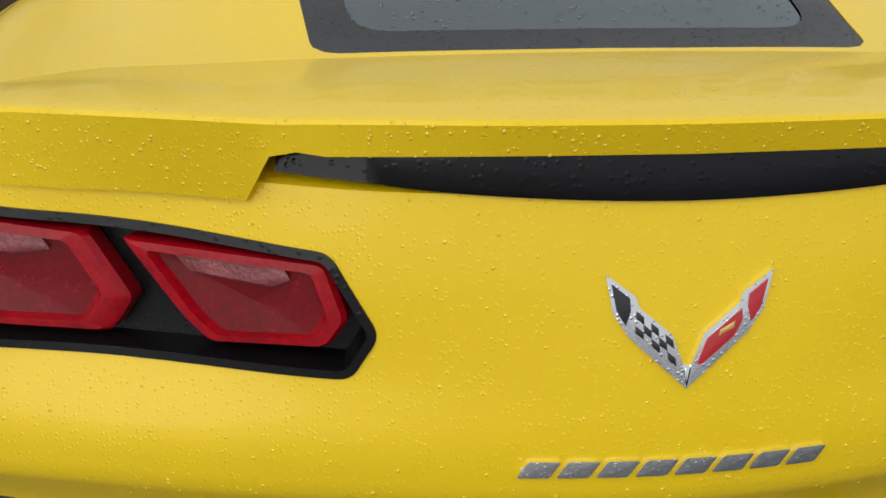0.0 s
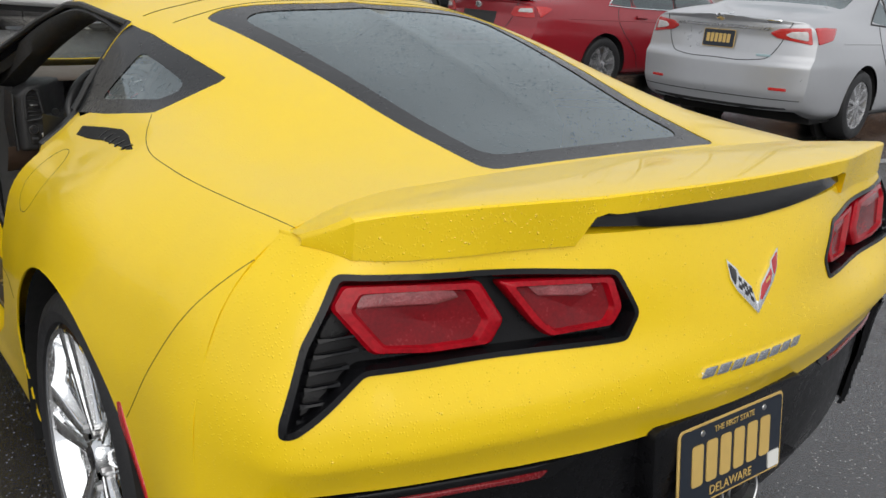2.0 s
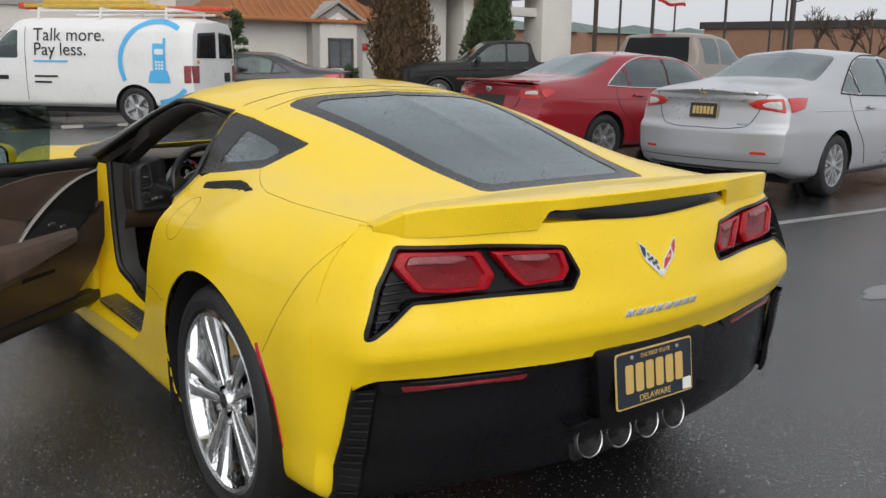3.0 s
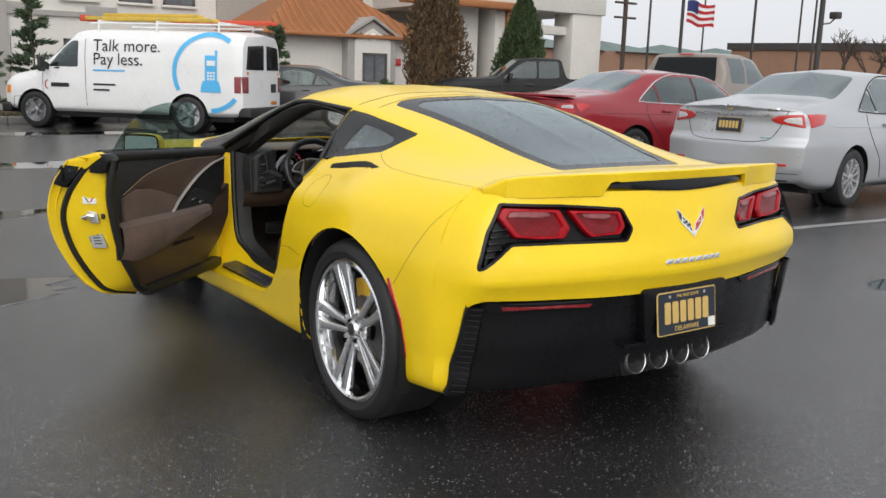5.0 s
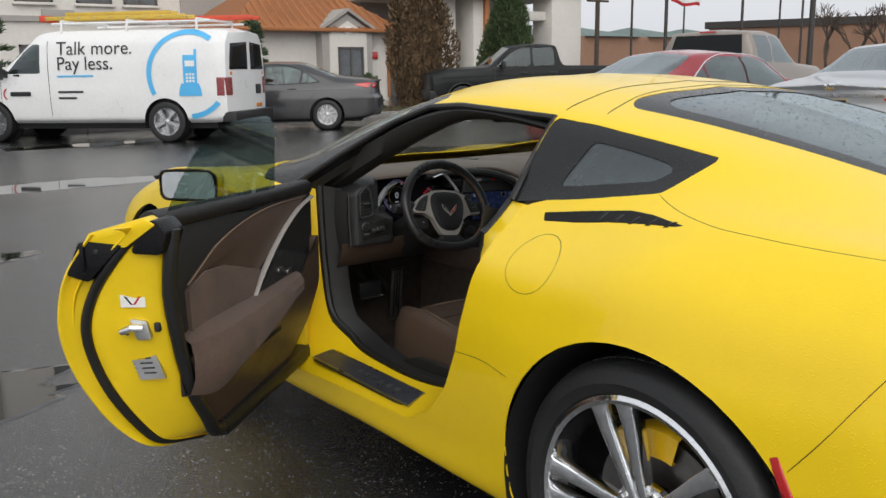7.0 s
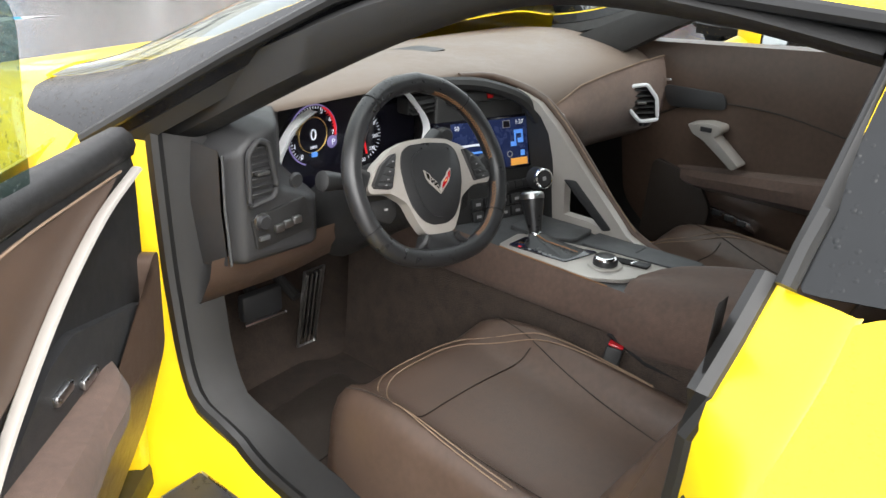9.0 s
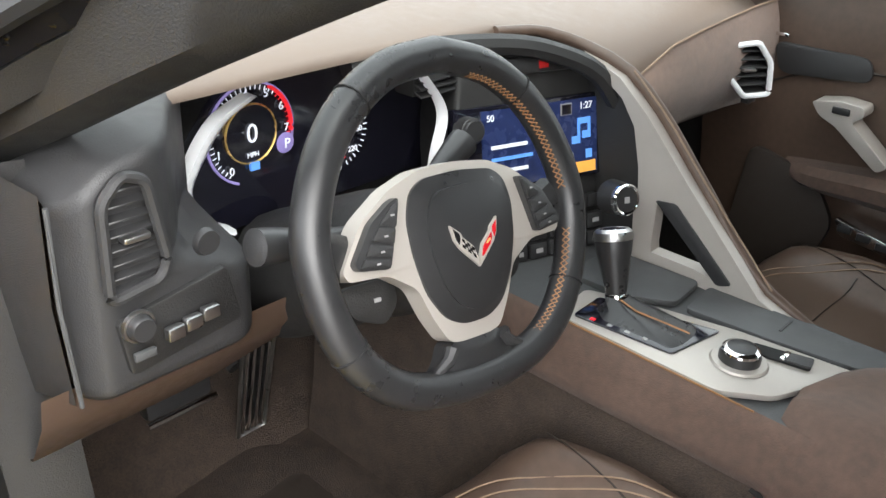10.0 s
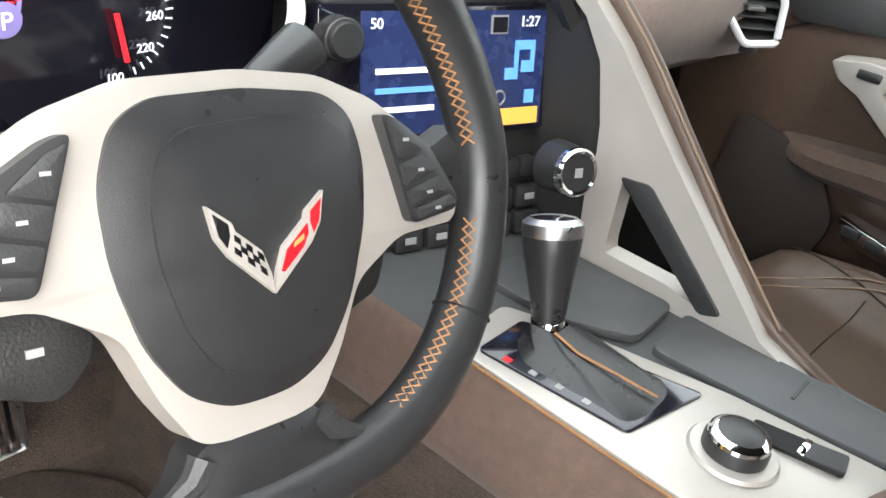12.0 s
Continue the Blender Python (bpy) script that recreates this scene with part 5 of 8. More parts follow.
part("speed_digit", moved(text_bm("0", .031, .001), pose(GC[0], 2.466, GC[1])), M["glow_white"], gauge, smooth=0)
part("unit_letters", moved(text_bm("MPH", .008, .001), pose(GC[0], 2.466, GC[1] - .024)), M["glow_white"], gauge, smooth=0)
for k in range(8):
    a = radians(232 - 33.5 * k)
    part("rev_digit", moved(text_bm(str(k), .013, .001), pose(GC[0] + .0475 * math.cos(a), 2.466, GC[1] + .0475 * math.sin(a))), M["glow_white"], gauge, smooth=0)
for k in range(36):
    a = radians(235 - 7.0 * k)
    part("tick", moved(box(.050, -.0005, -.0004, .055, .0005, .0004), pose(GC[0], 2.468, GC[1]) @ Matrix.Rotation(-a, 4, "Y")), M["glow_white"] if k < 27 else M["glow_red"], gauge)
part("gear_disc", lathe([(.0, .002), (.011, .002), (.0125, .001)], 24, pose(-.312, 2.467, .778, 90, 0, 0)), M["glow_violet"], gauge)
part("gear_letter", moved(text_bm("P", .017, .001), pose(-.312, 2.462, .778)), M["glow_white"], gauge, smooth=0)
part("blue_mark", box(-.362, 2.464, .756, -.350, 2.468, .765), M["glow_blue"], gauge)
G2 = (-.232, .772)
part("fuel_needle", tube([(G2[0] - .004, 2.464, .795), (G2[0] + .028, 2.464, .812)], .0022, 6), M["glow_red"], gauge)
part("temp_needle", tube([(G2[0], 2.464, .775), (G2[0] + .008, 2.464, .738)], .0022, 6), M["glow_red"], gauge)
for k in range(16):
    a = radians(-70 + 9 * k)
    part("tick", moved(box(.043, -.0005, -.0006, .049, .0005, .0006), pose(G2[0], 2.467, G2[1]) @ Matrix.Rotation(-a, 4, "Y")), M["glow_white"], gauge)
for tx, dx, dz in (("100", -.002, -.046), ("220", .024, -.026), ("260", .032, -.002), ("0", .030, .024)):
    part("dial_number", moved(text_bm(tx, .010, .001), pose(G2[0] + dx, 2.465, G2[1] + dz)), M["glow_white"], gauge, smooth=0)
bz_l = ([(-.385, .856), (-.427, .837), (-.455, .805), (-.472, .768), (-.455, .730), (-.415, .706)], [(-.352, .844), (-.391, .823), (-.420, .789), (-.440, .757), (-.424, .723), (-.395, .706)])
bz_r = ([(-.237, .864), (-.190, .872), (-.158, .843), (-.123, .791), (-.133, .745), (-.140, .70)], [(-.237, .858), (-.196, .854), (-.172, .833), (-.145, .79), (-.153, .75), (-.160, .70)])
for po, pi_, by_ in ((*bz_l, 2.428), (*bz_r, 2.384)):
    po, pi_ = dense(np.array(po), .012), dense(np.array(pi_), .012)
    po, pi_ = (spline(q, np.linspace(0, 1, len(q)), np.linspace(0, 1, 36)) for q in (po, pi_))
    pi_ = po * (.45 if by_ > 2.4 else .70) + pi_ * (.55 if by_ > 2.4 else .30)
    part("silver_bezel", grid([[(x, by_ + .016, z) for x, z in po], [(x, by_, z) for x, z in po * .9 + pi_ * .1], [(x, by_ + .002, z) for x, z in po * .5 + pi_ * .5], [(x, by_ + .012, z) for x, z in pi_], [(x, by_ + (.030 if by_ > 2.4 else .014), z) for x, z in pi_]]), M["bezel_silver"], dash, "silver gauge bezel", smooth=60)

# ---- centre stack, turned towards the driver
ST = pose(.012, 2.332, .735, -12, 0, -17)
stack = part("centre_panel", prism(rounded([(-.132, -.17), (.118, -.17), (.128, -.02), (.118, .080), (.06, .128), (-.118, .140), (-.135, .02)], .03), "y", .006, .10, .008, 3), M["soft_black"], dash, "black centre stack with screen and knobs", m=ST)
scr_ = part("touch_screen", prism(rounded([(-.135, -.052), (.098, -.052), (.098, .062), (-.135, .062)], .006), "y", -.002, .02, .002), M["screen_dark"], stack, "lit blue touch screen", m=ST)
part("screen_image", box(-.098, -.0035, -.046, .090, 0, .056), M["screen_blue"], scr_, m=ST)
part("clock_digits", moved(text_bm("1:27", .013, .0008), ST @ pose(.070, -.005, .046)), M["glow_white"], scr_, smooth=0)
part("outside_temp", moved(text_bm("50", .012, .0008), ST @ pose(-.085, -.005, .046)), M["glow_white"], scr_, smooth=0)
part("status_box", box(.028, -.005, .036, .046, -.003, .052), M["mark"], scr_, m=ST)
part("status_fill", box(.0295, -.006, .0375, .0445, -.0045, .0505), M["screen_dark"], scr_, m=ST)
for k in range(3):
    part("text_bar", box(-.085, -.005, .006 - .016 * k, -.028 + .008 * (k % 2), -.003, .0105 - .016 * k), M["glow_white"] if k != 1 else M["glow_blue"], scr_, m=ST)
part("note_icon", join(box(.046, -.005, -.004, .060, -.003, .006), box(.064, -.005, .002, .078, -.003, .012), box(.056, -.005, 0, .060, -.003, .026), box(.074, -.005, .006, .078, -.003, .030), box(.056, -.005, .022, .078, -.003, .030)), M["glow_blue"], scr_, m=ST)
part("amber_key", box(.044, -.005, -.045, .086, -.003, -.030), M["glow_amber"], scr_, m=ST)
part("blue_key", box(.070, -.005, -.026, .080, -.003, -.014), M["glow_blue"], scr_, m=ST)
part("round_icon", tube([(ST @ Vector((.042 + .006 * math.cos(q), -.004, -.020 + .006 * math.sin(q)))) for q in np.linspace(0, 6.28, 16, endpoint=False)], .001, 5, closed=True), M["mark"], scr_)
for x, z in ((-.120, .036), (-.118, -.086)):
    kb = part("stack_knob", lathe([(0, .024), (.013, .024), (.0155, .021), (.0165, .004), (.019, 0)], 28, ST @ pose(x, 0, z, 90, 0, 0)), M["button"], stack)
    part("knob_ring", lathe([(.0158, .019), (.0172, .018), (.0172, .014)], 28, ST @ pose(x, 0, z, 90, 0, 0)), M["grey_plastic"], kb)
menu = part("stack_knob", lathe([(0, .020), (.012, .020), (.014, .017), (.015, .002)], 28, ST @ pose(.012, -.002, -.088, 90, 0, 0)), M["button"], stack)
part("knob_ring", lathe([(.0152, .005), (.0172, .004), (.018, 0)], 28, ST @ pose(.012, -.002, -.088, 90, 0, 0)), M["steel"], menu)
for k in range(3):
    part("stack_button", box(.030 + .021 * k, -.006, -.096, .049 + .021 * k, .008, -.078, .002), M["button"], stack, m=ST)
for r in range(2):
    for k in range(5):
        b_ = part("climate_button", box(-.060 + .033 * k, -.003, -.128 - .026 * r, -.031 + .033 * k, .012, -.106 - .026 * r, .003), M["button"], stack, m=ST)
        part("button_mark", box(-.051 + .033 * k, -.0042, -.120 - .026 * r, -.040 + .033 * k, -.002, -.114 - .026 * r), M["mark"], b_, m=ST)
fan = part("fan_knob", lathe([(0, .034), (.017, .034), (.0205, .031), (.0225, .016), (.0235, 0)], 32, pose(.054, 2.243, .678, 76, 0, -22)), M["button"], dash, "round fan knob with chrome ring")
part("chrome_ring", lathe([(.0165, .0345), (.019, .0355), (.0212, .0335), (.0215, .028)], 32, pose(.054, 2.243, .678, 76, 0, -22)), M["chrome_dry"], fan)
part("knob_mark", box(-.004, -.004, .0345, .004, .004, .0352), M["mark"], fan, m=pose(.054, 2.243, .678, 76, 0, -22))
part("upper_vent", box(-.165, 2.405, .815, -.045, 2.44, .852, .006), M["void"], dash)
for k in range(3):
    part("slat", moved(box(-.162, -.010, -.001, -.048, .010, .001), pose(0, 2.404, .822 + .009 * k, 25, 0, 0)), M["button"], dash)
part("upper_button_row", box(-.10, -.003, .096, .055, .012, .118, .004), M["button"], stack, m=ST)
part("button_mark", box(-.07, -.0045, .102, -.05, -.002, .110), M["mark"], stack, m=ST)
part("hazard_mark", box(-.005, -.0045, .102, .010, -.002, .112), M["reflector"], stack, m=ST)
part("stack_brow", tube([(x, y, z) for x, y, z in curve([(-.26, 2.42, .866), (-.10, 2.395, .872), (.02, 2.345, .858), (.085, 2.305, .825), (.115, 2.285, .78)], .02)], .014, 8), M["soft_black"], dash)

# right-hand vents
air_vent(dash, [(-.056, .040), (.010, .046), (.040, .012), (.048, -.043), (.000, -.046), (-.034, -.012)], 0, pose(.533, 2.288, .760, 0, 0, -34), 6, M["bezel_silver"], "passenger air vent in a chrome frame")
part("vent_switch", box(.538, 2.276, .700, .568, 2.292, .714, .003), M["button"], dash)
air_vent(dash, [(-.037, .021), (-.006, .032), (.034, -.012), (.033, -.038), (.004, -.020)], 0, pose(.188, 2.284, .764) @ Matrix.Scale(.8, 4), 3, M["bezel_silver"], "slim side vent")



# ---- console and passenger grab arch
arch_bars = [[(2.335, .850), (2.275, .826), (2.227, .786), (2.154, .711), (2.034, .593), (1.985, .574), (2.045, .572), (2.09, .594), (2.193, .673), (2.225, .690), (2.229, .715), (2.244, .767), (2.268, .800), (2.32, .834)],
             [(2.225, .690), (2.193, .673), (2.192, .612), (2.190, .602), (2.218, .580), (2.226, .650)], [(2.218, .580), (2.190, .602), (2.126, .601), (2.09, .594), (2.045, .572)]]
arch_ = part("grab_arch", join(*[prism(b, "x", .090, .113) for b in arch_bars]), M["silver_trim"], car, "satin silver arch with open triangle", smooth=30)
part("arch_grip", prism(rounded([(2.197, .678), (2.166, .682), (2.070, .598), (2.090, .590)], .006), "x", .088, .111, .004), M["grey_plastic"], arch_)
part("side_cheek", prism([(2.228, .57), (2.228, .69), (2.247, .767), (2.274, .812), (2.33, .838), (2.44, .838), (2.44, .57)], "x", .100, .125), M["soft_black"], arch_)
part("arch_pad", tube(curve([(-.02, 2.402, .876), (.06, 2.378, .870), (.098, 2.335, .854), (.114, 2.275, .830), (.117, 2.224, .789), (.117, 2.150, .712), (.117, 2.03, .593), (.117, 1.965, .565)], .03), .0085, 10), M["brown_leather"], arch_, "brown leather edge")
part("arch_stitch", tube([(.110, y - .008, z + .008) for y, z in dense(np.array([(2.275, .826), (2.227, .786), (2.154, .711), (2.034, .593)]), .03)], .0014, 5), M["tan_thread"], arch_)
top_z = lambda y: .585 + .02 * (y - 2.03)
wall = [[(-.131, y, .500), (-.142, y, .505), (-.144, y, .525), (-.136, y, .560), (-.131, y, top_z(y) - .006), (-.122, y, top_z(y) - .001)] for y in np.linspace(1.875, 2.60, 14)]
con = part("console", grid(wall), M["brown_suede"], car, "brown suede console with silver shifter plate", smooth=60)
part("console_carpet", grid([[(-.165, y, .20), (-.150, y, .30), (-.136, y, .51)] for y in np.linspace(1.25, 2.62, 14)]), M["carpet"], con, "brown carpet on the tunnel side")
part("console_right", grid([[(.135, y, .21), (.130, y, .56), (.10, y, top_z(y) - .004)] for y in np.linspace(1.60, 2.60, 8)]), M["soft_black"], con)
part("console_stitch", tube([(-.1255, y, top_z(y) + .0005) for y in np.linspace(1.94, 2.19, 30)], .0012, 5), M["thread"], con)
part("console_base", grid([[(x, y, top_z(y) - .008) for x in (-.124, 0, .115)] for y in np.linspace(1.84, 2.45, 6)]), M["console_grey"], con)
pl_out = [(-.122, 2.195), (-.045, 2.205), (-.022, 2.15), (.012, 2.02), (.030, 1.885), (-.085, 1.935), (-.122, 1.985)]
tilted = pose(0, 2.03, .585, math.degrees(math.atan(.02)), 0, 0) @ pose(0, -2.03, 0)
shp = part("shifter_plate", prism(rounded(pl_out, .010), "z", -.006, .002, .002), M["silver_trim"], con, "satin silver shifter plate", m=tilted)
part("shift_gate", prism(rounded([(-.112, 2.178), (-.052, 2.180), (-.010, 2.035), (-.098, 2.052)], .006), "z", -.004, .0045, .001), M["screen_dark"], shp, m=tilted)
for k in range(4):
    part("gate_letter", box(-.107 + .003 * k, 2.152 - .022 * k, .004, -.102 + .003 * k, 2.158 - .022 * k, .0055), M["glow_red"] if k == 0 else M["mark"], shp, m=tilted)
boot = [[(cx + w * a * (1 + .10 * math.sin(5 * q)), cy + d * b, z) for q in np.linspace(0, 2 * math.pi, 32, endpoint=False) for a, b in ((math.copysign(abs(math.cos(q)) ** .55, math.cos(q)), math.copysign(abs(math.sin(q)) ** .55, math.sin(q))),)]
        for cx, cy, w, d, z in ((-.060, 2.108, .040, .062, .587), (-.058, 2.112, .036, .056, .592), (-.058, 2.125, .026, .034, .598), (-.060, 2.142, .018, .020, .604), (-.060, 2.152, .0130, .0130, .610))]
part("shift_boot", grid(boot, closed_v=True), M["black_leather"], con, "black leather shifter boot")
part("boot_stitch", tube([(-.070, 2.140, .611), (-.068, 2.118, .604), (-.060, 2.085, .600), (-.052, 2.055, .595)], .0012, 5), M["thread"], con)
shift = part("shift_lever", lathe([(.0125, 0), (.0135, .004), (.0135, .012), (.0125, .014)], 24, pose(-.060, 2.150, .597, -18, 10, 0)), M["chrome_dry"], con, "leather shift lever with chrome top")
part("lever_grip", lathe([(.0125, .012), (.0145, .025), (.0175, .045), (.0215, .065), (.0235, .080), (.0225, .088), (0, .090)], 28, pose(-.060, 2.150, .597, -18, 10, 0)), M["black_leather"], shift)
part("lever_cap", lathe([(.0238, .080), (.0245, .084), (.0235, .090), (.019, .094), (.016, .0935)], 28, pose(-.060, 2.150, .597, -18, 10, 0)), M["steel"], shift)
part("cap_centre", lathe([(.0162, .0935), (0, .0955)], 24, pose(-.060, 2.150, .597, -18, 10, 0)), M["screen_dark"], shift)
part("lever_stitch", tube([(.010, -.0085, .022), (.0135, -.0105, .045), (.0175, -.0135, .066)], .0011, 5), M["thread"], shift, m=pose(-.060, 2.150, .597, -18, 10, 0))
kn = part("drive_mode_knob", lathe([(0, .019), (.016, .019), (.0185, .0175), (.0215, .016), (.0235, .010), (.0235, 0)], 36, pose(-.052, 1.992, .587)), M["button"], con, "round drive mode knob")
part("knob_ring", lathe([(.0165, .0192), (.0190, .0186), (.0215, .0168), (.0222, .0140)], 36, pose(-.052, 1.992, .587)), M["chrome_dry"], kn)
part("knob_base", lathe([(.0235, .003), (.031, .0025), (.033, 0)], 36, pose(-.052, 1.992, .587)), M["silver_trim"], kn)
part("brake_slot", prism(rounded([(-.026, 1.992), (-.004, 1.996), (.012, 1.930), (-.012, 1.926)], .004), "z", .586, .589), M["void"], con)
part("brake_switch", prism(rounded([(-.016, 1.955), (.004, 1.958), (.012, 1.930), (-.010, 1.926)], .003), "z", .586, .5905, .001), M["grey_plastic"], con)
part("switch_edge", box(-.017, 1.954, .588, .004, 1.960, .5915, .001), M["chrome_dry"], con)
part("cup_lid", prism(rounded([(.016, 2.095), (.092, 2.10), (.098, 1.865), (.040, 1.865), (.024, 1.99)], .010), "z", .577, .5850, .0012), M["console_grey"], con, "dark sliding cup holder lid")
part("lid_ridge", box(.05, 1.985, .584, .085, 1.988, .5862), M["grey_plastic"], con)
part("front_tray", prism(rounded([(-.018, 2.165), (-.02, 2.25), (.085, 2.25), (.088, 2.112), (.014, 2.108)], .012), "z", .580, .5885, .0012), M["console_grey"], con)
arm = []
for y, w0, w1, zt in ((1.918, -.118, -.02, .583), (1.898, -.128, .035, .588), (1.83, -.128, .100, .596), (1.76, -.125, .125, .602), (1.60, -.12, .125, .600), (1.40, -.12, .12, .596)):
    arm.append([(w0 + .02, y, .470), (w0 - .008, y, .478), (w0 - .014, y, .50), (w0 - .008, y, zt - .03), (w0 + .02, y, zt - .004), ((w0 + w1) / 2, y, zt + .004), (w1 - .02, y, zt - .004), (w1, y, zt - .03), (w1, y, .40)])
part("armrest_lid", grid(dense(dense(np.array(arm), .03).transpose(1, 0, 2), .02).transpose(1, 0, 2)), M["brown_suede"], con, "brown suede armrest lid", smooth=60)
part("lid_gap", tube([(-.137, 1.92, .50), (-.137, 1.84, .47), (-.134, 1.72, .46)], .004, 6), M["void"], con)

# ---- pedals and mat
gas = part("accelerator", grid([[(-.345 + .05 * t + dx, 2.50 + .10 * t, .505 - .215 * t) for dx in (-.022, .022)] for t in np.linspace(0, 1, 6)]), M["button"], car, "ribbed steel accelerator")
for dx in (-.017, -.006, .006, .017):
    part("steel_rib", tube([(-.345 + dx, 2.492, .505), (-.295 + dx, 2.592, .290)], .0038, 6), M["chrome_dry"], gas)
part("pedal_frame", tube([(-.37, 2.492, .512), (-.32, 2.492, .512), (-.27, 2.594, .282), (-.318, 2.594, .282)], .003, 6, closed=True), M["steel"], gas)
brk = part("brake_pedal", box(-.465, 2.575, .395, -.365, 2.60, .455, .008), M["button"], car, "brake pedal with chrome edge")
part("pedal_edge", tube([(-.467, 2.572, .394), (-.363, 2.572, .394)], .005, 8), M["chrome_dry"], brk)
part("pedal_arm", tube([(-.415, 2.60, .43), (-.41, 2.72, .50), (-.41, 2.80, .62)], .014, 8), M["soft_black"], brk)
part("pedal_arm", tube([(-.31, 2.60, .40), (-.32, 2.72, .46), (-.33, 2.80, .58)], .012, 8), M["soft_black"], gas)
mat_ = solo("floor_mat", prism(rounded([(-.60, 1.98), (-.20, 1.98), (-.18, 2.55), (-.26, 2.64), (-.58, 2.60)], .04), "z", .201, .212, .004), M["carpet"], "dark brown carpet floor mat with rubber heel pad", "floor mat")
part("heel_pad", prism(rounded([(-.53, 2.30), (-.26, 2.34), (-.25, 2.54), (-.52, 2.50)], .03), "z", .2125, .2165, .0015), M["mat_rubber"], mat_)


# ---- seats
def seat(cx, name_label):
    """Brown leather bucket: cushion with bolsters and stitched insert, backrest, side shield."""
    rows = []
    for t in np.linspace(0, 1, 22):
        y = 1.60 + .60 * t
        wid = .235 * (1 - .16 * max(0, (t - .72) / .28) ** 2) * (1 if t < .96 else .95)
        sec = []
        for a in np.linspace(-1, 1, 25):
            bol = .050 * math.exp(-((abs(a) - .80) / .16) ** 2) * (1 - .75 * max(0, (t - .70) / .30))
            edge = -.10 * max(0, (abs(a) - .86) / .14) ** 2
            front = -.085 * max(0, (t - .86) / .14) ** 2
            sec.append((cx + wid * a, y + (.035 * (1 - a * a) * t), .392 + .066 * t + bol + edge + front))
        sec = [(sec[0][0] - .004, sec[0][1], .24)] + sec + [(sec[-1][0] + .004, sec[-1][1], .24)]
        rows.append(sec)
    rows.append([(x * .97 + cx * .03, y + .012, z - .06 if k not in (0, 26) else z) for k, (x, y, z) in enumerate(rows[-1])])
    rows.append([(x * .97 + cx * .03, y + .004, .24) for x, y, z in rows[-1]])
    st = part("seat_cushion", grid(rows), M["brown_leather"], car, name_label, smooth=70)
    lift = lambda a, t: (cx + .235 * a, 1.60 + .60 * t + .035 * (1 - a * a) * t, .392 + .066 * t + .050 * math.exp(-((abs(a) - .80) / .16) ** 2) * (1 - .75 * max(0, (t - .70) / .30)) - .085 * max(0, (t - .86) / .14) ** 2 + .0015)
    for s in (-1, 1):
        part("seam", tube([lift(s * (.50 + .30 * (k / 15) ** 1.6), .02 + .87 * k / 15) for k in range(16)], .0011, 5), M["leather_seam"], st)
    part("seam", tube([lift(.66 * k / 10, .69) for k in range(-10, 11)], .0011, 5), M["leather_seam"], st)
    sgn = lambda v: math.copysign(abs(v) ** .55, v)
    for off in (0, .03):
        part("stitch", tube([lift((.84 - off) * sgn(math.cos(q)), .10 + (.80 - off) * abs(math.sin(q)) ** .55) for q in np.linspace(.10, math.pi - .10, 60)], .0011, 5), M["tan_thread"], st)
    rows = []
    for t in np.linspace(0, 1, 18):
        wid = .245 * (1 - .30 * max(0, (t - .55) / .45) ** 1.5)
        y0, z0 = 1.66 - .34 * t, .40 + .66 * t
        sec = []
        for a in np.linspace(-1, 1, 21):
            bol = .070 * math.exp(-((abs(a) - .82) / .16) ** 2) * (1 - .7 * t)
            sec.append((cx + wid * a, y0 + bol - .07 * max(0, (abs(a) - .88) / .12) ** 2, z0 + .02 * bol))
        rows.append([(sec[0][0], y0 - .12, z0)] + sec + [(sec[-1][0], y0 - .12, z0)])
    rows.append([(x * .96 + cx * .04, y - .05, z + .03) for x, y, z in rows[-1]])
    part("backrest", grid(rows), M["brown_leather"], car, "brown leather backrest with bolsters", smooth=70)
    part("head_rest", box(cx - .12, 1.22, 1.0, cx + .12, 1.34, 1.10, .04, 4), M["brown_leather"], car)
    return st


drv = seat(-.378, "brown leather driver's seat with tan stitching")
seat(.375, "brown leather passenger seat with tan stitching")
part("seat_shield", prism(rounded([(1.55, .24), (2.10, .24), (2.12, .30), (1.95, .36), (1.60, .37)], .03), "x", -.640, -.622, .006), M["soft_black"], drv)
for k in range(2):
    part("seat_switch", box(-.648, 1.93 + .07 * k, .285, -.638, 1.975 + .07 * k, .315, .004), M["button"], drv)
part("side_wing", prism(rounded([(1.62, .40), (1.68, .36), (1.45, .95), (1.36, .98)], .03), "x", -.625, -.60, .01), M["brown_leather"], drv)
bk = part("belt_buckle", box(-.026, -.016, -.075, .026, .016, .058, .006), M["soft_black"], car, "black seat belt buckle with red button", m=pose(-.150, 1.908, .430, 12, 10, 25))
part("red_button", box(-.024, -.014, .0575, .024, .014, .062, .002), M["badge_red"], bk, m=pose(-.150, 1.908, .430, 12, 10, 25))

# ---- steering wheel; local x right, y up the wheel, z towards the driver
SW0 = pose(-.356, 2.180, .771, 68, 0, 0)
SW = SW0 @ Matrix.Rotation(radians(-7.7), 4, "Z")
SWH = SW @ pose(0, 0, .012)
RIM_HALF = [(0, .168), (.064, .155), (.119, .119), (.155, .064), (.167, .02), (.163, -.02), (.150, -.058), (.127, -.090), (.092, -.114), (.045, -.126), (0, -.129)]
ring_pts = np.array(RIM_HALF + [(-x, y) for x, y in RIM_HALF[-2::-1]])
ring_pts = dense(ring_pts, .012)[:-1]
rim_pts = [SW @ Vector((x, y, .022)) for x, y in ring_pts]
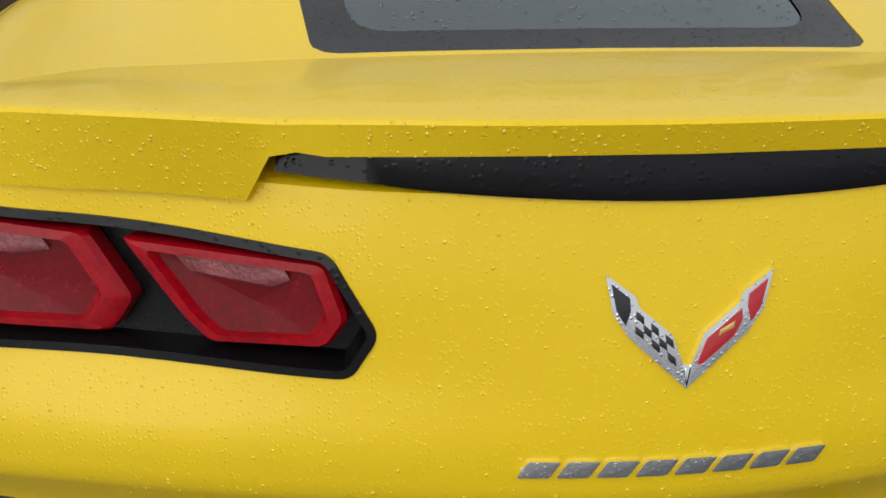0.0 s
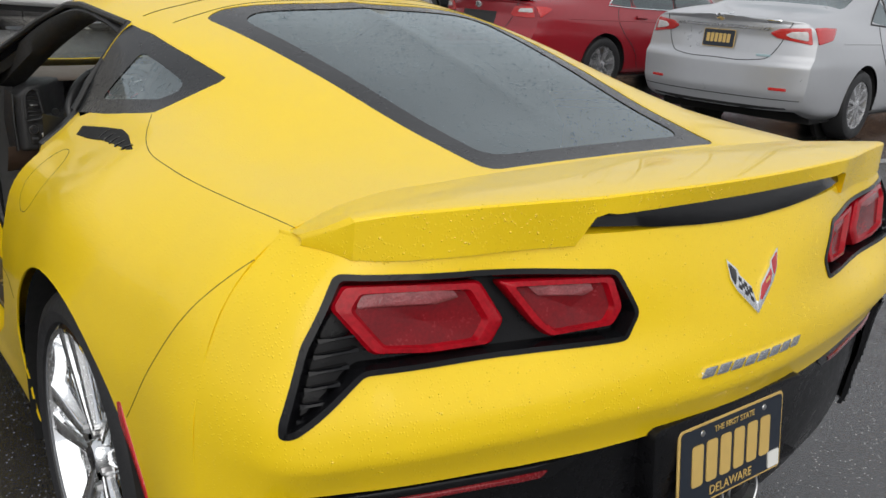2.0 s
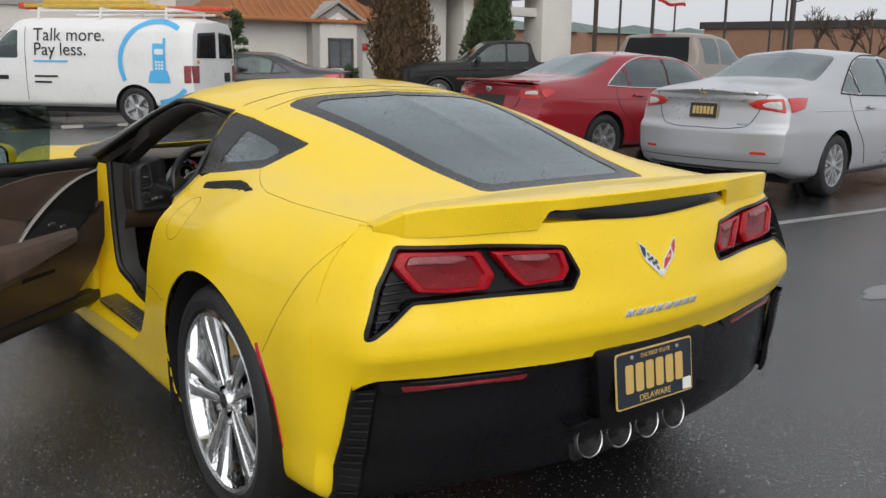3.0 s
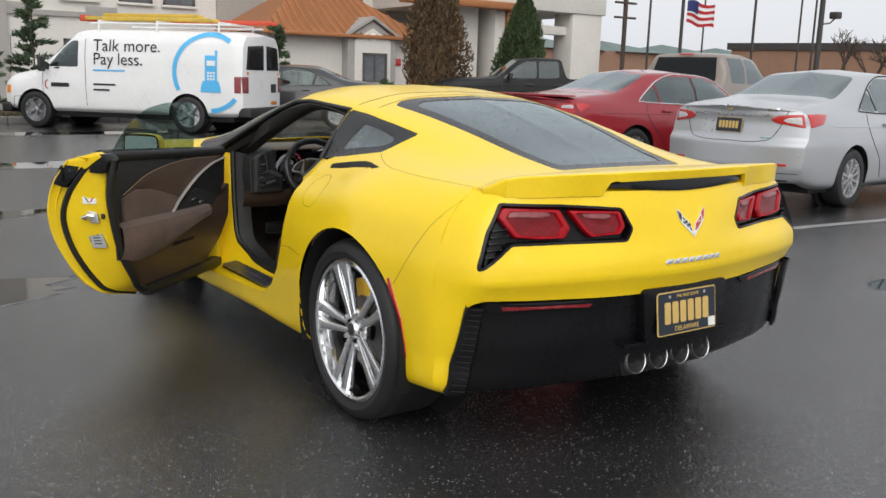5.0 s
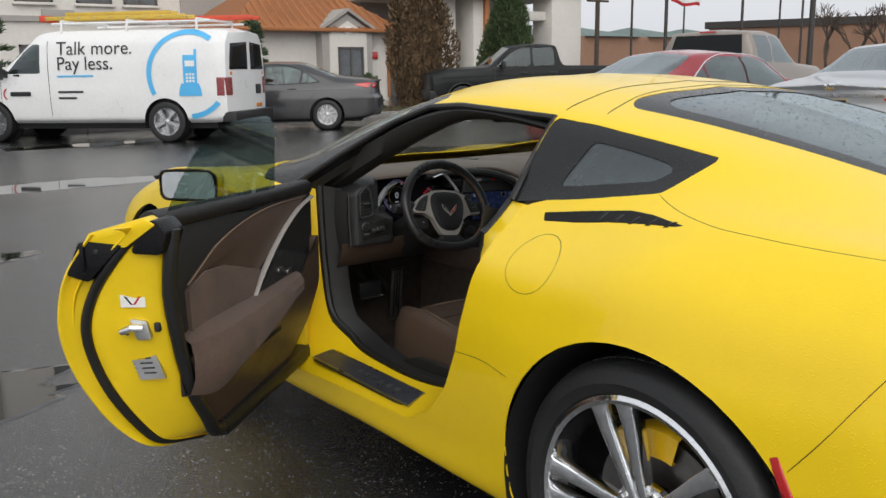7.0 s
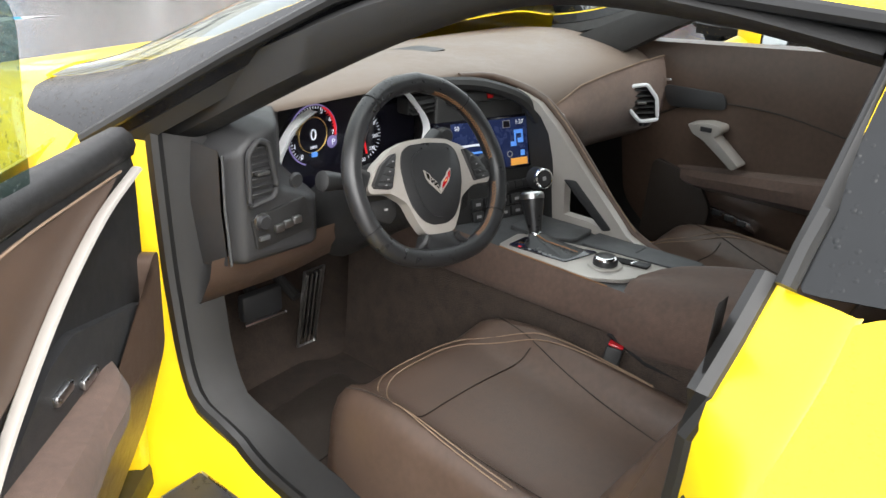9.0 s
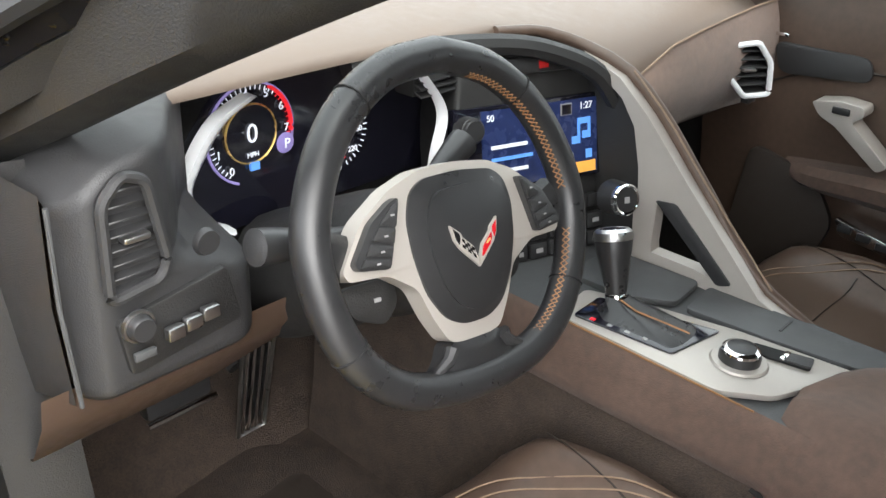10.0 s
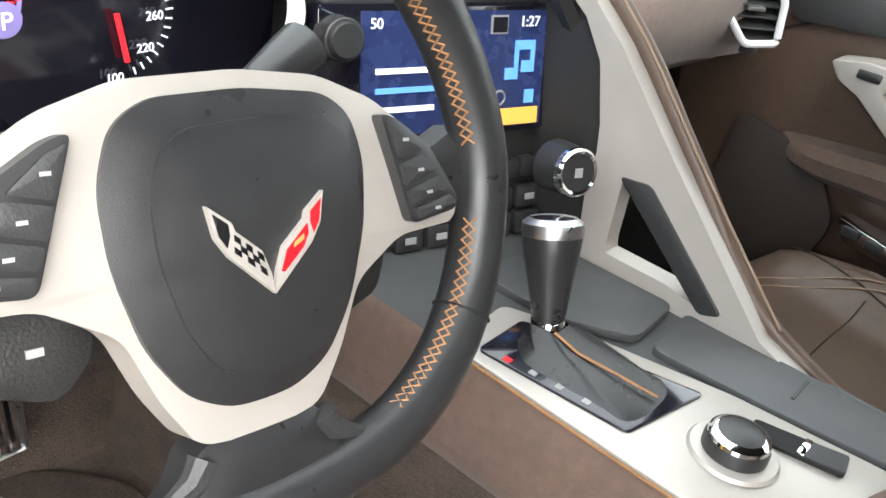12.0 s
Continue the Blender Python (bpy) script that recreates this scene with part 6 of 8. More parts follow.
steer = part("steering_wheel", tube(rim_pts, .0165, 14, closed=True, up=tuple(SW.to_3x3() @ Vector((0, 0, 1)))), M["black_leather"], car, "black leather steering wheel with silver spokes")


def loft_plate(outline, z_edge, z_mid, n=8, sink=.02):
    V = np.array(outline)
    c = V.mean(0)
    rows = [[(*(c + (v - c) * t), z_mid + (z_edge - z_mid) * t ** 3) for v in V] for t in np.linspace(0, 1, n)]
    rows.append([(*v, z_edge - sink) for v in V])
    bm = grid(rows, closed_v=True)
    bmesh.ops.remove_doubles(bm, verts=bm.verts, dist=1e-5)
    return bm


sym = lambda pts: pts + [(-x, y) for x, y in pts[::-1] if abs(x) > 1e-6]
FRAME = rounded(sym([(0, .072), (.045, .069), (.080, .057), (.117, .033), (.142, -.003), (.137, -.012), (.095, -.014), (.064, -.032), (.050, -.063), (.034, -.087), (0, -.092)]), .008)
part("spoke_frame", loft_plate(FRAME, .013, .0155), M["silver_trim"], steer, "satin silver spoke frame", m=SWH, smooth=50)
PAD = rounded(sym([(0, .0640), (.045, .0610), (.061, .051), (.069, .028), (.067, -.004), (.055, -.040), (.038, -.064), (.018, -.0735), (0, -.0745)]), .010)
pad = part("airbag_pad", loft_plate(PAD, .0165, .0250, 10), M["black_leather"], steer, "black airbag pad with badge", m=SWH, smooth=60)
part("pad_centre", loft_plate([(x * .80 + .004, -.006 + (y + .006) * .82) for x, y in PAD], .0235, .0275, 8, .010), M["black_leather"], pad, m=SWH, smooth=60)
for s in (-1, 1):
    B = rounded([(s * .078, .050), (s * .088, .047), (s * .112, .032), (s * .134, .002), (s * .131, -.004), (s * .097, -.008)], .005)
    bp_ = part("button_pad", loft_plate(B, .021, .0225, 4, .01), M["button"], steer, m=SWH)
    for k, (o4, mk) in enumerate((([(.081, .046), (.089, .043), (.105, .030), (.087, .026)], (.091, .036)), ([(.088, .024), (.106, .028), (.115, .018), (.092, .012)], (.101, .020)), ([(.093, .010), (.116, .016), (.124, .007), (.096, .002)], (.107, .008)), ([(.097, .000), (.125, .005), (.130, -.001), (.099, -.006)], (.113, -.001)))):
        part("wheel_button", loft_plate(rounded([(s * x, y) for x, y in o4], .002), .0235, .0250, 3, .004), M["grey_plastic"], bp_, m=SWH)
        part("button_mark", box(s * mk[0] - .002, mk[1] - .0008, .0246, s * mk[0] + .002, mk[1] + .0008, .0254), M["mark"], bp_, m=SWH)
    part("side_spoke", loft_plate([(s * .118, .022), (s * .160, .040), (s * .164, -.016), (s * .132, -.010)], .014, .022, 5, .02), M["black_leather"], steer, m=SW)
    part("shift_paddle", loft_plate(rounded([(s * .060, -.020), (s * .120, -.022), (s * .110, -.050), (s * .075, -.062), (s * .058, -.045)], .008), -.022, -.018, 4, .006), M["soft_black"], steer, m=SWH)
    part("paddle_mark", box(s * .085 - .0035, -.039, -.019, s * .085 + .0035, -.0355, -.0165), M["mark"], steer, m=SWH)
    part("spoke_chrome", tube([SW @ Vector(p) for p in ((s * .034, -.092, .026), (s * .040, -.102, .026), (s * .062, -.112, .026))], [.007, .006, .003], 8), M["grey_plastic"], steer)
    # cross stitching along the inside of the rim
    hp = dense(np.array([(s * x, y) for x, y in RIM_HALF]), .0062)
    threads = []
    for k in range(6, len(hp) - 8):
        if -.012 < hp[k][1] < .035 or hp[k][1] < -.112 or s < 0:
            continue
        inw = -hp[k] / np.linalg.norm(hp[k])
        p_, q_ = hp[k], hp[k + 1]
        threads.append(tube([SW @ Vector((*(p_ + inw * .0138), .0318)), SW @ Vector((*(q_ + inw * .0166), .0245))], .0007, 4))
        threads.append(tube([SW @ Vector((*(q_ + inw * .0138), .0318)), SW @ Vector((*(p_ + inw * .0166), .0245))], .0007, 4))
    if threads:
        tagged(part("stitching", join(*threads), M["thread"], steer), kind="stuff")
low = loft_plate(rounded(sym([(0, -.088), (.034, -.088), (.042, -.106), (.064, -.120), (0, -.134)]), .008), .024, .030, 6)
part("lower_spoke", low, M["black_leather"], steer, m=SW)
for k in (22, 66):
    for mir in (1, -1):
        pt = dense(np.array(RIM_HALF), .005)
        kk_ = min(len(pt) - 2, k)
        p0_, p1_ = pt[kk_], pt[kk_ + 1]
        nn = np.array([p1_[1] - p0_[1], p0_[0] - p1_[0]])
        nn = nn / np.linalg.norm(nn)
        part("rim_seam", tube([SW @ Vector((mir * (p0_[0] + .0170 * math.cos(w) * nn[0]), p0_[1] + .0170 * math.cos(w) * nn[1], .022 + .0170 * math.sin(w))) for w in np.linspace(0, 6.28, 16, endpoint=False)], .0009, 4, closed=True), M["void"], steer)


def on_pad(name, o, out, mat):
    sc = .42
    V = [(x * sc, (z - .058) * sc) for x, z in o]
    c = np.array(V).mean(0)
    h = lambda p: .0280 - 0.8 * (p[0] ** 2 + p[1] ** 2) + out * .5
    rows = [[(*(c + (np.array(v) - c) * t), h(c + (np.array(v) - c) * t)) for v in V] for t in (0, .5, 1)] + [[(*v, h(v) - .003) for v in V]]
    bm = grid(rows, closed_v=True)
    bmesh.ops.remove_doubles(bm, verts=bm.verts, dist=1e-6)
    part(name, bm, M["silver_trim"] if mat is M["chrome"] else mat, pad, m=SWH, smooth=30)


badge(on_pad)
part("column_shroud", tube([SW0 @ Vector((0, -.005, -.01)), SW0 @ Vector((0, -.01, -.10)), SW0 @ Vector((0, -.03, -.26))], [.060, .066, .075], 18), M["soft_black"], car, "black steering column shroud")
for s, tip, root in ((-1, (-.160, .046, -.058), (-.04, .020, -.070)), (1, (.135, .072, -.075), (.04, .03, -.075))):
    sk = part("column_stalk", tube([SW0 @ Vector(root), SW0 @ (Vector(root) * .5 + Vector(tip) * .5), SW0 @ (Vector(root) * .12 + Vector(tip) * .88), SW0 @ Vector(tip)], [.010, .012, .0165, .017], 14), M["button"], car, "black column stalk")
    part("stalk_end", lathe([(0, .003), (.0125, .002), (.016, 0)], 18, Matrix.Translation(SW0 @ Vector(tip)) @ (SW0 @ Vector(tip) - SW0 @ Vector(root)).to_track_quat("Z", "Y").to_matrix().to_4x4()), M["grey_plastic"], sk)
    for k in range(3):
        part("stalk_mark", box(-.003, -.0015, -.0005, .003, .0015, .0005), M["mark"], sk, m=SW0 @ Matrix.Translation(Vector(root).lerp(Vector(tip), .55 + .12 * k) + Vector((0, 0, .0125))))
# rear-view mirror
rv = part("rear_view_mirror", box(-.12, -.012, -.032, .12, .012, .032, .012, 3), M["soft_black"], car, "black rear-view mirror under the roof", m=pose(0.0, 2.16, 1.10, -8, 0, -20))
part("mirror_stem", tube([(0, 2.17, 1.12), (0, 2.20, 1.165)], .012, 8), M["soft_black"], rv)

for s in (-1, 1):
    part("footwell_side", prism([(2.32 if s > 0 else 2.42, .20), (2.90, .20), (2.90, .86 if s > 0 else .70), (2.34 if s > 0 else 2.44, .86 if s > 0 else .70)], "x", s * .715, s * .722), M["soft_black"], car)


# ---------------------------------------------------------------- rain drops on the paint and glass
M["drop_paint"] = material("water_on_paint", (0.90, 0.62, 0.012), 0.05, vary=0.04, coat=1.0, rvary=0.02)
M["drop_clear"] = glass_material("clear_water", (0.80, 0.84, 0.86), 0.02)


def beads(name, n, place, r0, r1, mat, seed, parent):
    """Many small domes of water; place(rng) gives a point and the way out of the surface."""
    rng = random.Random(seed)
    vs, fs = [], []
    for _ in range(n):
        got = place(rng)
        if got is None:
            continue
        p, w = got
        w = Vector(w).normalized()
        s = w.orthogonal().normalized()
        u = w.cross(s)
        r = r0 + (r1 - r0) * rng.random() ** 3
        st = rng.uniform(.85, 1.2)
        b = len(vs)
        for k in range(7):
            q = 2 * math.pi * k / 7
            vs.append(p + r * (s * math.cos(q) * st + u * math.sin(q)))
        for k in range(7):
            q = 2 * math.pi * k / 7
            vs.append(p + .72 * r * (s * math.cos(q) * st + u * math.sin(q)) + w * r * .38)
        vs.append(p + w * r * .52)
        for k in range(7):
            k2 = (k + 1) % 7
            fs += [(b + k, b + k2, b + 7 + k2, b + 7 + k), (b + 7 + k, b + 7 + k2, b + 14)]
    ob = part(name, bm_raw(vs, fs), mat, parent, "rain drops", smooth=70)
    return tagged(ob, "rain drops", kind="stuff")


def near_face(tree, start, way):
    hit = tree.ray_cast(Vector(start), Vector(way))
    if hit[0] and hit[0].z < .60:
        return None
    return (hit[0], hit[1] if hit[1].dot(Vector(way)) < 0 else -hit[1]) if hit[0] else None


_s = grid(half)
SPOILER_TREE = BVHTree.FromBMesh(_s)
_s.free()
_w = rear_glass.bm(mirror=True, shift=0.003)
WINDOW_TREE = BVHTree.FromBMesh(_w)
_w.free()
_q = quarter.bm(shift=0.003)
QUARTER_TREE = BVHTree.FromBMesh(_q)
_q.free()
beads("rain_water", 1700, lambda r: near_face(SPOILER_TREE, (r.uniform(-.72, .72), -1, r.uniform(.915, .992)), (0, 1, 0)), .0005, .0020, M["drop_paint"], 1, car)
def tail_spot(rng):
    """A place on the painted tail, clear of the lamps."""
    x, z = rng.uniform(-.80, .80), rng.uniform(.63, .93)
    if near_outline([(abs(x), z)], LAMP)[0][0] < .012:
        return None
    return near_face(TAIL_TREE, (x, -1, z), (0, 1, 0))


beads("rain_water", 2400, tail_spot, .0006, .0020, M["drop_paint"], 2, car)
beads("rain_water", 2600, lambda r: near_face(SKIN_TREE, (r.uniform(-.72, .72), r.uniform(.12, .325), 2), (0, 0, -1)), .0006, .0016, M["drop_paint"], 3, car)
beads("rain_water", 2600, lambda r: near_face(WINDOW_TREE, (r.uniform(-.42, .42), r.uniform(.34, 1.37), 3), (0, 0, -1)), .0010, .0040, M["drop_clear"], 4, rg)
def door_glass_spot(rng):
    """A place on the upper part of the open door's glass."""
    y = rng.uniform(1.45, 2.17)
    start = SWING @ Vector((-1.2, y, 1.13 - .27 * rng.random() ** 1.8))
    return near_face(DOOR_GLASS_TREE, start, SWING.to_3x3() @ Vector((1, 0, 0)))


beads("rain_water", 900, door_glass_spot, .0008, .0030, M["drop_clear"], 6, dg)
beads("rain_water", 1500, lambda r: near_face(QUARTER_TREE, (-2, r.uniform(.93, 1.43), r.uniform(.93, 1.15)), (1, 0, 0)), .0010, .0036, M["drop_clear"], 5, car)


# ---------------------------------------------------------------- ground
def asphalt_material():
    """Dark wet asphalt: fine stones, glints painted as pale dots, damp patches and shallow puddles that mirror the sky.
    """
    m = bpy.data.materials.new("wet_asphalt")
    m.use_nodes = True
    n, l = m.node_tree.nodes, m.node_tree.links
    b = n["Principled BSDF"]
    tc = n.new("ShaderNodeTexCoord")

    def noise_at(scale, detail=3, dist=0.0):
        t = n.new("ShaderNodeTexNoise")
        t.inputs["Scale"].default_value, t.inputs["Detail"].default_value, t.inputs["Distortion"].default_value = scale, detail, dist
        l.new(tc.outputs["Object"], t.inputs["Vector"])
        return t.outputs["Fac"]

    def ranged(v, a, c, lo, hi):
        r = n.new("ShaderNodeMapRange")
        for k, x in zip(("From Min", "From Max", "To Min", "To Max"), (a, c, lo, hi)):
            r.inputs[k].default_value = x
        l.new(v, r.inputs["Value"])
        return r.outputs[0]

    def mixed(f, a, c):
        x = n.new("ShaderNodeMix")
        x.data_type = "RGBA"
        l.new(f, x.inputs["Factor"])
        for k, v in ((6, a), (7, c)):
            if isinstance(v, tuple):
                x.inputs[k].default_value = (*v, 1)
            else:
                l.new(v, x.inputs[k])
        return x.outputs[2]

    stones = n.new("ShaderNodeTexVoronoi")
    stones.inputs["Scale"].default_value = 95
    l.new(tc.outputs["Object"], stones.inputs["Vector"])
    pud = ranged(noise_at(0.42, 4, 0.6), 0.66, 0.69, 0, 1)
    col = mixed(ranged(noise_at(0.9, 5), 0.35, 0.65, 0, 1), (0.017, 0.017, 0.018), (0.036, 0.036, 0.038))
    # pale dots: wet glints off the stones, put into the base colour
    glints = n.new("ShaderNodeTexVoronoi")
    glints.inputs["Scale"].default_value = 120
    l.new(tc.outputs["Object"], glints.inputs["Vector"])
    pick = n.new("ShaderNodeSeparateColor")
    l.new(glints.outputs["Color"], pick.inputs[0])
    both = n.new("ShaderNodeMath")
    both.operation = "MULTIPLY"
    l.new(ranged(pick.outputs[0], 0.86, 0.90, 0, 1), both.inputs[0])
    l.new(ranged(glints.outputs["Distance"], 0.34, 0.22, 0, 1), both.inputs[1])
    col = mixed(ranged(noise_at(230, 3), 0.52, 0.72, 0, 0.6), col, (0.055, 0.054, 0.053))
    col = mixed(both.outputs[0], col, (0.42, 0.41, 0.39))
    col = mixed(pud, col, (0.016, 0.015, 0.014))
    l.new(col, b.inputs["Base Color"])
    b.inputs["Specular IOR Level"].default_value = 0.8
    b.inputs["Coat Weight"].default_value, b.inputs["Coat Roughness"].default_value, b.inputs["Coat IOR"].default_value = 0.5, 0.17, 1.38
    rough = n.new("ShaderNodeMix")
    l.new(pud, rough.inputs["Factor"])
    l.new(ranged(noise_at(2.2, 5), 0.3, 0.7, 0.06, 0.19), rough.inputs[2])
    rough.inputs[3].default_value = 0.03
    l.new(rough.outputs[0], b.inputs["Roughness"])
    dry = n.new("ShaderNodeMath")
    dry.operation, dry.inputs[0].default_value = "SUBTRACT", 1.0
    l.new(pud, dry.inputs[1])
    bp = n.new("ShaderNodeBump")
    bp.inputs["Distance"].default_value = 0.006
    l.new(ranged(dry.outputs[0], 0, 1, 0.01, 0.30), bp.inputs["Strength"])
    grit = n.new("ShaderNodeMath")
    grit.operation = "ADD"
    l.new(stones.outputs["Distance"], grit.inputs[0])
    l.new(ranged(noise_at(420, 2), 0.35, 0.65, 0, 0.30), grit.inputs[1])
    l.new(grit.outputs[0], bp.inputs["Height"])
    l.new(bp.outputs[0], b.inputs["Normal"])
    l.new(bp.outputs[0], b.inputs["Coat Normal"])
    return m


M["asphalt"] = asphalt_material()
solo("ground", grid([[(x, y, 0) for x in (-600, -60, -20, 0, 20, 60, 600)] for y in (-600, -60, 0, 24, 60, 900)]), M["asphalt"], "dark wet asphalt car park with puddles", "ground", kind="structure", smooth=0)


# ---------------------------------------------------------------- parked vehicles
M["silver"] = material("silver_paint", (0.47, 0.48, 0.50), 0.30, 0.45, vary=0.02, scale=2, coat=0.5, rvary=0.03)
M["red_paint"] = material("red_paint", (0.27, 0.010, 0.018), 0.22, 0.0, rvary=0.03, vary=0.04, scale=2, coat=0.6)
M["grey_paint"] = material("dark_grey_paint", (0.034, 0.035, 0.038), 0.3, 0.0, rvary=0.03, vary=0.04, scale=2, coat=0.6)
M["black_paint"] = material("black_paint", (0.009, 0.010, 0.011), 0.4, vary=0.05, scale=2, coat=0.1, spec=0.2)
M["taupe"] = material("taupe_paint", (0.25, 0.215, 0.185), 0.35, 0.0, rvary=0.03, vary=0.04, scale=2, coat=0.4)
M["teal"] = material("pale_teal_paint", (0.30, 0.42, 0.45), 0.3, 0.0, rvary=0.03, vary=0.03, scale=2, coat=0.5)
M["pane_dark"] = material("dark_privacy_glass", (0.010, 0.012, 0.013), 0.10, vary=0.1, spec=0.18)
M["car_trim"] = material("dark_car_trim", (0.02, 0.02, 0.021), 0.5, vary=0.1)
M["amber"] = material("amber_lens", (0.75, 0.24, 0.02), 0.2, vary=0.1, coat=0.8)
M["clear_lens"] = material("clear_lens", (0.62, 0.60, 0.60), 0.15, vary=0.25, scale=30, coat=1.0)
M["blue_ink"] = material("blue_vinyl", (0.09, 0.45, 0.80), 0.4, vary=0.03)
M["black_ink"] = material("black_vinyl", (0.02, 0.02, 0.022), 0.4, vary=0.03)
M["red_ink"] = material("red_vinyl", (0.55, 0.02, 0.03), 0.4, vary=0.03)
M["alloy"] = material("alloy_wheel", (0.50, 0.50, 0.51), 0.28, 0.8, vary=0.05)

LOW = [(.84, .13), (.96, .16), (.99, .29), (1.0, .45), (.965, .585)]
SALOON = [
    (0.000, [(.80, .20), (.88, .22), (.91, .33), (.92, .48), (.91, .60), (.87, .665), (.76, .703), (.48, .714), (0, .717)]),
    (0.022, [(.83, .16), (.935, .19), (.955, .32), (.96, .47), (.94, .60), (.89, .675), (.77, .717), (.50, .730), (0, .735)]),
    (0.080, [(.83, .14), (.95, .17), (.97, .30), (.985, .46), (.955, .60), (.89, .685), (.75, .738), (.52, .750), (0, .755)]),
    (0.165, LOW + [(.885, .675), (.755, .755), (.56, .772), (0, .778)]),
    (0.330, LOW + [(.89, .66), (.775, .83), (.62, .955), (0, .988)]),
    (0.480, LOW + [(.89, .65), (.785, .835), (.63, .968), (0, 1.0)]),
    (0.610, LOW + [(.89, .64), (.80, .80), (.65, .925), (0, .965)]),
    (0.770, LOW + [(.89, .615), (.82, .655), (.65, .675), (0, .685)]),
    (0.920, [(.82, .13), (.93, .16), (.96, .29), (.965, .42), (.92, .52), (.86, .555), (.76, .59), (.58, .605), (0, .615)]),
    (0.980, [(.74, .14), (.82, .17), (.84, .27), (.84, .37), (.80, .45), (.75, .485), (.66, .51), (.5, .525), (0, .535)]),
    (1.000, [(.58, .17), (.64, .2), (.66, .27), (.66, .34), (.64, .40), (.6, .43), (.52, .45), (.4, .46), (0, .465)]),
]
PLOW = [(.84, .20), (.96, .23), (.99, .33), (1.0, .45), (.985, .55)]
PICKUP = [
    (0.000, PLOW + [(.975, .62), (.95, .66), (.60, .66), (0, .66)]),
    (0.300, PLOW + [(.975, .625), (.95, .665), (.60, .665), (0, .665)]),
    (0.340, PLOW + [(.97, .635), (.93, .68), (.60, .69), (0, .69)]),
    (0.365, PLOW + [(.965, .635), (.90, .82), (.76, .965), (0, .985)]),
    (0.500, PLOW + [(.965, .635), (.90, .83), (.76, .975), (0, 1.0)]),
    (0.610, PLOW + [(.965, .63), (.90, .80), (.77, .93), (0, .965)]),
    (0.720, PLOW + [(.965, .625), (.93, .655), (.75, .675), (0, .685)]),
    (0.940, PLOW + [(.95, .59), (.90, .625), (.72, .64), (0, .65)]),
    (1.000, [(.80, .2), (.90, .23), (.93, .33), (.93, .42), (.90, .50), (.88, .54), (.82, .57), (.66, .585), (0, .595)]),
]
VLOW = [(.86, .17), (.97, .20), (.99, .30), (1.0, .42), (.995, .52)]
VAN = [
    (0.000, [(.84, .20), (.93, .22), (.95, .31), (.955, .42), (.95, .54), (.93, .72), (.88, .86), (.72, .945), (0, .965)]),
    (0.030, VLOW + [(.985, .70), (.93, .86), (.80, .965), (0, .99)]),
    (0.300, VLOW + [(.985, .70), (.935, .87), (.81, .975), (0, 1.0)]),
    (0.620, VLOW + [(.985, .70), (.935, .87), (.81, .975), (0, 1.0)]),
    (0.680, VLOW + [(.985, .68), (.93, .85), (.80, .955), (0, .985)]),
    (0.800, VLOW + [(.975, .61), (.92, .66), (.80, .70), (0, .725)]),
    (0.850, [(.86, .17), (.97, .20), (.985, .30), (.985, .42), (.965, .50), (.92, .545), (.82, .575), (.66, .59), (0, .60)]),
    (0.970, [(.84, .18), (.92, .21), (.94, .30), (.94, .38), (.92, .45), (.88, .49), (.80, .52), (.64, .535), (0, .545)]),
    (1.000, [(.76, .2), (.84, .22), (.86, .29), (.86, .36), (.84, .41), (.80, .45), (.72, .47), (.6, .48), (0, .49)]),
]


BOOT_LINE = [(.13, .08), (.20, .01), (.30, -.045), (.46, -.045), (.50, .005), (.60, .03), (.685, .015), (.715, -.035), (.76, -.01), (.80, 0)]


def softened(P, step, passes):
    """Rows filled in on straight lines and then rounded off, so that creases become fillets."""
    P = np.asarray(P, float)
    seg = np.linalg.norm(np.diff(P, axis=0), axis=-1).mean(1)
    out = []
    for a, b, d in zip(P[:-1], P[1:], seg):
        n = max(1, int(round(d / step)))
        out += [a + (b - a) * k / n for k in range(n)]
    Q = np.array(out + [P[-1]])
    for _ in range(passes):
        Q[1:-1] = .25 * Q[:-2] + .5 * Q[1:-1] + .25 * Q[2:]
    return Q


def plain_wheel(parent, m, R, rim_r, w, spokes, mat, solid=False):
    """A road wheel facing +z of m: tyre, dished rim, spokes and cap."""
    wh = part("wheel", lathe([(rim_r + .01, -.005), (rim_r, .006), (rim_r - .012, .004), (rim_r - .02, -.03), (rim_r - .03, -.10), (0, -.105)], 28, m), M["alloy"] if not solid else mat, parent)
    part("tyre", lathe([(rim_r, -.02), (rim_r + .006, .012), (rim_r + (R - rim_r) * .5, .022), (R - .02, .008), (R, -.03), (R, -w + .03), (R - .03, -w), (rim_r, -w + .02)], 36, m), M["rubber"], wh)
    for k in range(spokes):
        q = 2 * math.pi * k / spokes
        wd = 1.7 * rim_r / spokes
        bm = grid([[(r, -a, -.03), (r, a, -.03), (r, a * .7, z), (r, -a * .7, z)] for r, a, z in ((.04, .022, .0), (rim_r * .55, wd * .45, .004), (rim_r - .01, wd * .72, .0))], closed_v=True)
        part("spoke", bm, mat, wh, m=m @ Matrix.Rotation(q, 4, "Z"))
    part("wheel_cap", lathe([(0, .010), (.03, .009), (.05, .0), (.055, -.02)], 20, m), mat, wh)
    return wh


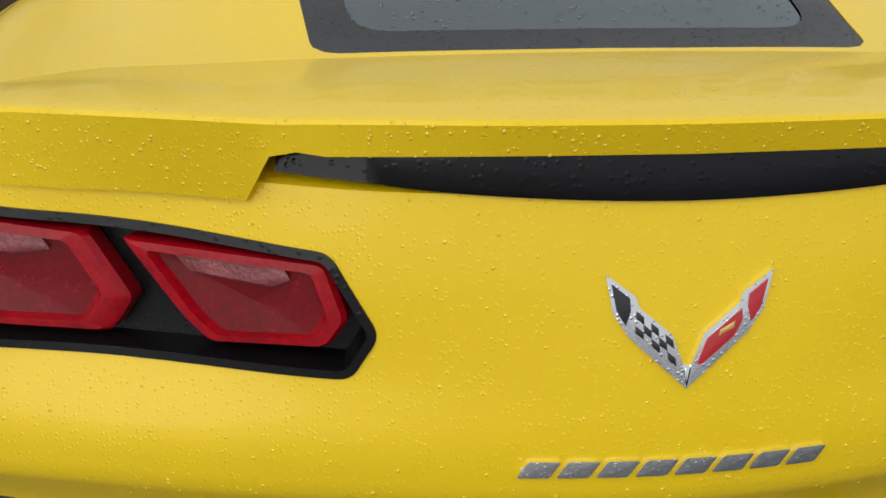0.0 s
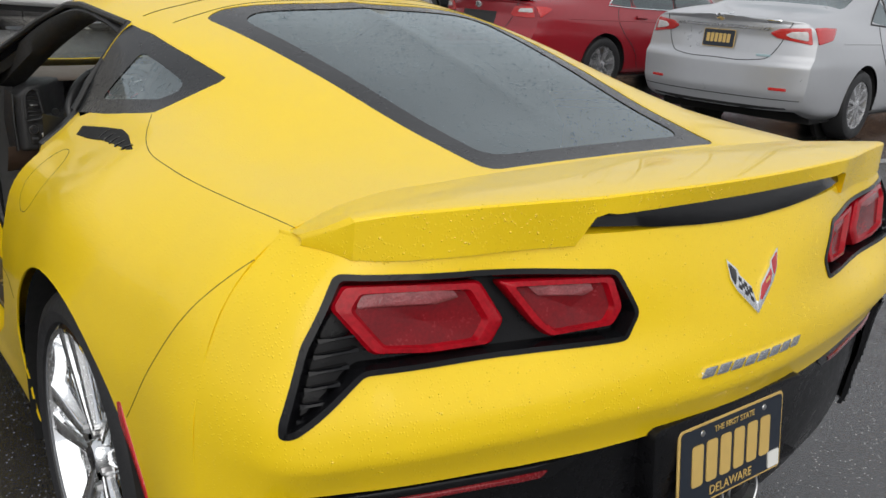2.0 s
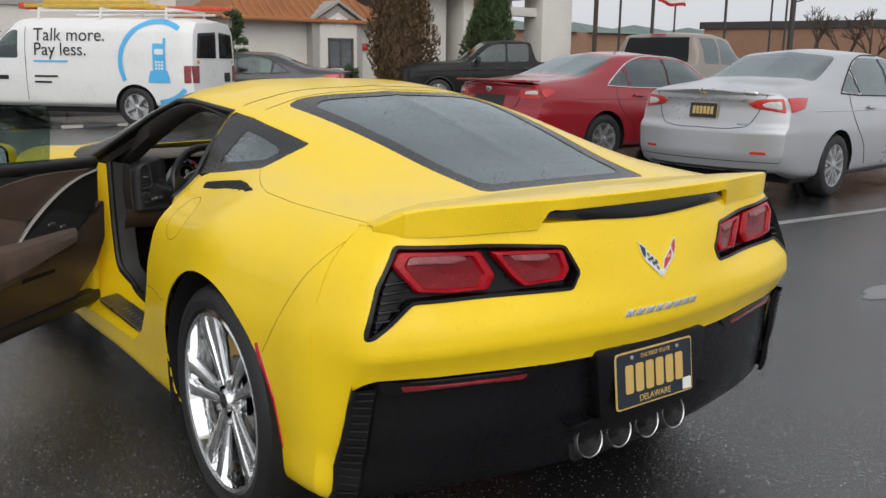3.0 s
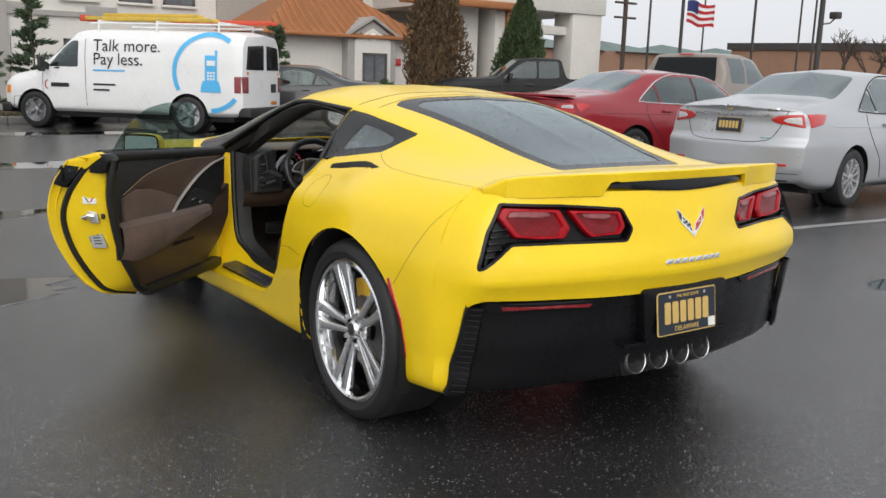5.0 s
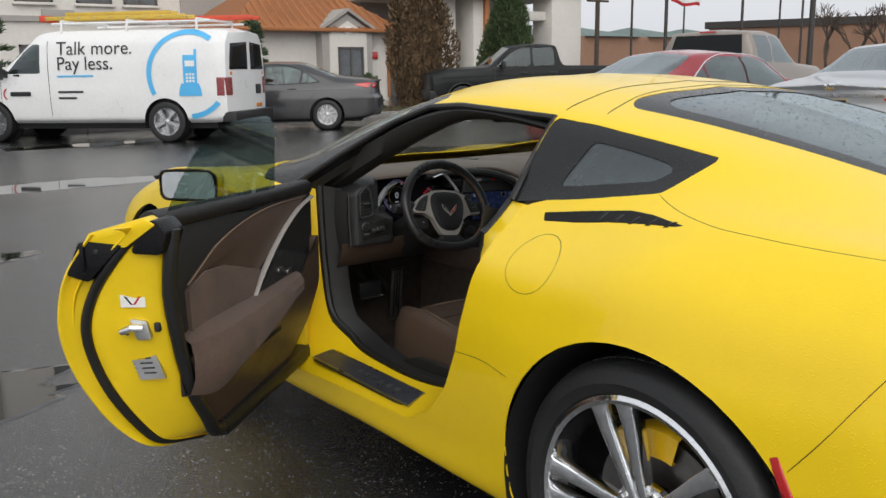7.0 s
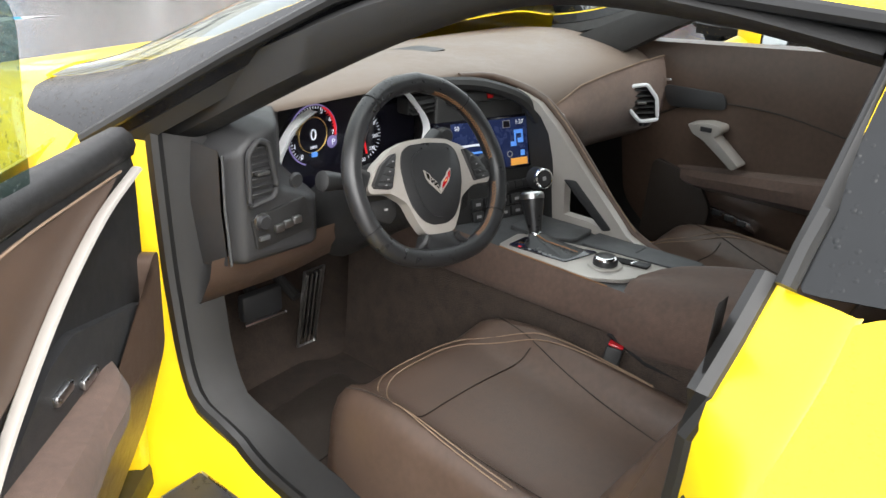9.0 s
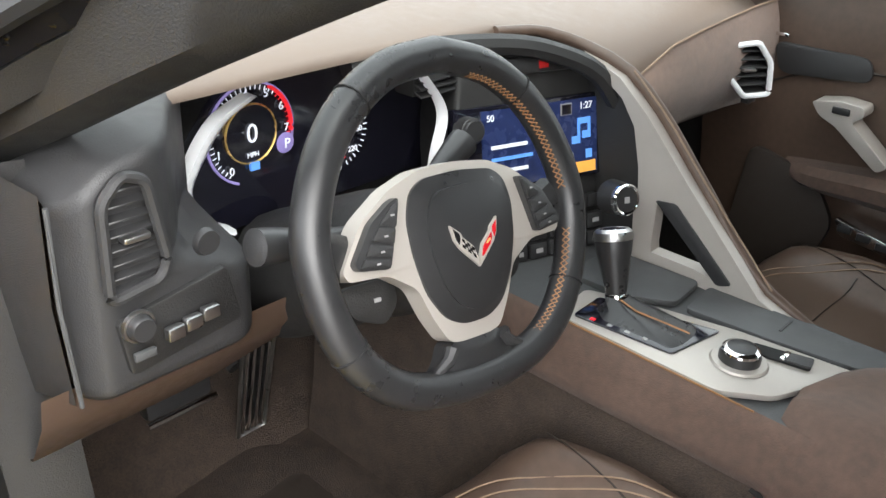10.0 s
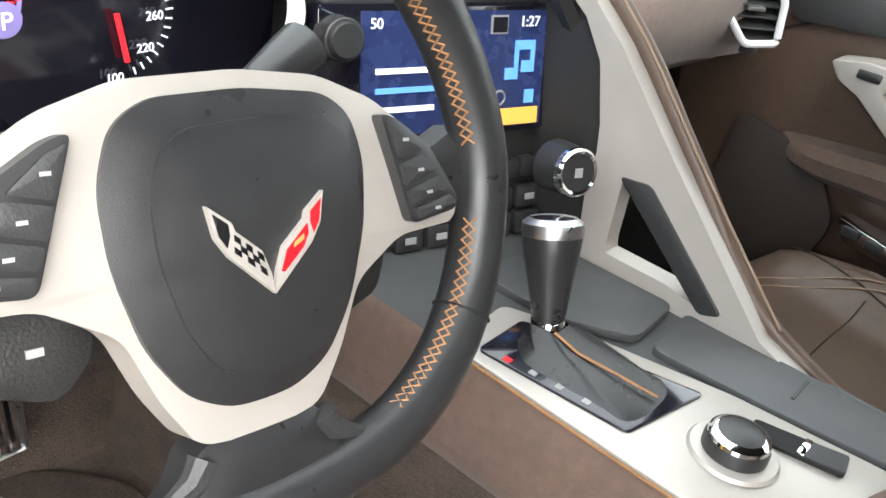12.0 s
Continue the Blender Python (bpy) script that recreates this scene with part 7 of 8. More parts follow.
def vehicle(name, label, table, L, W, H, paint, m, side_glass, rear_glass, front_glass, wheels, glass, spokes=5, group="", soft=5, rear_crown=.10, tail_line=None):
    """A parked vehicle lofted from cross-sections; origin at the rear centre on the ground, front towards +y of m."""
    ob = thing(name, tuple(m.translation), label, name.split("_")[-1] if "_" in name else name, group)
    P = np.array([[(-u * W / 2, y * L, z * H) for u, z in s] for y, s in table])
    Q = softened(softened(P, .06, soft).transpose(1, 0, 2), .03, 3).transpose(1, 0, 2)
    # close both ends with a crowned face that wraps round the corners
    ends = [[np.stack([r[:, 0] * t, r[:, 1] + sg * crown * (1 - t ** 2.6), r[:, 2]], 1) for t in (0, .15, .3, .45, .6, .72, .82, .9, .96)] for r, sg, crown in ((Q[0], -1, rear_crown), (Q[-1], 1, .12 * W / 2))]
    V = np.concatenate([ends[0], Q, ends[1][::-1]])
    if tail_line:
        zz, oo = zip(*tail_line)
        V[:, :, 1] += np.interp(V[:, :, 2] / H, zz, oo) * np.exp(-(np.maximum(V[:, :, 1], 0) / .32) ** 2)
    sk = Skin(V)
    whole = sk.bm(mirror=True)
    tree_full = BVHTree.FromBMesh(whole)
    whole.free()
    R = wheels[2]
    for y in wheels[:2]:
        sk.take([1, 2], ring(y, R, R * 1.14, 36), lambda v: np.abs(v[:, 0]) > W * .36)
    scale2 = lambda pts, a, b: [(p[0] * a, p[1] * b) for p in pts]
    panes = [sk.take([1, 2], rounded(scale2(g, L, H), .04), lambda v: (np.abs(v[:, 0]) > W * .25)) for g in side_glass]
    rear = sk.take([0, 1], rounded(scale2(rear_glass, W / 2, L), .06), lambda v: v[:, 2] > H * .5) if rear_glass else None
    front = sk.take([0, 1], rounded(scale2(front_glass, W / 2, L), .06), lambda v: v[:, 2] > H * .5) if front_glass else None
    tree_bm = sk.bm(mirror=True)
    tree = BVHTree.FromBMesh(tree_bm)
    tree_bm.free()
    body = part("body", sk.bm(mirror=True), paint, ob, m=m)
    for pn in panes:
        part("side_window", pn.bm(), glass, ob, m=m)
        part("side_window", pn.bm(mirror="x"), glass, ob, m=m)
    if rear:
        part("rear_window", rear.bm(mirror=True), glass, ob, m=m)
    if front:
        part("windscreen", front.bm(mirror=True), glass, ob, m=m)
    for y in wheels[:2]:
        for s in (-1, 1):
            wm = m @ pose(s * (W / 2 - .035), y, R) @ Matrix.Rotation(radians(90), 4, "Y") @ (Matrix.Identity(4) if s > 0 else Matrix.Rotation(math.pi, 4, "X"))
            plain_wheel(ob, wm, R, R * .66, .2, spokes, M["alloy"])
            part("wheel_well", prism(ring(y, R, R * 1.14, 30), "x", s * (W / 2 - .30), s * (W / 2 - .26)), M["void"], ob, m=m)
            part("well_liner", grid([[(s * x, y + R * 1.14 * math.cos(q), R + R * 1.14 * math.sin(q)) for q in np.linspace(-.2, math.pi + .2, 20)] for x in (W / 2 - .03, W / 2 - .28)]), M["void"], ob, m=m)
    part("floor_pan", box(-W * .42, .25, H * .12, W * .42, L - .4, H * .2), M["void"], ob, m=m)
    part("cabin_lining", box(-W * .40, L * .2, H * .2, W * .40, L * .68, H * .56, .05), M["car_trim"], ob, m=m)
    for x in (-.36, .36):
        part("front_seat", join(box(x - .22, L * .44, H * .3, x + .22, L * .47, H * .82, .05), box(x - .12, L * .44, H * .80, x + .12, L * .47, H * .90, .04)), M["car_trim"], ob, m=m)

    def rear_patch(nm, outline, mat, out=.006, lab="", depth=.02):
        pl = lambda x, z, o: cast(tree, (x, -3, z), (0, 1, 0), o)
        return part(nm, patch(edged(rounded(outline, .015), .05), pl, out, depth, 8), mat, ob, lab, m=m)

    def side_patch(nm, outline, mat, out=.006, lab="", s=-1, depth=.02, parent=None):
        pl = lambda y, z, o: cast(tree, (-3, y, z), (1, 0, 0), o)
        bm = patch(edged(outline, .05), pl, out, depth, 8)
        if s > 0:
            moved(bm, Matrix.Diagonal((-1, 1, 1, 1)))
        return part(nm, bm, mat, parent or ob, lab, m=m)

    def side_line(nm, pts, r, mat, out=.001, s=-1, closed=False):
        """A bead or gap along a line on the side, given in shares of length and height."""
        P_ = [cast(tree_full, (-3, y, z), (1, 0, 0), out) for y, z in curve([(a * L, b * H) for a, b in pts], .06)]
        bm = tube(P_, r, 6, closed=closed)
        if s > 0:
            moved(bm, Matrix.Diagonal((-1, 1, 1, 1)))
        return part(nm, bm, mat, ob, m=m)

    ob_tools = {"ob": ob, "line": side_line, "full": tree_full, "rear": rear_patch, "side": side_patch, "tree": tree}
    return ob_tools


def facing(x, y, deg, local=(0, 0)):
    """The pose of a vehicle that points deg degrees from +x, and whose local point lies at x, y."""
    r = Matrix.Rotation(radians(deg - 90), 4, "Z")
    off = r @ Vector((*local, 0))
    return Matrix.Translation((x - off.x, y - off.y, 0)) @ r


SEDAN_SIDE = [[(.345, .675), (.50, .665), (.50, .93), (.40, .93), (.335, .86)], [(.51, .665), (.70, .66), (.625, .86), (.56, .93), (.51, .93)], [(.255, .70), (.335, .68), (.325, .84)]]
REAR_G, FRONT_G = [(-.5, .175), (.70, .175), (.60, .315), (-.5, .325)], [(-.5, .635), (.60, .625), (.74, .755), (-.5, .768)]
# silver saloon
SIL_M = facing(6.62, 3.36, 6, (.80, .95))
sil = vehicle("silver_saloon_car", "silver four-door saloon, wet, parked in a marked bay", SALOON, 4.62, 1.76, 1.495, M["silver"], SIL_M, SEDAN_SIDE, REAR_G, FRONT_G, (.95, 3.65, .32), M["glass_green"], 10, tail_line=BOOT_LINE, rear_crown=.17)
at_rear = lambda v, x, z, o=.001: cast(v["full"], (x, -3, z), (0, 1, 0), o)


def saloon_details(v, m, paint, trim, lamp_rows, clear_rows, wing):
    """Lamps that wrap round the corner, boot and door gaps, window trim, handles, mirrors and a fuel flap."""
    for s in (-1, 1):
        v["rear"]("tail_lamp", [(s * x, z) for x, z in lamp_rows], M["reflector"], .010, "red and clear tail lamp")
        v["rear"]("lamp_centre", [(s * x, z) for x, z in clear_rows], M["clear_lens"], .014)
        v["side"]("tail_lamp_wing", rounded(wing, .02), M["reflector"], .010, s=s)
        v["line"]("window_trim", [(.248, .690), (.30, .80), (.345, .880), (.41, .940), (.50, .948), (.57, .940), (.635, .872), (.71, .650), (.60, .655), (.45, .665), (.33, .675)], .008, trim, .003, s, True)
        v["line"]("window_pillar", [(.505, .670), (.505, .80), (.505, .925)], .024, M["car_trim"], -.012, s)
        v["line"]("window_pillar", [(.340, .690), (.333, .77), (.330, .850)], .018, M["car_trim"], -.008, s)
        v["line"]("door_gap", [(.505, .17), (.505, .40), (.507, .655)], .004, M["car_trim"], .0005, s)
        v["line"]("door_gap", [(.355, .20), (.335, .34), (.290, .48), (.272, .60), (.285, .675)], .004, M["car_trim"], .0005, s)
        v["line"]("door_gap", [(.715, .17), (.725, .40), (.712, .63)], .004, M["car_trim"], .0005, s)
        v["line"]("sill_strip", [(.30, .135), (.50, .125), (.70, .130)], .016, M["car_trim"], .0, s)
        v["line"]("waist_crease", [(.10, .585), (.30, .575), (.50, .565), (.72, .550)], .006, paint, -.001, s)
        for y0 in (1.62, 2.62):
            v["side"]("door_handle", rounded([(y0, .90), (y0 + .19, .895), (y0 + .19, .865), (y0, .87)], .012), paint, .032, s=s)
        part("side_mirror", box(s * .90, 3.05, .93, s * 1.06, 3.16, 1.06, .035, 3), paint, v["ob"], m=m)
    part("boot_gap", tube([at_rear(v, x, z) for x, z in curve([(-.60, 1.035), (-.56, .93), (-.52, .83), (-.45, .735), (-.36, .715), (0, .705), (.36, .715), (.45, .735), (.52, .83), (.56, .93), (.60, 1.035)], .03)], .004, 5), M["car_trim"], v["ob"], m=m)
    part("lower_gap", tube([at_rear(v, x, .40, .0) for x in np.linspace(-.76, .76, 24)], .004, 5), M["car_trim"], v["ob"], m=m)
    v["rear"]("lower_apron", [(-.66, .33), (.66, .33), (.60, .24), (-.60, .24)], M["car_trim"], .004)


saloon_details(sil, SIL_M, M["silver"], M["car_trim"], [(.735, 1.000), (.52, .985), (.44, .945), (.50, .905), (.770, .865)], [(.720, .972), (.60, .962), (.56, .935), (.60, .915), (.735, .895)], [(.02, 1.000), (.20, 1.005), (.36, 1.000), (.24, .905), (.04, .868)])
for s in (-1, 1):
    sil["rear"]("bumper_reflector", [(s * .66, .50), (s * .52, .50), (s * .52, .475), (s * .66, .475)], M["reflector"], .006)
sil["rear"]("boot_trim", [(-.46, .990), (.46, .990), (.45, .966), (-.45, .966)], M["alloy"], .012, "chrome boot strip")
sil["rear"]("boot_badge", [(-.045, 1.070), (0, 1.088), (.045, 1.070), (.045, 1.035), (0, 1.015), (-.045, 1.035)], M["chrome_dry"], .012, "plain round chrome badge")
sil["rear"]("badge_bar", [(.40, 1.050), (.52, 1.050), (.52, 1.028), (.40, 1.028)], M["chrome_dry"], .008)
sil["rear"]("teal_badge", [(.36, .765), (.48, .765), (.48, .745), (.36, .745)], M["teal"], .008)
number_plate(sil["ob"], SIL_M @ Matrix.Translation(cast(sil["full"], (0, -3, .865), (0, 1, 0), .012)) @ pose(0, -.006, 0, -6, 0, 0), words=False)
# red saloon
RED_M = facing(6.70, 6.60, 0, (.82, 1.08))
red = vehicle("red_saloon_car", "dark red four-door saloon with a small boot spoiler", SALOON, 4.80, 1.82, 1.47, M["red_paint"], RED_M, SEDAN_SIDE, REAR_G, FRONT_G, (1.08, 3.86, .33), M["glass_green"], 7, tail_line=BOOT_LINE, rear_crown=.17)
saloon_details(red, RED_M, M["red_paint"], M["chrome_dry"], [(.765, .980), (.56, .975), (.50, .885), (.56, .86), (.795, .86)], [(.760, .960), (.62, .955), (.60, .915), (.770, .915)], [(.02, .980), (.16, .980), (.24, .955), (.06, .862)])
red["rear"]("boot_badge", [(-.055, .985), (0, 1.005), (.055, .985), (.055, .945), (0, .928), (-.055, .945)], M["chrome_dry"], .012)
red["rear"]("plate_recess", [(-.30, .90), (.30, .90), (.28, .76), (-.28, .76)], M["car_trim"], .004)
part("boot_spoiler", prism(rounded([(-.72, 1.062), (.72, 1.062), (.70, 1.088), (-.70, 1.088)], .01), "y", -.14, .08, .008), M["red_paint"], red["ob"], m=RED_M)
# grey saloon behind the van
GRY_M = facing(7.30, 16.42, 146, (-.80, .98))
gry = vehicle("grey_saloon_car", "dark grey four-door saloon parked beside the van", SALOON, 4.53, 1.82, 1.465, M["grey_paint"], GRY_M, SEDAN_SIDE, REAR_G, FRONT_G, (.98, 3.62, .325), M["glass_green"], 10, tail_line=BOOT_LINE, rear_crown=.16)
saloon_details(gry, GRY_M, M["grey_paint"], M["car_trim"], [(.755, .985), (.56, .975), (.52, .915), (.56, .895), (.790, .87)], [(.745, .945), (.64, .940), (.62, .920), (.755, .915)], [(.02, .985), (.20, .985), (.42, .950), (.10, .875)])
def pickup_details(v, m, paint):
    """Door gaps, handles, mirrors, bumpers, arch lips and a bed rail."""
    for s in (-1, 1):
        for y0, y1 in ((.372, .372), (.500, .500), (.685, .690)):
            v["line"]("door_gap", [(y0, .25), (y1, .45), (y1, .655)], .006, M["car_trim"], .0005, s)
        v["line"]("waist_crease", [(.02, .56), (.35, .555), (.70, .545), (.96, .515)], .012, paint, .0, s)
        v["line"]("window_trim", [(.378, .668), (.380, .90), (.40, .945), (.55, .940), (.61, .875), (.70, .650), (.52, .660)], .012, M["car_trim"], .003, s, True)
        v["line"]("bed_rail", [(.01, .655), (.18, .660), (.33, .665)], .022, M["car_trim"], .0, s)
        for y0 in (2.10, 2.95):
            v["side"]("door_handle", rounded([(y0, 1.14), (y0 + .20, 1.14), (y0 + .20, 1.10), (y0, 1.10)], .012), M["car_trim"], .035, s=s)
        part("side_mirror", box(s * 1.06, 3.62, 1.22, s * 1.30, 3.72, 1.44, .03), M["car_trim"], v["ob"], m=m)
        for y in (1.20, 4.78):
            part("arch_lip", tube([(s * 1.005, y + .455 * math.cos(q), .40 + .455 * math.sin(q)) for q in np.linspace(.05, math.pi - .05, 22)], .022, 6), M["car_trim"], v["ob"], m=m)
    part("front_bumper", prism(rounded([(-.92, .42), (.92, .42), (.94, .66), (-.94, .66)], .05), "y", 5.48, 5.72, .03), M["car_trim"], v["ob"], m=m)
    part("rear_bumper", prism(rounded([(-.92, .48), (.92, .48), (.94, .66), (-.94, .66)], .03), "y", -.16, .06, .02), M["alloy"], v["ob"], m=m)


# black pickup
PICK_SIDE = [[(.385, .68), (.495, .675), (.495, .93), (.385, .935)], [(.507, .675), (.685, .665), (.60, .87), (.56, .925), (.507, .93)]]
PK_M = facing(13.2, 19.2, 152, (-.85, 4.78))
pk = vehicle("black_pickup_truck", "black crew-cab pickup truck at the kerb", PICKUP, 5.6, 2.0, 1.93, M["black_paint"], PK_M, PICK_SIDE, None, [(-.5, .615), (.74, .61), (.84, .71), (-.5, .715)], (1.20, 4.78, .40), M["glass_dark"], 6, soft=2, rear_crown=.06)
pickup_details(pk, PK_M, M["black_paint"])
# taupe pickup beyond the red car
tp = vehicle("taupe_pickup_truck", "taupe extended-cab pickup truck with dark rear window", PICKUP, 5.5, 2.0, 1.92, M["taupe"], facing(11.9, 10.2, 10, (.0, 1.9)), PICK_SIDE, None, [(-.5, .615), (.74, .61), (.84, .71), (-.5, .715)], (1.15, 4.5, .38), M["glass_dark"], 6, soft=2, rear_crown=.06)
tp["rear"]("cab_rear_window", [(-.74, 1.34), (.74, 1.34), (.66, 1.80), (-.66, 1.80)], M["pane_dark"], .010, "dark cab rear window")
part("brake_light", box(-.16, 1.97, 1.845, .16, 2.0, 1.875, .006), M["reflector"], tp["ob"], m=facing(11.9, 10.2, 10, (.0, 1.9)))
# pale teal car at the edge
tl = vehicle("teal_saloon_car", "pale teal saloon, rear end towards the lane", SALOON, 4.6, 1.8, 1.42, M["teal"], facing(-.55, 16.9, 128, (.72, .15)), SEDAN_SIDE, REAR_G, FRONT_G, (.95, 3.6, .32), M["glass_dark"], 6, tail_line=BOOT_LINE, rear_crown=.16)
tl["rear"]("tail_light_bar", [(-.77, .93), (.77, .93), (.76, .84), (-.76, .84)], M["reflector"], .008, "full-width red light bar")
tl["rear"]("rear_bumper", [(-.77, .52), (.77, .52), (.76, .30), (-.76, .30)], M["car_trim"], .01)
# van
VM = facing(3.55, 15.7, 133.5, (-.92, 1.18))
van = vehicle("white_panel_van", "white panel van with blue phone graphic and slogan", VAN, 5.42, 2.0, 2.08, M["white"], VM, [[(.665, .61), (.795, .61), (.725, .82), (.695, .865), (.665, .865)]], None, [(-.5, .69), (.80, .69), (.88, .79), (-.5, .80)], (1.18, 4.66, .375), M["glass_green"], 5, soft=3, rear_crown=.07)
part("front_bumper", prism(rounded([(-.92, .30), (.92, .30), (.92, .50), (-.92, .50)], .05), "y", 5.29, 5.51, .02), M["car_trim"], van["ob"], m=VM)
part("rear_bumper", prism(rounded([(-.95, .36), (.95, .36), (.95, .55), (-.95, .55)], .03), "y", -.16, .10, .015), M["car_trim"], van["ob"], m=VM)
for s in (-1, 1):
    van["rear"]("rear_door_window", [(s * .08, 1.80), (s * .74, 1.76), (s * .82, 1.30), (s * .08, 1.30)], M["pane_dark"], .01, "dark rear door window")
    van["rear"]("tail_lamp", [(s * .955, 1.16), (s * .76, 1.16), (s * .76, .84), (s * .955, .84)], M["dark_red"], .012, "red tail lamp")
    van["rear"]("marker_lamp", [(s * .80, 1.26), (s * .74, 1.26), (s * .74, 1.20), (s * .80, 1.20)], M["amber"], .012)
    van["side"]("side_mirror_arm", rounded([(4.28, 1.32), (4.34, 1.32), (4.34, 1.20), (4.28, 1.20)], .01), M["car_trim"], .12, s=s, depth=.12)
    van["side"]("tail_lamp_side", rounded([(.03, 1.16), (.16, 1.16), (.16, .84), (.03, .84)], .01), M["dark_red"], .012, s=s)
    part("side_mirror", box(s * 1.08, 4.28, 1.16, s * 1.26, 4.36, 1.46, .03), M["car_trim"], van["ob"], m=VM)
    van["side"]("turn_signal", rounded([(5.25, .86), (5.37, .86), (5.37, .70), (5.25, .70)], .01), M["amber"], .012, s=s)
van["rear"]("plate_bars", [(.30, 1.02), (.60, 1.02), (.60, .84), (.30, .84)], M["car_trim"], .012)
van["rear"]("yellow_sticker", [(.30, .66), (.62, .66), (.62, .59), (.30, .59)], M["amber"], .012)
side_at = lambda y, z, o=.006: cast(van["tree"], (-3, y, z), (1, 0, 0), o)


def on_van(bm, y, z):
    """Lays a flat drawing, upright in the xz plane, on the van's driver's side at y, z."""
    for v in bm.verts:
        v.co = side_at(y - v.co.x, z + v.co.z, .012 - v.co.y)
    return bm


for wd, y, z in (("Talk", 3.26, 1.70), ("more.", 2.57, 1.70), ("Pay", 3.26, 1.43), ("less.", 2.71, 1.43)):
    part("slogan_word", on_van(text_bm(wd, .34, .002, "LEFT"), y, z), M["black_ink"], van["ob"], "black slogan lettering", m=VM, smooth=0)
part("blue_bar", on_van(prism([(0, -.02), (.72, -.02), (.72, .01), (0, .01)], "y", -.001, .001), 3.26, 1.22), M["blue_ink"], van["ob"], m=VM, smooth=0)
for y, z, wd in ((3.26, .93, .50), (3.26, .82, .36), (4.45, 1.24, .42)):
    part("lettering_bar", on_van(prism([(0, -.018), (wd, -.018), (wd, .018), (0, .018)], "y", -.001, .001), y, z), M["black_ink"], van["ob"], m=VM, smooth=0)
part("logo_bar", on_van(prism(rounded([(0, -.04), (.42, -.04), (.42, .04), (0, .04)], .02), "y", -.001, .001), 4.24, .90), M["black_ink"], van["ob"], m=VM, smooth=0)
arc = lambda cx, cz, r0, r1, a0, a1, n=30: [(cx + r1 * math.cos(radians(a0 + (a1 - a0) * k / n)), cz + r1 * math.sin(radians(a0 + (a1 - a0) * k / n))) for k in range(n + 1)] + [(cx + r0 * math.cos(radians(a1 + (a0 - a1) * k / n)), cz + r0 * math.sin(radians(a1 + (a0 - a1) * k / n))) for k in range(n + 1)]


def strip_mesh(outline):
    n = len(outline) // 2
    return bm_raw([(x, 0, z) for x, z in outline], [(k, k + 1, 2 * n - 2 - k, 2 * n - 1 - k) for k in range(n - 1)])


part("logo_arc", on_van(strip_mesh(arc(-.04, 0, .085, .11, 110, 250)), 4.24, .90), M["red_ink"], van["ob"], m=VM, smooth=0)
for a0, a1 in ((55, 208), (272, 318)):
    part("blue_ring", on_van(strip_mesh(arc(0, 0, .70, .79, a0, a1, 40)), .70, 1.22), M["blue_ink"], van["ob"], "blue ring graphic", m=VM, smooth=0)
ph = part("phone_graphic", on_van(strip_mesh([(-.12, .30 - .60 * k / 12) for k in range(13)] + [(.14, -.30 + .60 * k / 12) for k in range(13)]), .66, 1.26), M["blue_ink"], van["ob"], "blue telephone graphic", m=VM, smooth=0)
part("phone_antenna", on_van(strip_mesh([(.09, .40), (.09, .34), (.09, .29), (.14, .29), (.14, .34), (.14, .40)]), .66, 1.26), M["blue_ink"], ph, m=VM, smooth=0)
part("phone_base", on_van(strip_mesh([(-.17, -.20), (-.21, -.32), (-.22, -.42), (.22, -.42), (.21, -.32), (.17, -.20)]), .66, 1.26), M["blue_ink"], ph, m=VM, smooth=0)
part("phone_screen", on_van(prism([(-.08, .10), (.10, .10), (.10, .20), (-.08, .20)], "y", -.003, -.001), .66, 1.26), M["white"], ph, m=VM, smooth=0)
for i in range(3):
    for j in range(3):
        part("phone_key", on_van(prism([(-.07 + .06 * i, -.02 - .06 * j), (-.03 + .06 * i, -.02 - .06 * j), (-.03 + .06 * i, .02 - .06 * j), (-.07 + .06 * i, .02 - .06 * j)], "y", -.003, -.001), .66, 1.22), M["white"], ph, m=VM, smooth=0)
part("door_gap", join(*[tube([side_at(y, z, .001) for z in np.linspace(.48, 1.85, 24)], .006, 5) for y in (3.44, 4.44)]), M["car_trim"], van["ob"], m=VM)
M["ladder_y"] = material("yellow_fibreglass", (0.62, 0.42, 0.06), 0.5, vary=0.15)
M["ladder_r"] = material("orange_fibreglass", (0.62, 0.07, 0.03), 0.5, vary=0.15)
rack = thing("roof_rack", tuple(VM @ Vector((0, 2.2, 2.06))), "white steel ladder rack on the van roof", "rack")
for y in (.55, 1.9, 3.2):
    part("cross_bar", tube([(-.82, y, 2.0), (-.80, y, 2.20), (.80, y, 2.20), (.82, y, 2.0)], .025, 8), M["white"], rack, m=VM)
for x in (-.78, .78):
    part("rail", tube([(x, .3, 2.16), (x, 3.4, 2.16)], .022, 8), M["white"], rack, m=VM)
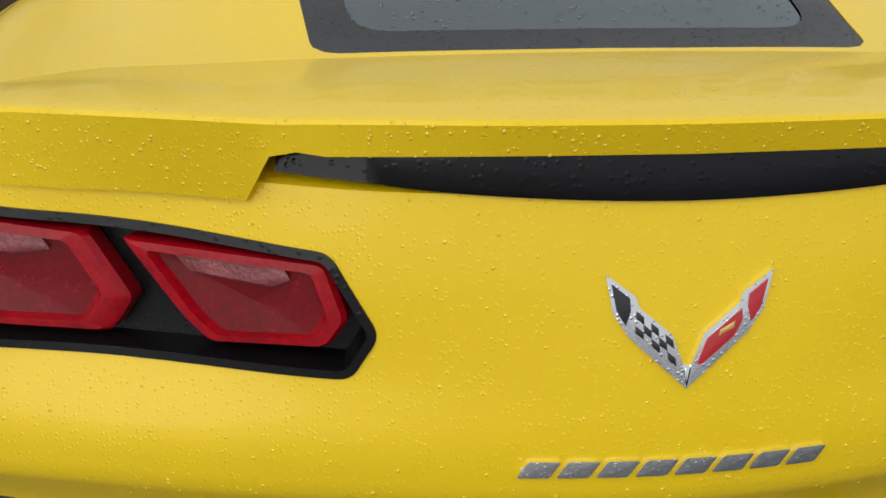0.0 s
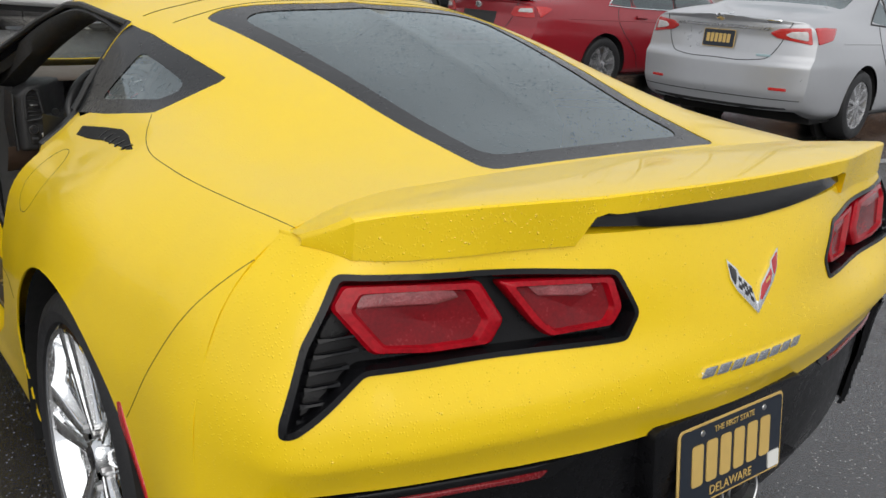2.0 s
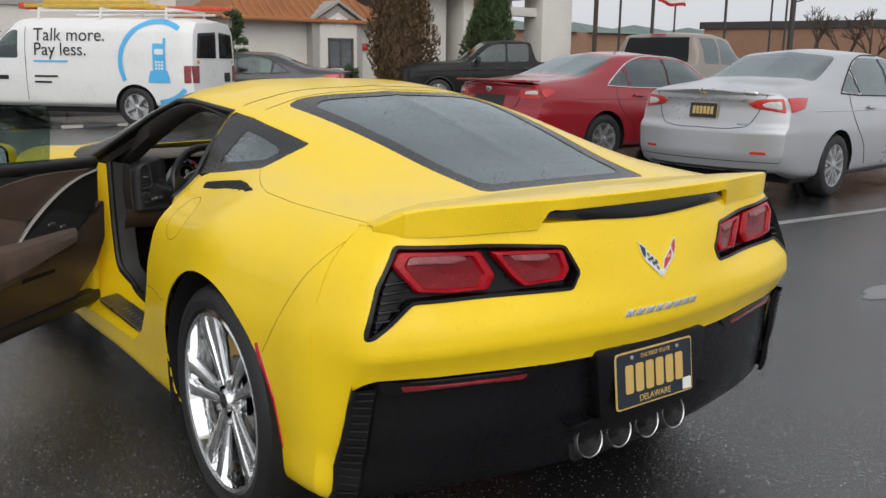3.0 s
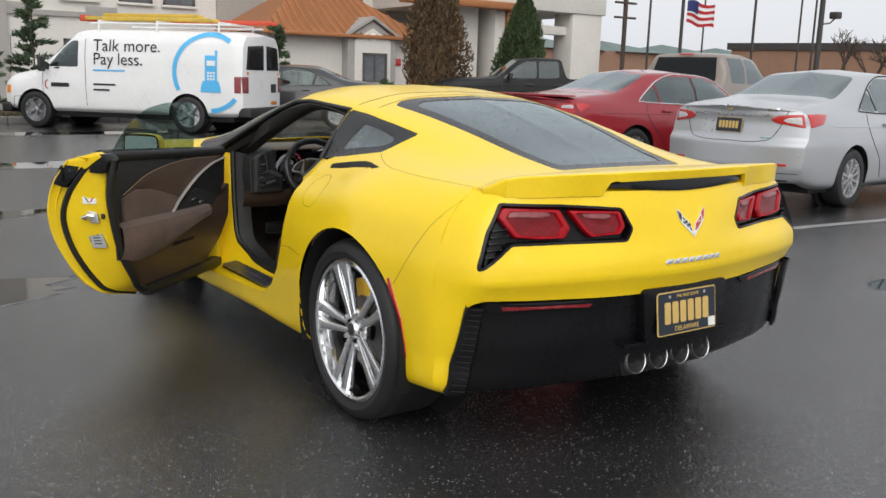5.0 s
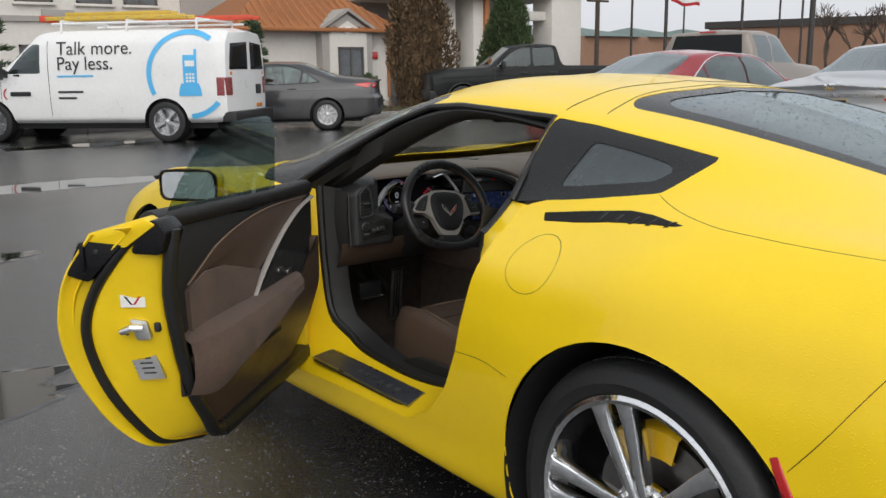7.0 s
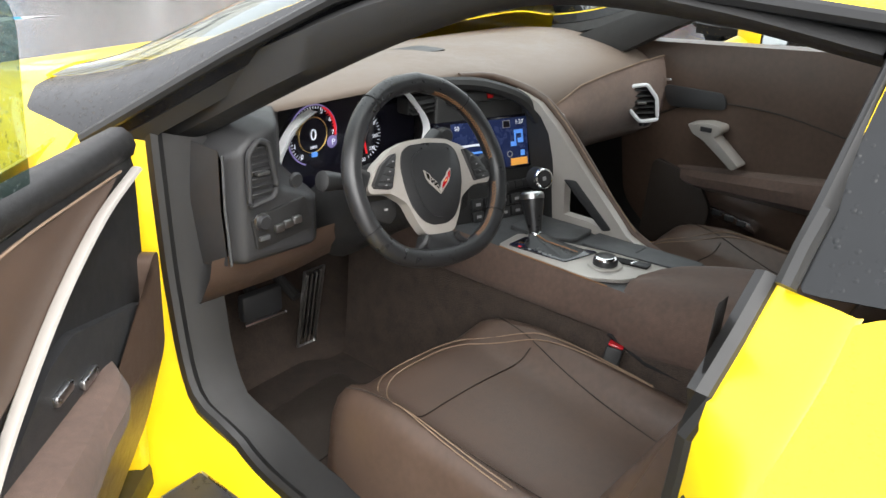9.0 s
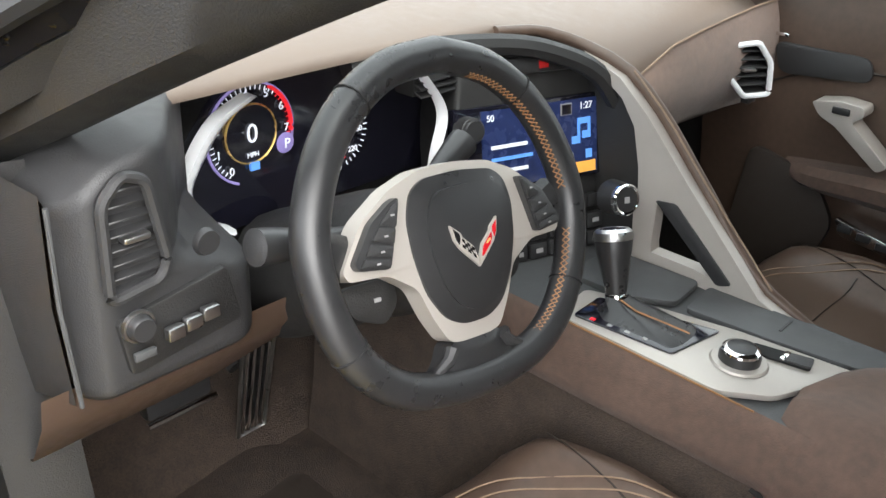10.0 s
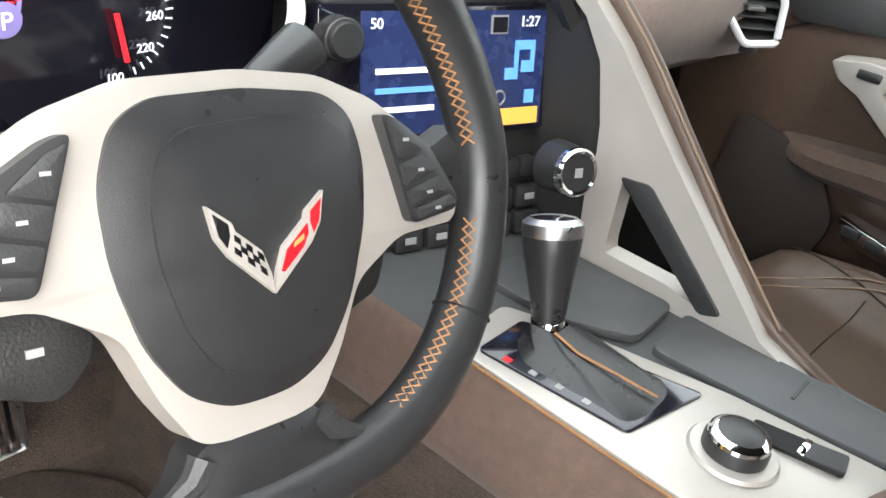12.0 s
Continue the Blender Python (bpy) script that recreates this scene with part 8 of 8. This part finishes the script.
for nm, x0, y0, y1, z, mt in (("extension_ladder", -.62, .85, 3.75, 2.27, "ladder_y"), ("step_ladder", .15, -.12, 2.5, 2.27, "ladder_r")):
    lad = thing(nm, tuple(VM @ Vector((x0, y0, z))), "yellow fibreglass ladder tied on the rack" if mt == "ladder_y" else "orange fibreglass ladder overhanging the rack", "ladder")
    for x in (x0, x0 + .40):
        part("stile", box(x, y0, z - .036, x + .028, y1, z + .036, .006), M[mt], lad, m=VM)
    for k in range(9):
        yy = y0 + .15 + (y1 - y0 - .3) * k / 8
        part("rung", tube([(x0, yy, z), (x0 + .43, yy, z)], .018, 8), M["alloy"], lad, m=VM)
    if mt == "ladder_y":
        for x in (x0 + .05, x0 + .33):
            part("stile", box(x, y0 + .3, z + .042, x + .026, y1 - .5, z + .105, .006), M["ladder_y"], lad, m=VM)
    part("end_cap", box(x0 - .01, y1 - .12, z - .06, x0 + .44, y1, z + .06, .01), M["ladder_r"], lad, m=VM)


# ---------------------------------------------------------------- kerb, planting strip, buildings, trees
M["concrete"] = material("wet_kerb_concrete", (0.22, 0.21, 0.20), 0.6, vary=0.25, scale=3, bump=0.3, bscale=90)
M["mulch"] = material("leaf_litter", (0.085, 0.050, 0.032), 0.9, vary=0.5, scale=8, bump=0.9, bscale=60)
M["grass"] = material("winter_grass", (0.075, 0.085, 0.025), 0.9, vary=0.4, scale=6, island=0.3)
M["stucco"] = material("beige_stucco", (0.68, 0.65, 0.60), 0.85, vary=0.07, scale=0.8, bump=0.3, bscale=40)
M["stucco_dark"] = material("taupe_stucco", (0.36, 0.34, 0.315), 0.85, vary=0.08, scale=0.8, bump=0.3, bscale=40)
M["copper"] = material("copper_roof_metal", (0.42, 0.17, 0.065), 0.42, 0.35, vary=0.14, scale=1.2)
M["win_glass"] = material("dull_window_glass", (0.10, 0.11, 0.12), 0.12, vary=0.3, scale=1.5, coat=0.5)
M["win_frame"] = material("dark_window_frame", (0.09, 0.08, 0.075), 0.5, vary=0.1)
M["brick_far"] = material("tan_brick", (0.30, 0.17, 0.11), 0.85, vary=0.12, scale=2)
M["green_roof"] = material("green_roof", (0.12, 0.17, 0.155), 0.6, vary=0.12, scale=2)
M["pole"] = material("dark_bronze_pole", (0.045, 0.040, 0.037), 0.5, vary=0.1)
M["bark"] = material("bark", (0.075, 0.055, 0.042), 0.9, vary=0.3, scale=6, bump=0.6, bscale=40)
M["cyp_brown"] = material("browned_cypress", (0.115, 0.072, 0.036), 0.85, vary=0.25, scale=3, island=0.45)
M["cyp_green"] = material("dark_green_cypress", (0.055, 0.085, 0.030), 0.85, vary=0.25, scale=3, island=0.45)
M["conifer"] = material("conifer_green", (0.062, 0.095, 0.045), 0.85, vary=0.25, scale=3, island=0.4)
M["line_paint"] = material("worn_white_line", (0.26, 0.26, 0.255), 0.5, vary=0.5, scale=7)
M["flag_blue"] = material("flag_blue", (0.03, 0.04, 0.16), 0.8, vary=0.1)
M["flag_red"] = material("flag_red", (0.45, 0.02, 0.03), 0.8, vary=0.1)
M["awning"] = material("awning_red", (0.50, 0.10, 0.05), 0.8, vary=0.1)

KY = 19.7
for i in range(24):
    solo("kerb_stone", box(-16 + 2.4 * i, KY, -.05, -13.62 + 2.4 * i, KY + .16, .14, .025, 3), M["concrete"], "wet grey concrete kerb length", "kerb", group="kerb along the planting strip", kind="structure")
solo("planting_strip", grid([[(x, y, .10 + .05 * math.sin(x * 1.3) * math.sin(y * 2)) for x in np.linspace(-16, 42, 60)] for y in np.linspace(KY + .15, 23.5, 10)]), M["mulch"], "planting strip of wet leaf litter and thin grass", "ground", kind="structure")
rg_ = random.Random(4)
vs, fs = [], []
for k in range(9000):
    x, y = rg_.uniform(-15, 40), KY + .2 + 3.2 * rg_.random() ** 1.4
    h, a, w = rg_.uniform(.05, .13), rg_.uniform(0, 6.28), .012
    b = len(vs)
    vs += [(x - w * math.cos(a), y - w * math.sin(a), .08), (x + w * math.cos(a), y + w * math.sin(a), .08), (x + rg_.uniform(-.04, .04), y + rg_.uniform(-.04, .04), .10 + h)]
    fs.append((b, b + 1, b + 2))
solo("grass", bm_raw(vs, fs), M["grass"], "thin winter grass on the strip", "grass", kind="stuff", smooth=0)
solo("bay_line", box(4.3, 2.66, .003, 12.5, 2.76, .006), M["line_paint"], "worn white painted parking line", "road marking", kind="structure", m=pose(0, .42, 0, 0, 0, -5))


def puddle(cx, cy, rx, ry, seed):
    """A shallow pool: a wavy-edged thin film on the asphalt."""
    r0 = random.Random(seed)
    ph = [r0.uniform(0, 6.28) for _ in range(5)]
    pts = []
    for k in range(72):
        q = 2 * math.pi * k / 72
        w = 1 + .16 * math.sin(2 * q + ph[0]) + .13 * math.sin(3 * q + ph[1]) + .10 * math.sin(5 * q + ph[2]) + .05 * math.sin(9 * q + ph[3]) + .03 * math.sin(15 * q + ph[4])
        pts.append((cx + rx * w * math.cos(q), cy + ry * w * math.sin(q)))
    rows = [[(cx + (x - cx) * t, cy + (y - cy) * t, .004 if t < 1 else .0005) for x, y in pts] for t in (.02, .5, .95, 1)]
    solo("puddle", grid(rows, closed_v=True), M["water"], "shallow rain puddle mirroring the sky", "puddle", group="puddles on the asphalt", kind="structure", smooth=0)


M["water"] = material("puddle_water", (0.018, 0.017, 0.016), 0.03, vary=0.1, rvary=0.01, bump=0.02, bscale=6, spec=1.0)
for i, p in enumerate(((-2.15, 3.45, 1.0, .30), (-2.2, 6.3, 1.3, .30), (-3.2, 7.9, 1.9, .45), (-.2, 10.4, 2.2, .5), (1.6, 16.2, 3.0, .5), (-6.0, 5.4, 1.6, .6), (7.6, -.4, 1.0, .35), (3.6, 1.0, .5, .14), (9.5, .8, 1.3, .4))):
    puddle(*p, i)


def window_unit(parent, x0, x1, z0, z1, y, name="window"):
    """A window in a wall that faces -y: frame, mullion, pane."""
    w = part(name, join(box(x0, y - .05, z0, x0 + .08, y + .06, z1), box(x1 - .08, y - .05, z0, x1, y + .06, z1), box(x0, y - .05, z1 - .08, x1, y + .06, z1), box(x0, y - .05, z0, x1, y + .06, z0 + .08), box((x0 + x1) / 2 - .04, y - .04, z0, (x0 + x1) / 2 + .04, y + .05, z1)), M["win_frame"], parent)
    part("pane", box(x0 + .06, y, z0 + .06, x1 - .06, y + .02, z1 - .06), M["win_glass"], w)
    part("sill", box(x0 - .08, y - .14, z0 - .10, x1 + .08, y, z0, .01), M["stucco"], w)


hotel = thing("hotel_building", (12, 40, 0), "beige stucco hotel with taupe bands and dark windows", "building")
part("main_wall", box(-26, 36, 0, 27, 48, 13.5), M["stucco"], hotel)
for x in (-20, -9, 2.2, 12.9, 21.5):
    part("taupe_band", box(x - 1.2, 35.85, 0, x + 1.2, 36.02, 13.4), M["stucco_dark"], hotel)
for z0 in (.9, 3.9, 7.0, 10.1):
    for x in (-24, -16.8, -13.2, -5.6, -2.0, 5.4, 7.6, 9.4, 15.2, 17.6, 24.5):
        window_unit(hotel, x, x + 1.35, z0, z0 + 1.45, 35.97)
for z0 in (3.3, 6.4, 9.5):
    part("ledge", box(-26, 35.88, z0 - .1, 27, 36.0, z0 + .1), M["stucco_dark"], hotel)
for x in (3.2, 6.3):
    part("wall_grille", box(x, 35.9, 3.35, x + 1.2, 36.0, 3.65, .02), M["stucco_dark"], hotel)

wing = thing("entrance_wing", (15.3, 33, 0), "low stucco wing with ribbed copper hip roof", "building")
part("wing_wall", box(11.9, 31, 0, 18.6, 36, 2.9), M["stucco"], wing)
ex0, ex1, ey0, ey1, ez = 11.4, 19.1, 30.4, 36.2, 2.85
rx0, rx1, ry, rz = 14.3, 17.2, 33.2, 5.0
roof_v = [(ex0, ey0, ez), (ex1, ey0, ez), (ex1, ey1, ez), (ex0, ey1, ez), (rx0, ry, rz), (rx1, ry, rz - .5)]
part("hip_roof", bm_raw(roof_v, [(0, 1, 5, 4), (1, 2, 5), (2, 3, 4, 5), (3, 0, 4), (0, 1, 2, 3)]), M["copper"], wing, "ribbed copper roof", smooth=0)
for k in range(22):
    t = k / 21
    a = Vector((ex0 + (ex1 - ex0) * t, ey0, ez + .02))
    tt = np.clip((a.x - ex0) / (rx0 - ex0), 0, 1) if a.x < rx0 else (np.clip((ex1 - a.x) / (ex1 - rx1), 0, 1) if a.x > rx1 else 1)
    b = Vector((a.x, ey0 + (ry - ey0) * tt, ez + .03 + (rz - ez) * tt - .5 * tt * np.clip((a.x - rx0) / (rx1 - rx0), 0, 1)))
    part("roof_rib", tube([a, b], .035, 4), M["copper"], wing)
part("gutter", box(ex0 - .03, ey0 - .12, ez - .12, ex1 + .03, ey0, ez + .02, .02), M["copper"], wing)
part("downpipe", tube([(18.55, 30.9, 2.8), (18.55, 30.9, .1)], .06, 8), M["copper"], wing)
gab = part("gable", prism([(15.2, 0), (17.5, 0), (17.5, 2.75), (16.35, 3.45), (15.2, 2.75)], "y", 30.5, 31.05), M["stucco_dark"], wing)
part("gable_field", prism([(15.5, 0), (17.2, 0), (17.2, 2.65), (16.35, 3.15), (15.5, 2.65)], "y", 30.42, 30.52), M["stucco"], gab)
part("gable_roof", join(prism([(15.0, 2.72), (16.35, 3.52), (16.35, 3.64), (14.95, 2.82)], "y", 30.35, 32.0), prism([(17.7, 2.72), (16.35, 3.52), (16.35, 3.64), (17.75, 2.82)], "y", 30.35, 32.0)), M["stucco_dark"], gab)
part("round_vent", lathe([(0, .03), (.16, .03), (.18, 0)], 20, pose(16.35, 30.42, 2.78, 90, 0, 0)), M["white"], gab)
window_unit(wing, 15.85, 17.0, .95, 2.15, 30.40)
part("red_sign", box(17.75, 30.93, 1.68, 18.05, 30.99, 1.98, .01), M["reflector"], wing)

port = thing("entrance_canopy", (24, 31, 0), "tall stucco drive-through canopy on square columns", "canopy")
for x0, x1, y0 in ((20.2, 21.9, 30.6), (26.7, 28.6, 29.6), (26.7, 28.6, 34.0), (22.4, 23.0, 30.0)):
    part("column", box(x0, y0, 0, x1, y0 + 1.3, 5.2, .03), M["stucco"], port)
part("canopy_beam", box(19.5, 29.5, 4.35, 28.75, 36, 6.4, .04), M["stucco"], port)
part("cross_beam", box(24.0, 30.0, 3.35, 26.7, 30.5, 3.75, .03), M["stucco"], port)
part("copper_edge", box(17.3, 29.2, 4.25, 23.2, 30.0, 4.55, .03), M["copper"], port)
part("copper_post", box(22.95, 29.85, 0, 23.2, 30.05, 4.4, .02), M["copper"], port)
part("entry_door", box(20.4, 33.0, 0, 21.8, 33.1, 2.6), M["win_glass"], port)
aw = thing("restaurant_awning", (26, 48, 0), "far shopfront under a red and white striped awning", "building")
part("shop_wall", box(23, 47, 0, 32, 52, 5.0), M["stucco"], aw)
for k in range(12):
    part("awning_stripe", prism([(46.2, 2.7), (47, 4.2), (47, 2.7)], "x", 24 + .5 * k, 24.5 + .5 * k), M["awning"] if k % 2 else M["white"], aw)

# far buildings
fb = thing("brick_store", (52, 34, 0), "long low tan brick store with flat parapet", "building")
part("store_wall", prism([(43, 33), (49, 16), (70, 22), (62, 42)], "z", 0, 3.35), M["brick_far"], fb)
part("parapet", prism([(42.8, 33.2), (48.9, 15.8), (49.4, 16.0), (43.3, 33.3)], "z", 3.35, 3.75), M["pole"], fb)
fb2 = thing("green_roofed_mall", (75, 70, 0), "distant tan mall with green roofs", "building")
part("mall_wall", box(52, 62, 0, 92, 76, 4.2), M["brick_far"], fb2)
for k in range(4):
    part("mall_roof", bm_raw([(53 + 9.5 * k, 61.5, 4.2), (61 + 9.5 * k, 61.5, 4.2), (61 + 9.5 * k, 75, 4.2), (53 + 9.5 * k, 75, 4.2), (57 + 9.5 * k, 68, 5.5)], [(0, 1, 4), (1, 2, 4), (2, 3, 4), (3, 0, 4)]), M["green_roof"], fb2, smooth=0)
fw_ = random.Random(9)
vs, fs = [], []
for k in range(2600):
    x, y = fw_.uniform(-160, 190), fw_.uniform(118, 150)
    h = 2.5 + 3.5 * fw_.random() * (.6 + .4 * math.sin(x * .13))
    z, s = fw_.uniform(.5, 1) * h, fw_.uniform(.5, 1.3)
    b = len(vs)
    vs += [(x - s, y, z - s * .7), (x + s, y, z - s * .6), (x + s * .4, y, z + s * .7), (x - s * .5, y, z + s * .6)]
    fs.append((b, b + 1, b + 2, b + 3))
solo("far_woods", bm_raw(vs, fs), M["bark"], "far line of bare winter woods", "woods", kind="stuff", smooth=0)

# poles and flag
for x, y, r, h in ((28.0, 26.0, .06, 9), (28, 20.5, .06, 9.5), (28, 17.6, .11, 10), (34, 27.9, .05, 9), (40, 26.5, .06, 9), (31, 19.8, .05, 9)):
    lp = thing("light_pole", (x, y, 0), "dark bronze parking lot light pole", "light pole", group="light poles")
    part("shaft", tube([(x, y, 0), (x, y, h)], [r, r * .7], 10), M["pole"], lp)
    part("lamp_head", box(x - .35, y - .2, h - .1, x + .35, y + .2, h + .12, .03), M["pole"], lp)
    part("pole_base", lathe([(r * 2.2, 0), (r * 2.2, .5), (r * 1.8, .55), (0, .56)], 16, pose(x, y, 0)), M["concrete"], lp)
fl = thing("floodlight", (28, 17.5, 4), "small dark floodlight on a pole bracket", "floodlight")
part("flood_head", box(28.15, 17.05, 3.75, 28.45, 17.4, 4.0, .04), M["pole"], fl)
part("flood_arm", tube([(28.02, 17.58, 3.55), (28.2, 17.35, 3.6), (28.3, 17.25, 3.76)], .03, 6), M["pole"], fl)
up = thing("utility_pole", (44, 43, 0), "wooden utility pole with cross arms", "utility pole")
part("shaft", tube([(44, 43, 0), (44, 43, 9.5)], .16, 8), M["bark"], up)
for z in (5.6, 6.6):
    part("cross_arm", box(43.0, 42.9, z, 45.0, 43.1, z + .14), M["bark"], up)
fp = thing("flag_pole", (28.0, 24.15, 0), "tall flag pole with a striped flag", "flag")
part("shaft", tube([(28, 24.15, 0), (28, 24.15, 9)], .075, 10), M["pole"], fp)
wave = lambda s, t: (28.1 + .55 * s, 24.0 - 1.0 * s, 4.75 - .95 * t - .22 * s + .06 * math.sin(7 * s + 1.5 * t))
for k in range(7):
    part("flag_stripe", grid([[tuple(np.array(wave(s, t)) + np.array([.05 * math.sin(9 * s), 0, 0])) for s in np.linspace(0, 1, 14)] for t in np.linspace(k / 7, (k + 1) / 7, 3)]), M["flag_red"] if k % 2 == 0 else M["white"], fp)
part("canton", grid([[tuple(np.array(wave(s, t)) + np.array([.05 * math.sin(9 * s) - .012, -.012, 0])) for s in np.linspace(0, .42, 8)] for t in np.linspace(0, .5, 4)]), M["flag_blue"], fp)
for x0, z0, sag in ((20, 6.6, .5), (20, 6.2, .5), (20, 5.7, .6)):
    pts = [(20 + 60 * t, 55 - 30 * t, z0 + 3 - sag * 4 * t * (1 - t)) for t in np.linspace(0, 1, 16)]
    solo("overhead_cable", tube(pts, .012, 4), M["pole"], "thin dark overhead power cable", "cable", group="overhead cables")


# ---- trees
def leaf_cloud(n, place, size, seed, tilt=.8):
    """Many small leaf sprays, each a bent pair of triangles; place(r) gives a point and its outward way."""
    r0 = random.Random(seed)
    vs, fs = [], []
    for _ in range(n):
        p, out = place(r0)
        d = (Vector(out) + Vector((r0.uniform(-tilt, tilt), r0.uniform(-tilt, tilt), r0.uniform(-.2, 1.0)))).normalized()
        s = d.orthogonal().normalized()
        s.rotate(Matrix.Rotation(r0.uniform(0, 6.28), 3, d))
        L = size * r0.uniform(.6, 1.4)
        b = len(vs)
        p = Vector(p)
        vs += [p - s * L * .22, p + d * L * .5 - s * L * .05 + Vector((0, 0, .1 * L)), p + d * L, p + s * L * .24]
        fs += [(b, b + 1, b + 3), (b + 1, b + 2, b + 3)]
    return bm_raw(vs, fs)


def cypress(x, y, h, r, mat, label, seed):
    """Dense flame-shaped evergreen with a ragged outline."""
    ob = thing("cypress_tree", (x, y, 0), label, "tree")
    part("trunk", tube([(x, y, 0), (x + .03, y, h * .5), (x, y, h * .9)], [.13, .09, .03], 8), M["bark"], ob)
    lob = [(random.Random(seed + k).uniform(0, 6.28), random.Random(seed * 3 + k).uniform(.8, 1.0)) for k in range(7)]

    def place(r0):
        z = r0.random() ** .8
        q = r0.uniform(0, 6.28)
        rad = r * (1 - max(0, z - .35) / .65) ** .75 * (.72 + .28 * min(1, z * 4)) * (1 + .16 * math.sin(3 * q + lob[0][0] + 4 * z) + .10 * math.sin(7 * q + lob[1][0] + 9 * z))
        rad *= r0.uniform(.72, 1.04)
        return (x + rad * math.cos(q), y + rad * math.sin(q), .12 + z * h), (math.cos(q) * .5, math.sin(q) * .5, .75)
    part("crown", leaf_cloud(16000, place, .13, seed), mat, ob, smooth=0)
    core = [[(x + .68 * r * (1 - max(0, z - .35) / .65) ** .8 * math.cos(q), y + .68 * r * (1 - max(0, z - .35) / .65) ** .8 * math.sin(q), .15 + z * h * .95) for q in np.linspace(0, 6.28, 16, endpoint=False)] for z in np.linspace(0, 1, 10)]
    part("inner_crown", grid(core, closed_v=True), mat, ob)


cypress(13.85, 22.1, 5.2, .98, M["cyp_brown"], "tall browned cypress on the strip", 11)
cypress(17.65, 22.3, 4.1, .9, M["cyp_green"], "dark green cypress on the strip", 23)


def conifer(x, y, h, r, seed):
    """Young open conifer: trunk, whorls of drooping boughs, sprays of needles."""
    ob = thing("young_conifer", (x, y, 0), "young open-branched conifer on the planting strip", "tree", group="young conifers")
    r0 = random.Random(seed)
    part("trunk", tube([(x, y, 0), (x + r0.uniform(-.05, .05), y, h * .6), (x, y, h)], [.05, .03, .008], 6), M["bark"], ob)
    tips, sticks = [], []
    for k in range(46):
        z = h * (.10 + .88 * k / 46)
        q = r0.uniform(0, 6.28)
        L = r * (1 - z / h) ** .8 * r0.uniform(.65, 1.15) + .06
        a, b = Vector((x, y, z)), Vector((x + L * math.cos(q), y + L * math.sin(q), z + .10 * L))
        sticks.append((a, b))
    part("bough", join(*[tube([a, b], [.012, .004], 4) for a, b in sticks]), M["bark"], ob)

    def place(rr):
        a, b = sticks[int(rr.random() * len(sticks))]
        t = rr.uniform(.15, 1.0)
        return a.lerp(b, t) + Vector((rr.uniform(-.05, .05), rr.uniform(-.05, .05), rr.uniform(-.06, .05))), (b - a).normalized()
    part("needles", leaf_cloud(2600, place, .13, seed, .9), M["conifer"], ob, smooth=0)


for i, (x, y, h, r) in enumerate(((-.9, 21.0, 3.4, .95), (.35, 21.2, 3.1, .9), (1.7, 21.4, 3.0, .85), (7.9, 21.2, 2.6, .6), (-3.2, 21.2, 3.2, .9))):
    conifer(x, y, h, r, 40 + i)
for i, (x, y, h) in enumerate(((11.2, 22.0, 1.0), (12.1, 22.2, 1.1), (19.6, 22.2, .9), (9.8, 22.4, 1.2))):
    conifer(x, y, h, .35, 70 + i)


def bare_tree(x, y, h, seed):
    """Leafless tree: forking limbs down to fine twigs."""
    ob = thing("bare_tree", (x, y, 0), "leafless winter tree beyond the car park", "tree", group="bare trees")
    r0 = random.Random(seed)
    limbs = []

    def grow(p, d, L, r, n):
        q = p + d * L
        limbs.append(tube([p, p.lerp(q, .5) + Vector((r0.uniform(-.1, .1), r0.uniform(-.1, .1), 0)) * L, q], [r, r * .8, r * .6], 5, caps=False))
        if n:
            for _ in range(3 if n > 1 else 4):
                e = (d + Vector((r0.uniform(-.8, .8), r0.uniform(-.8, .8), r0.uniform(-.1, .5)))).normalized()
                grow(q, e, L * r0.uniform(.6, .8), r * .58, n - 1)
    grow(Vector((x, y, 0)), Vector((0, 0, 1)), h * .3, .14, 4)
    part("trunk", limbs[0], M["bark"], ob)
    part("crown", join(*limbs[1:]), M["bark"], ob, "bare forking crown of fine twigs")


for i, (x, y, h) in enumerate(((40.3, 24.0, 5.0), (41.6, 23.2, 4.5), (39.2, 20.5, 4.2), (26.5, 12.2, 3.0))):
    bare_tree(x, y, h, 90 + i)
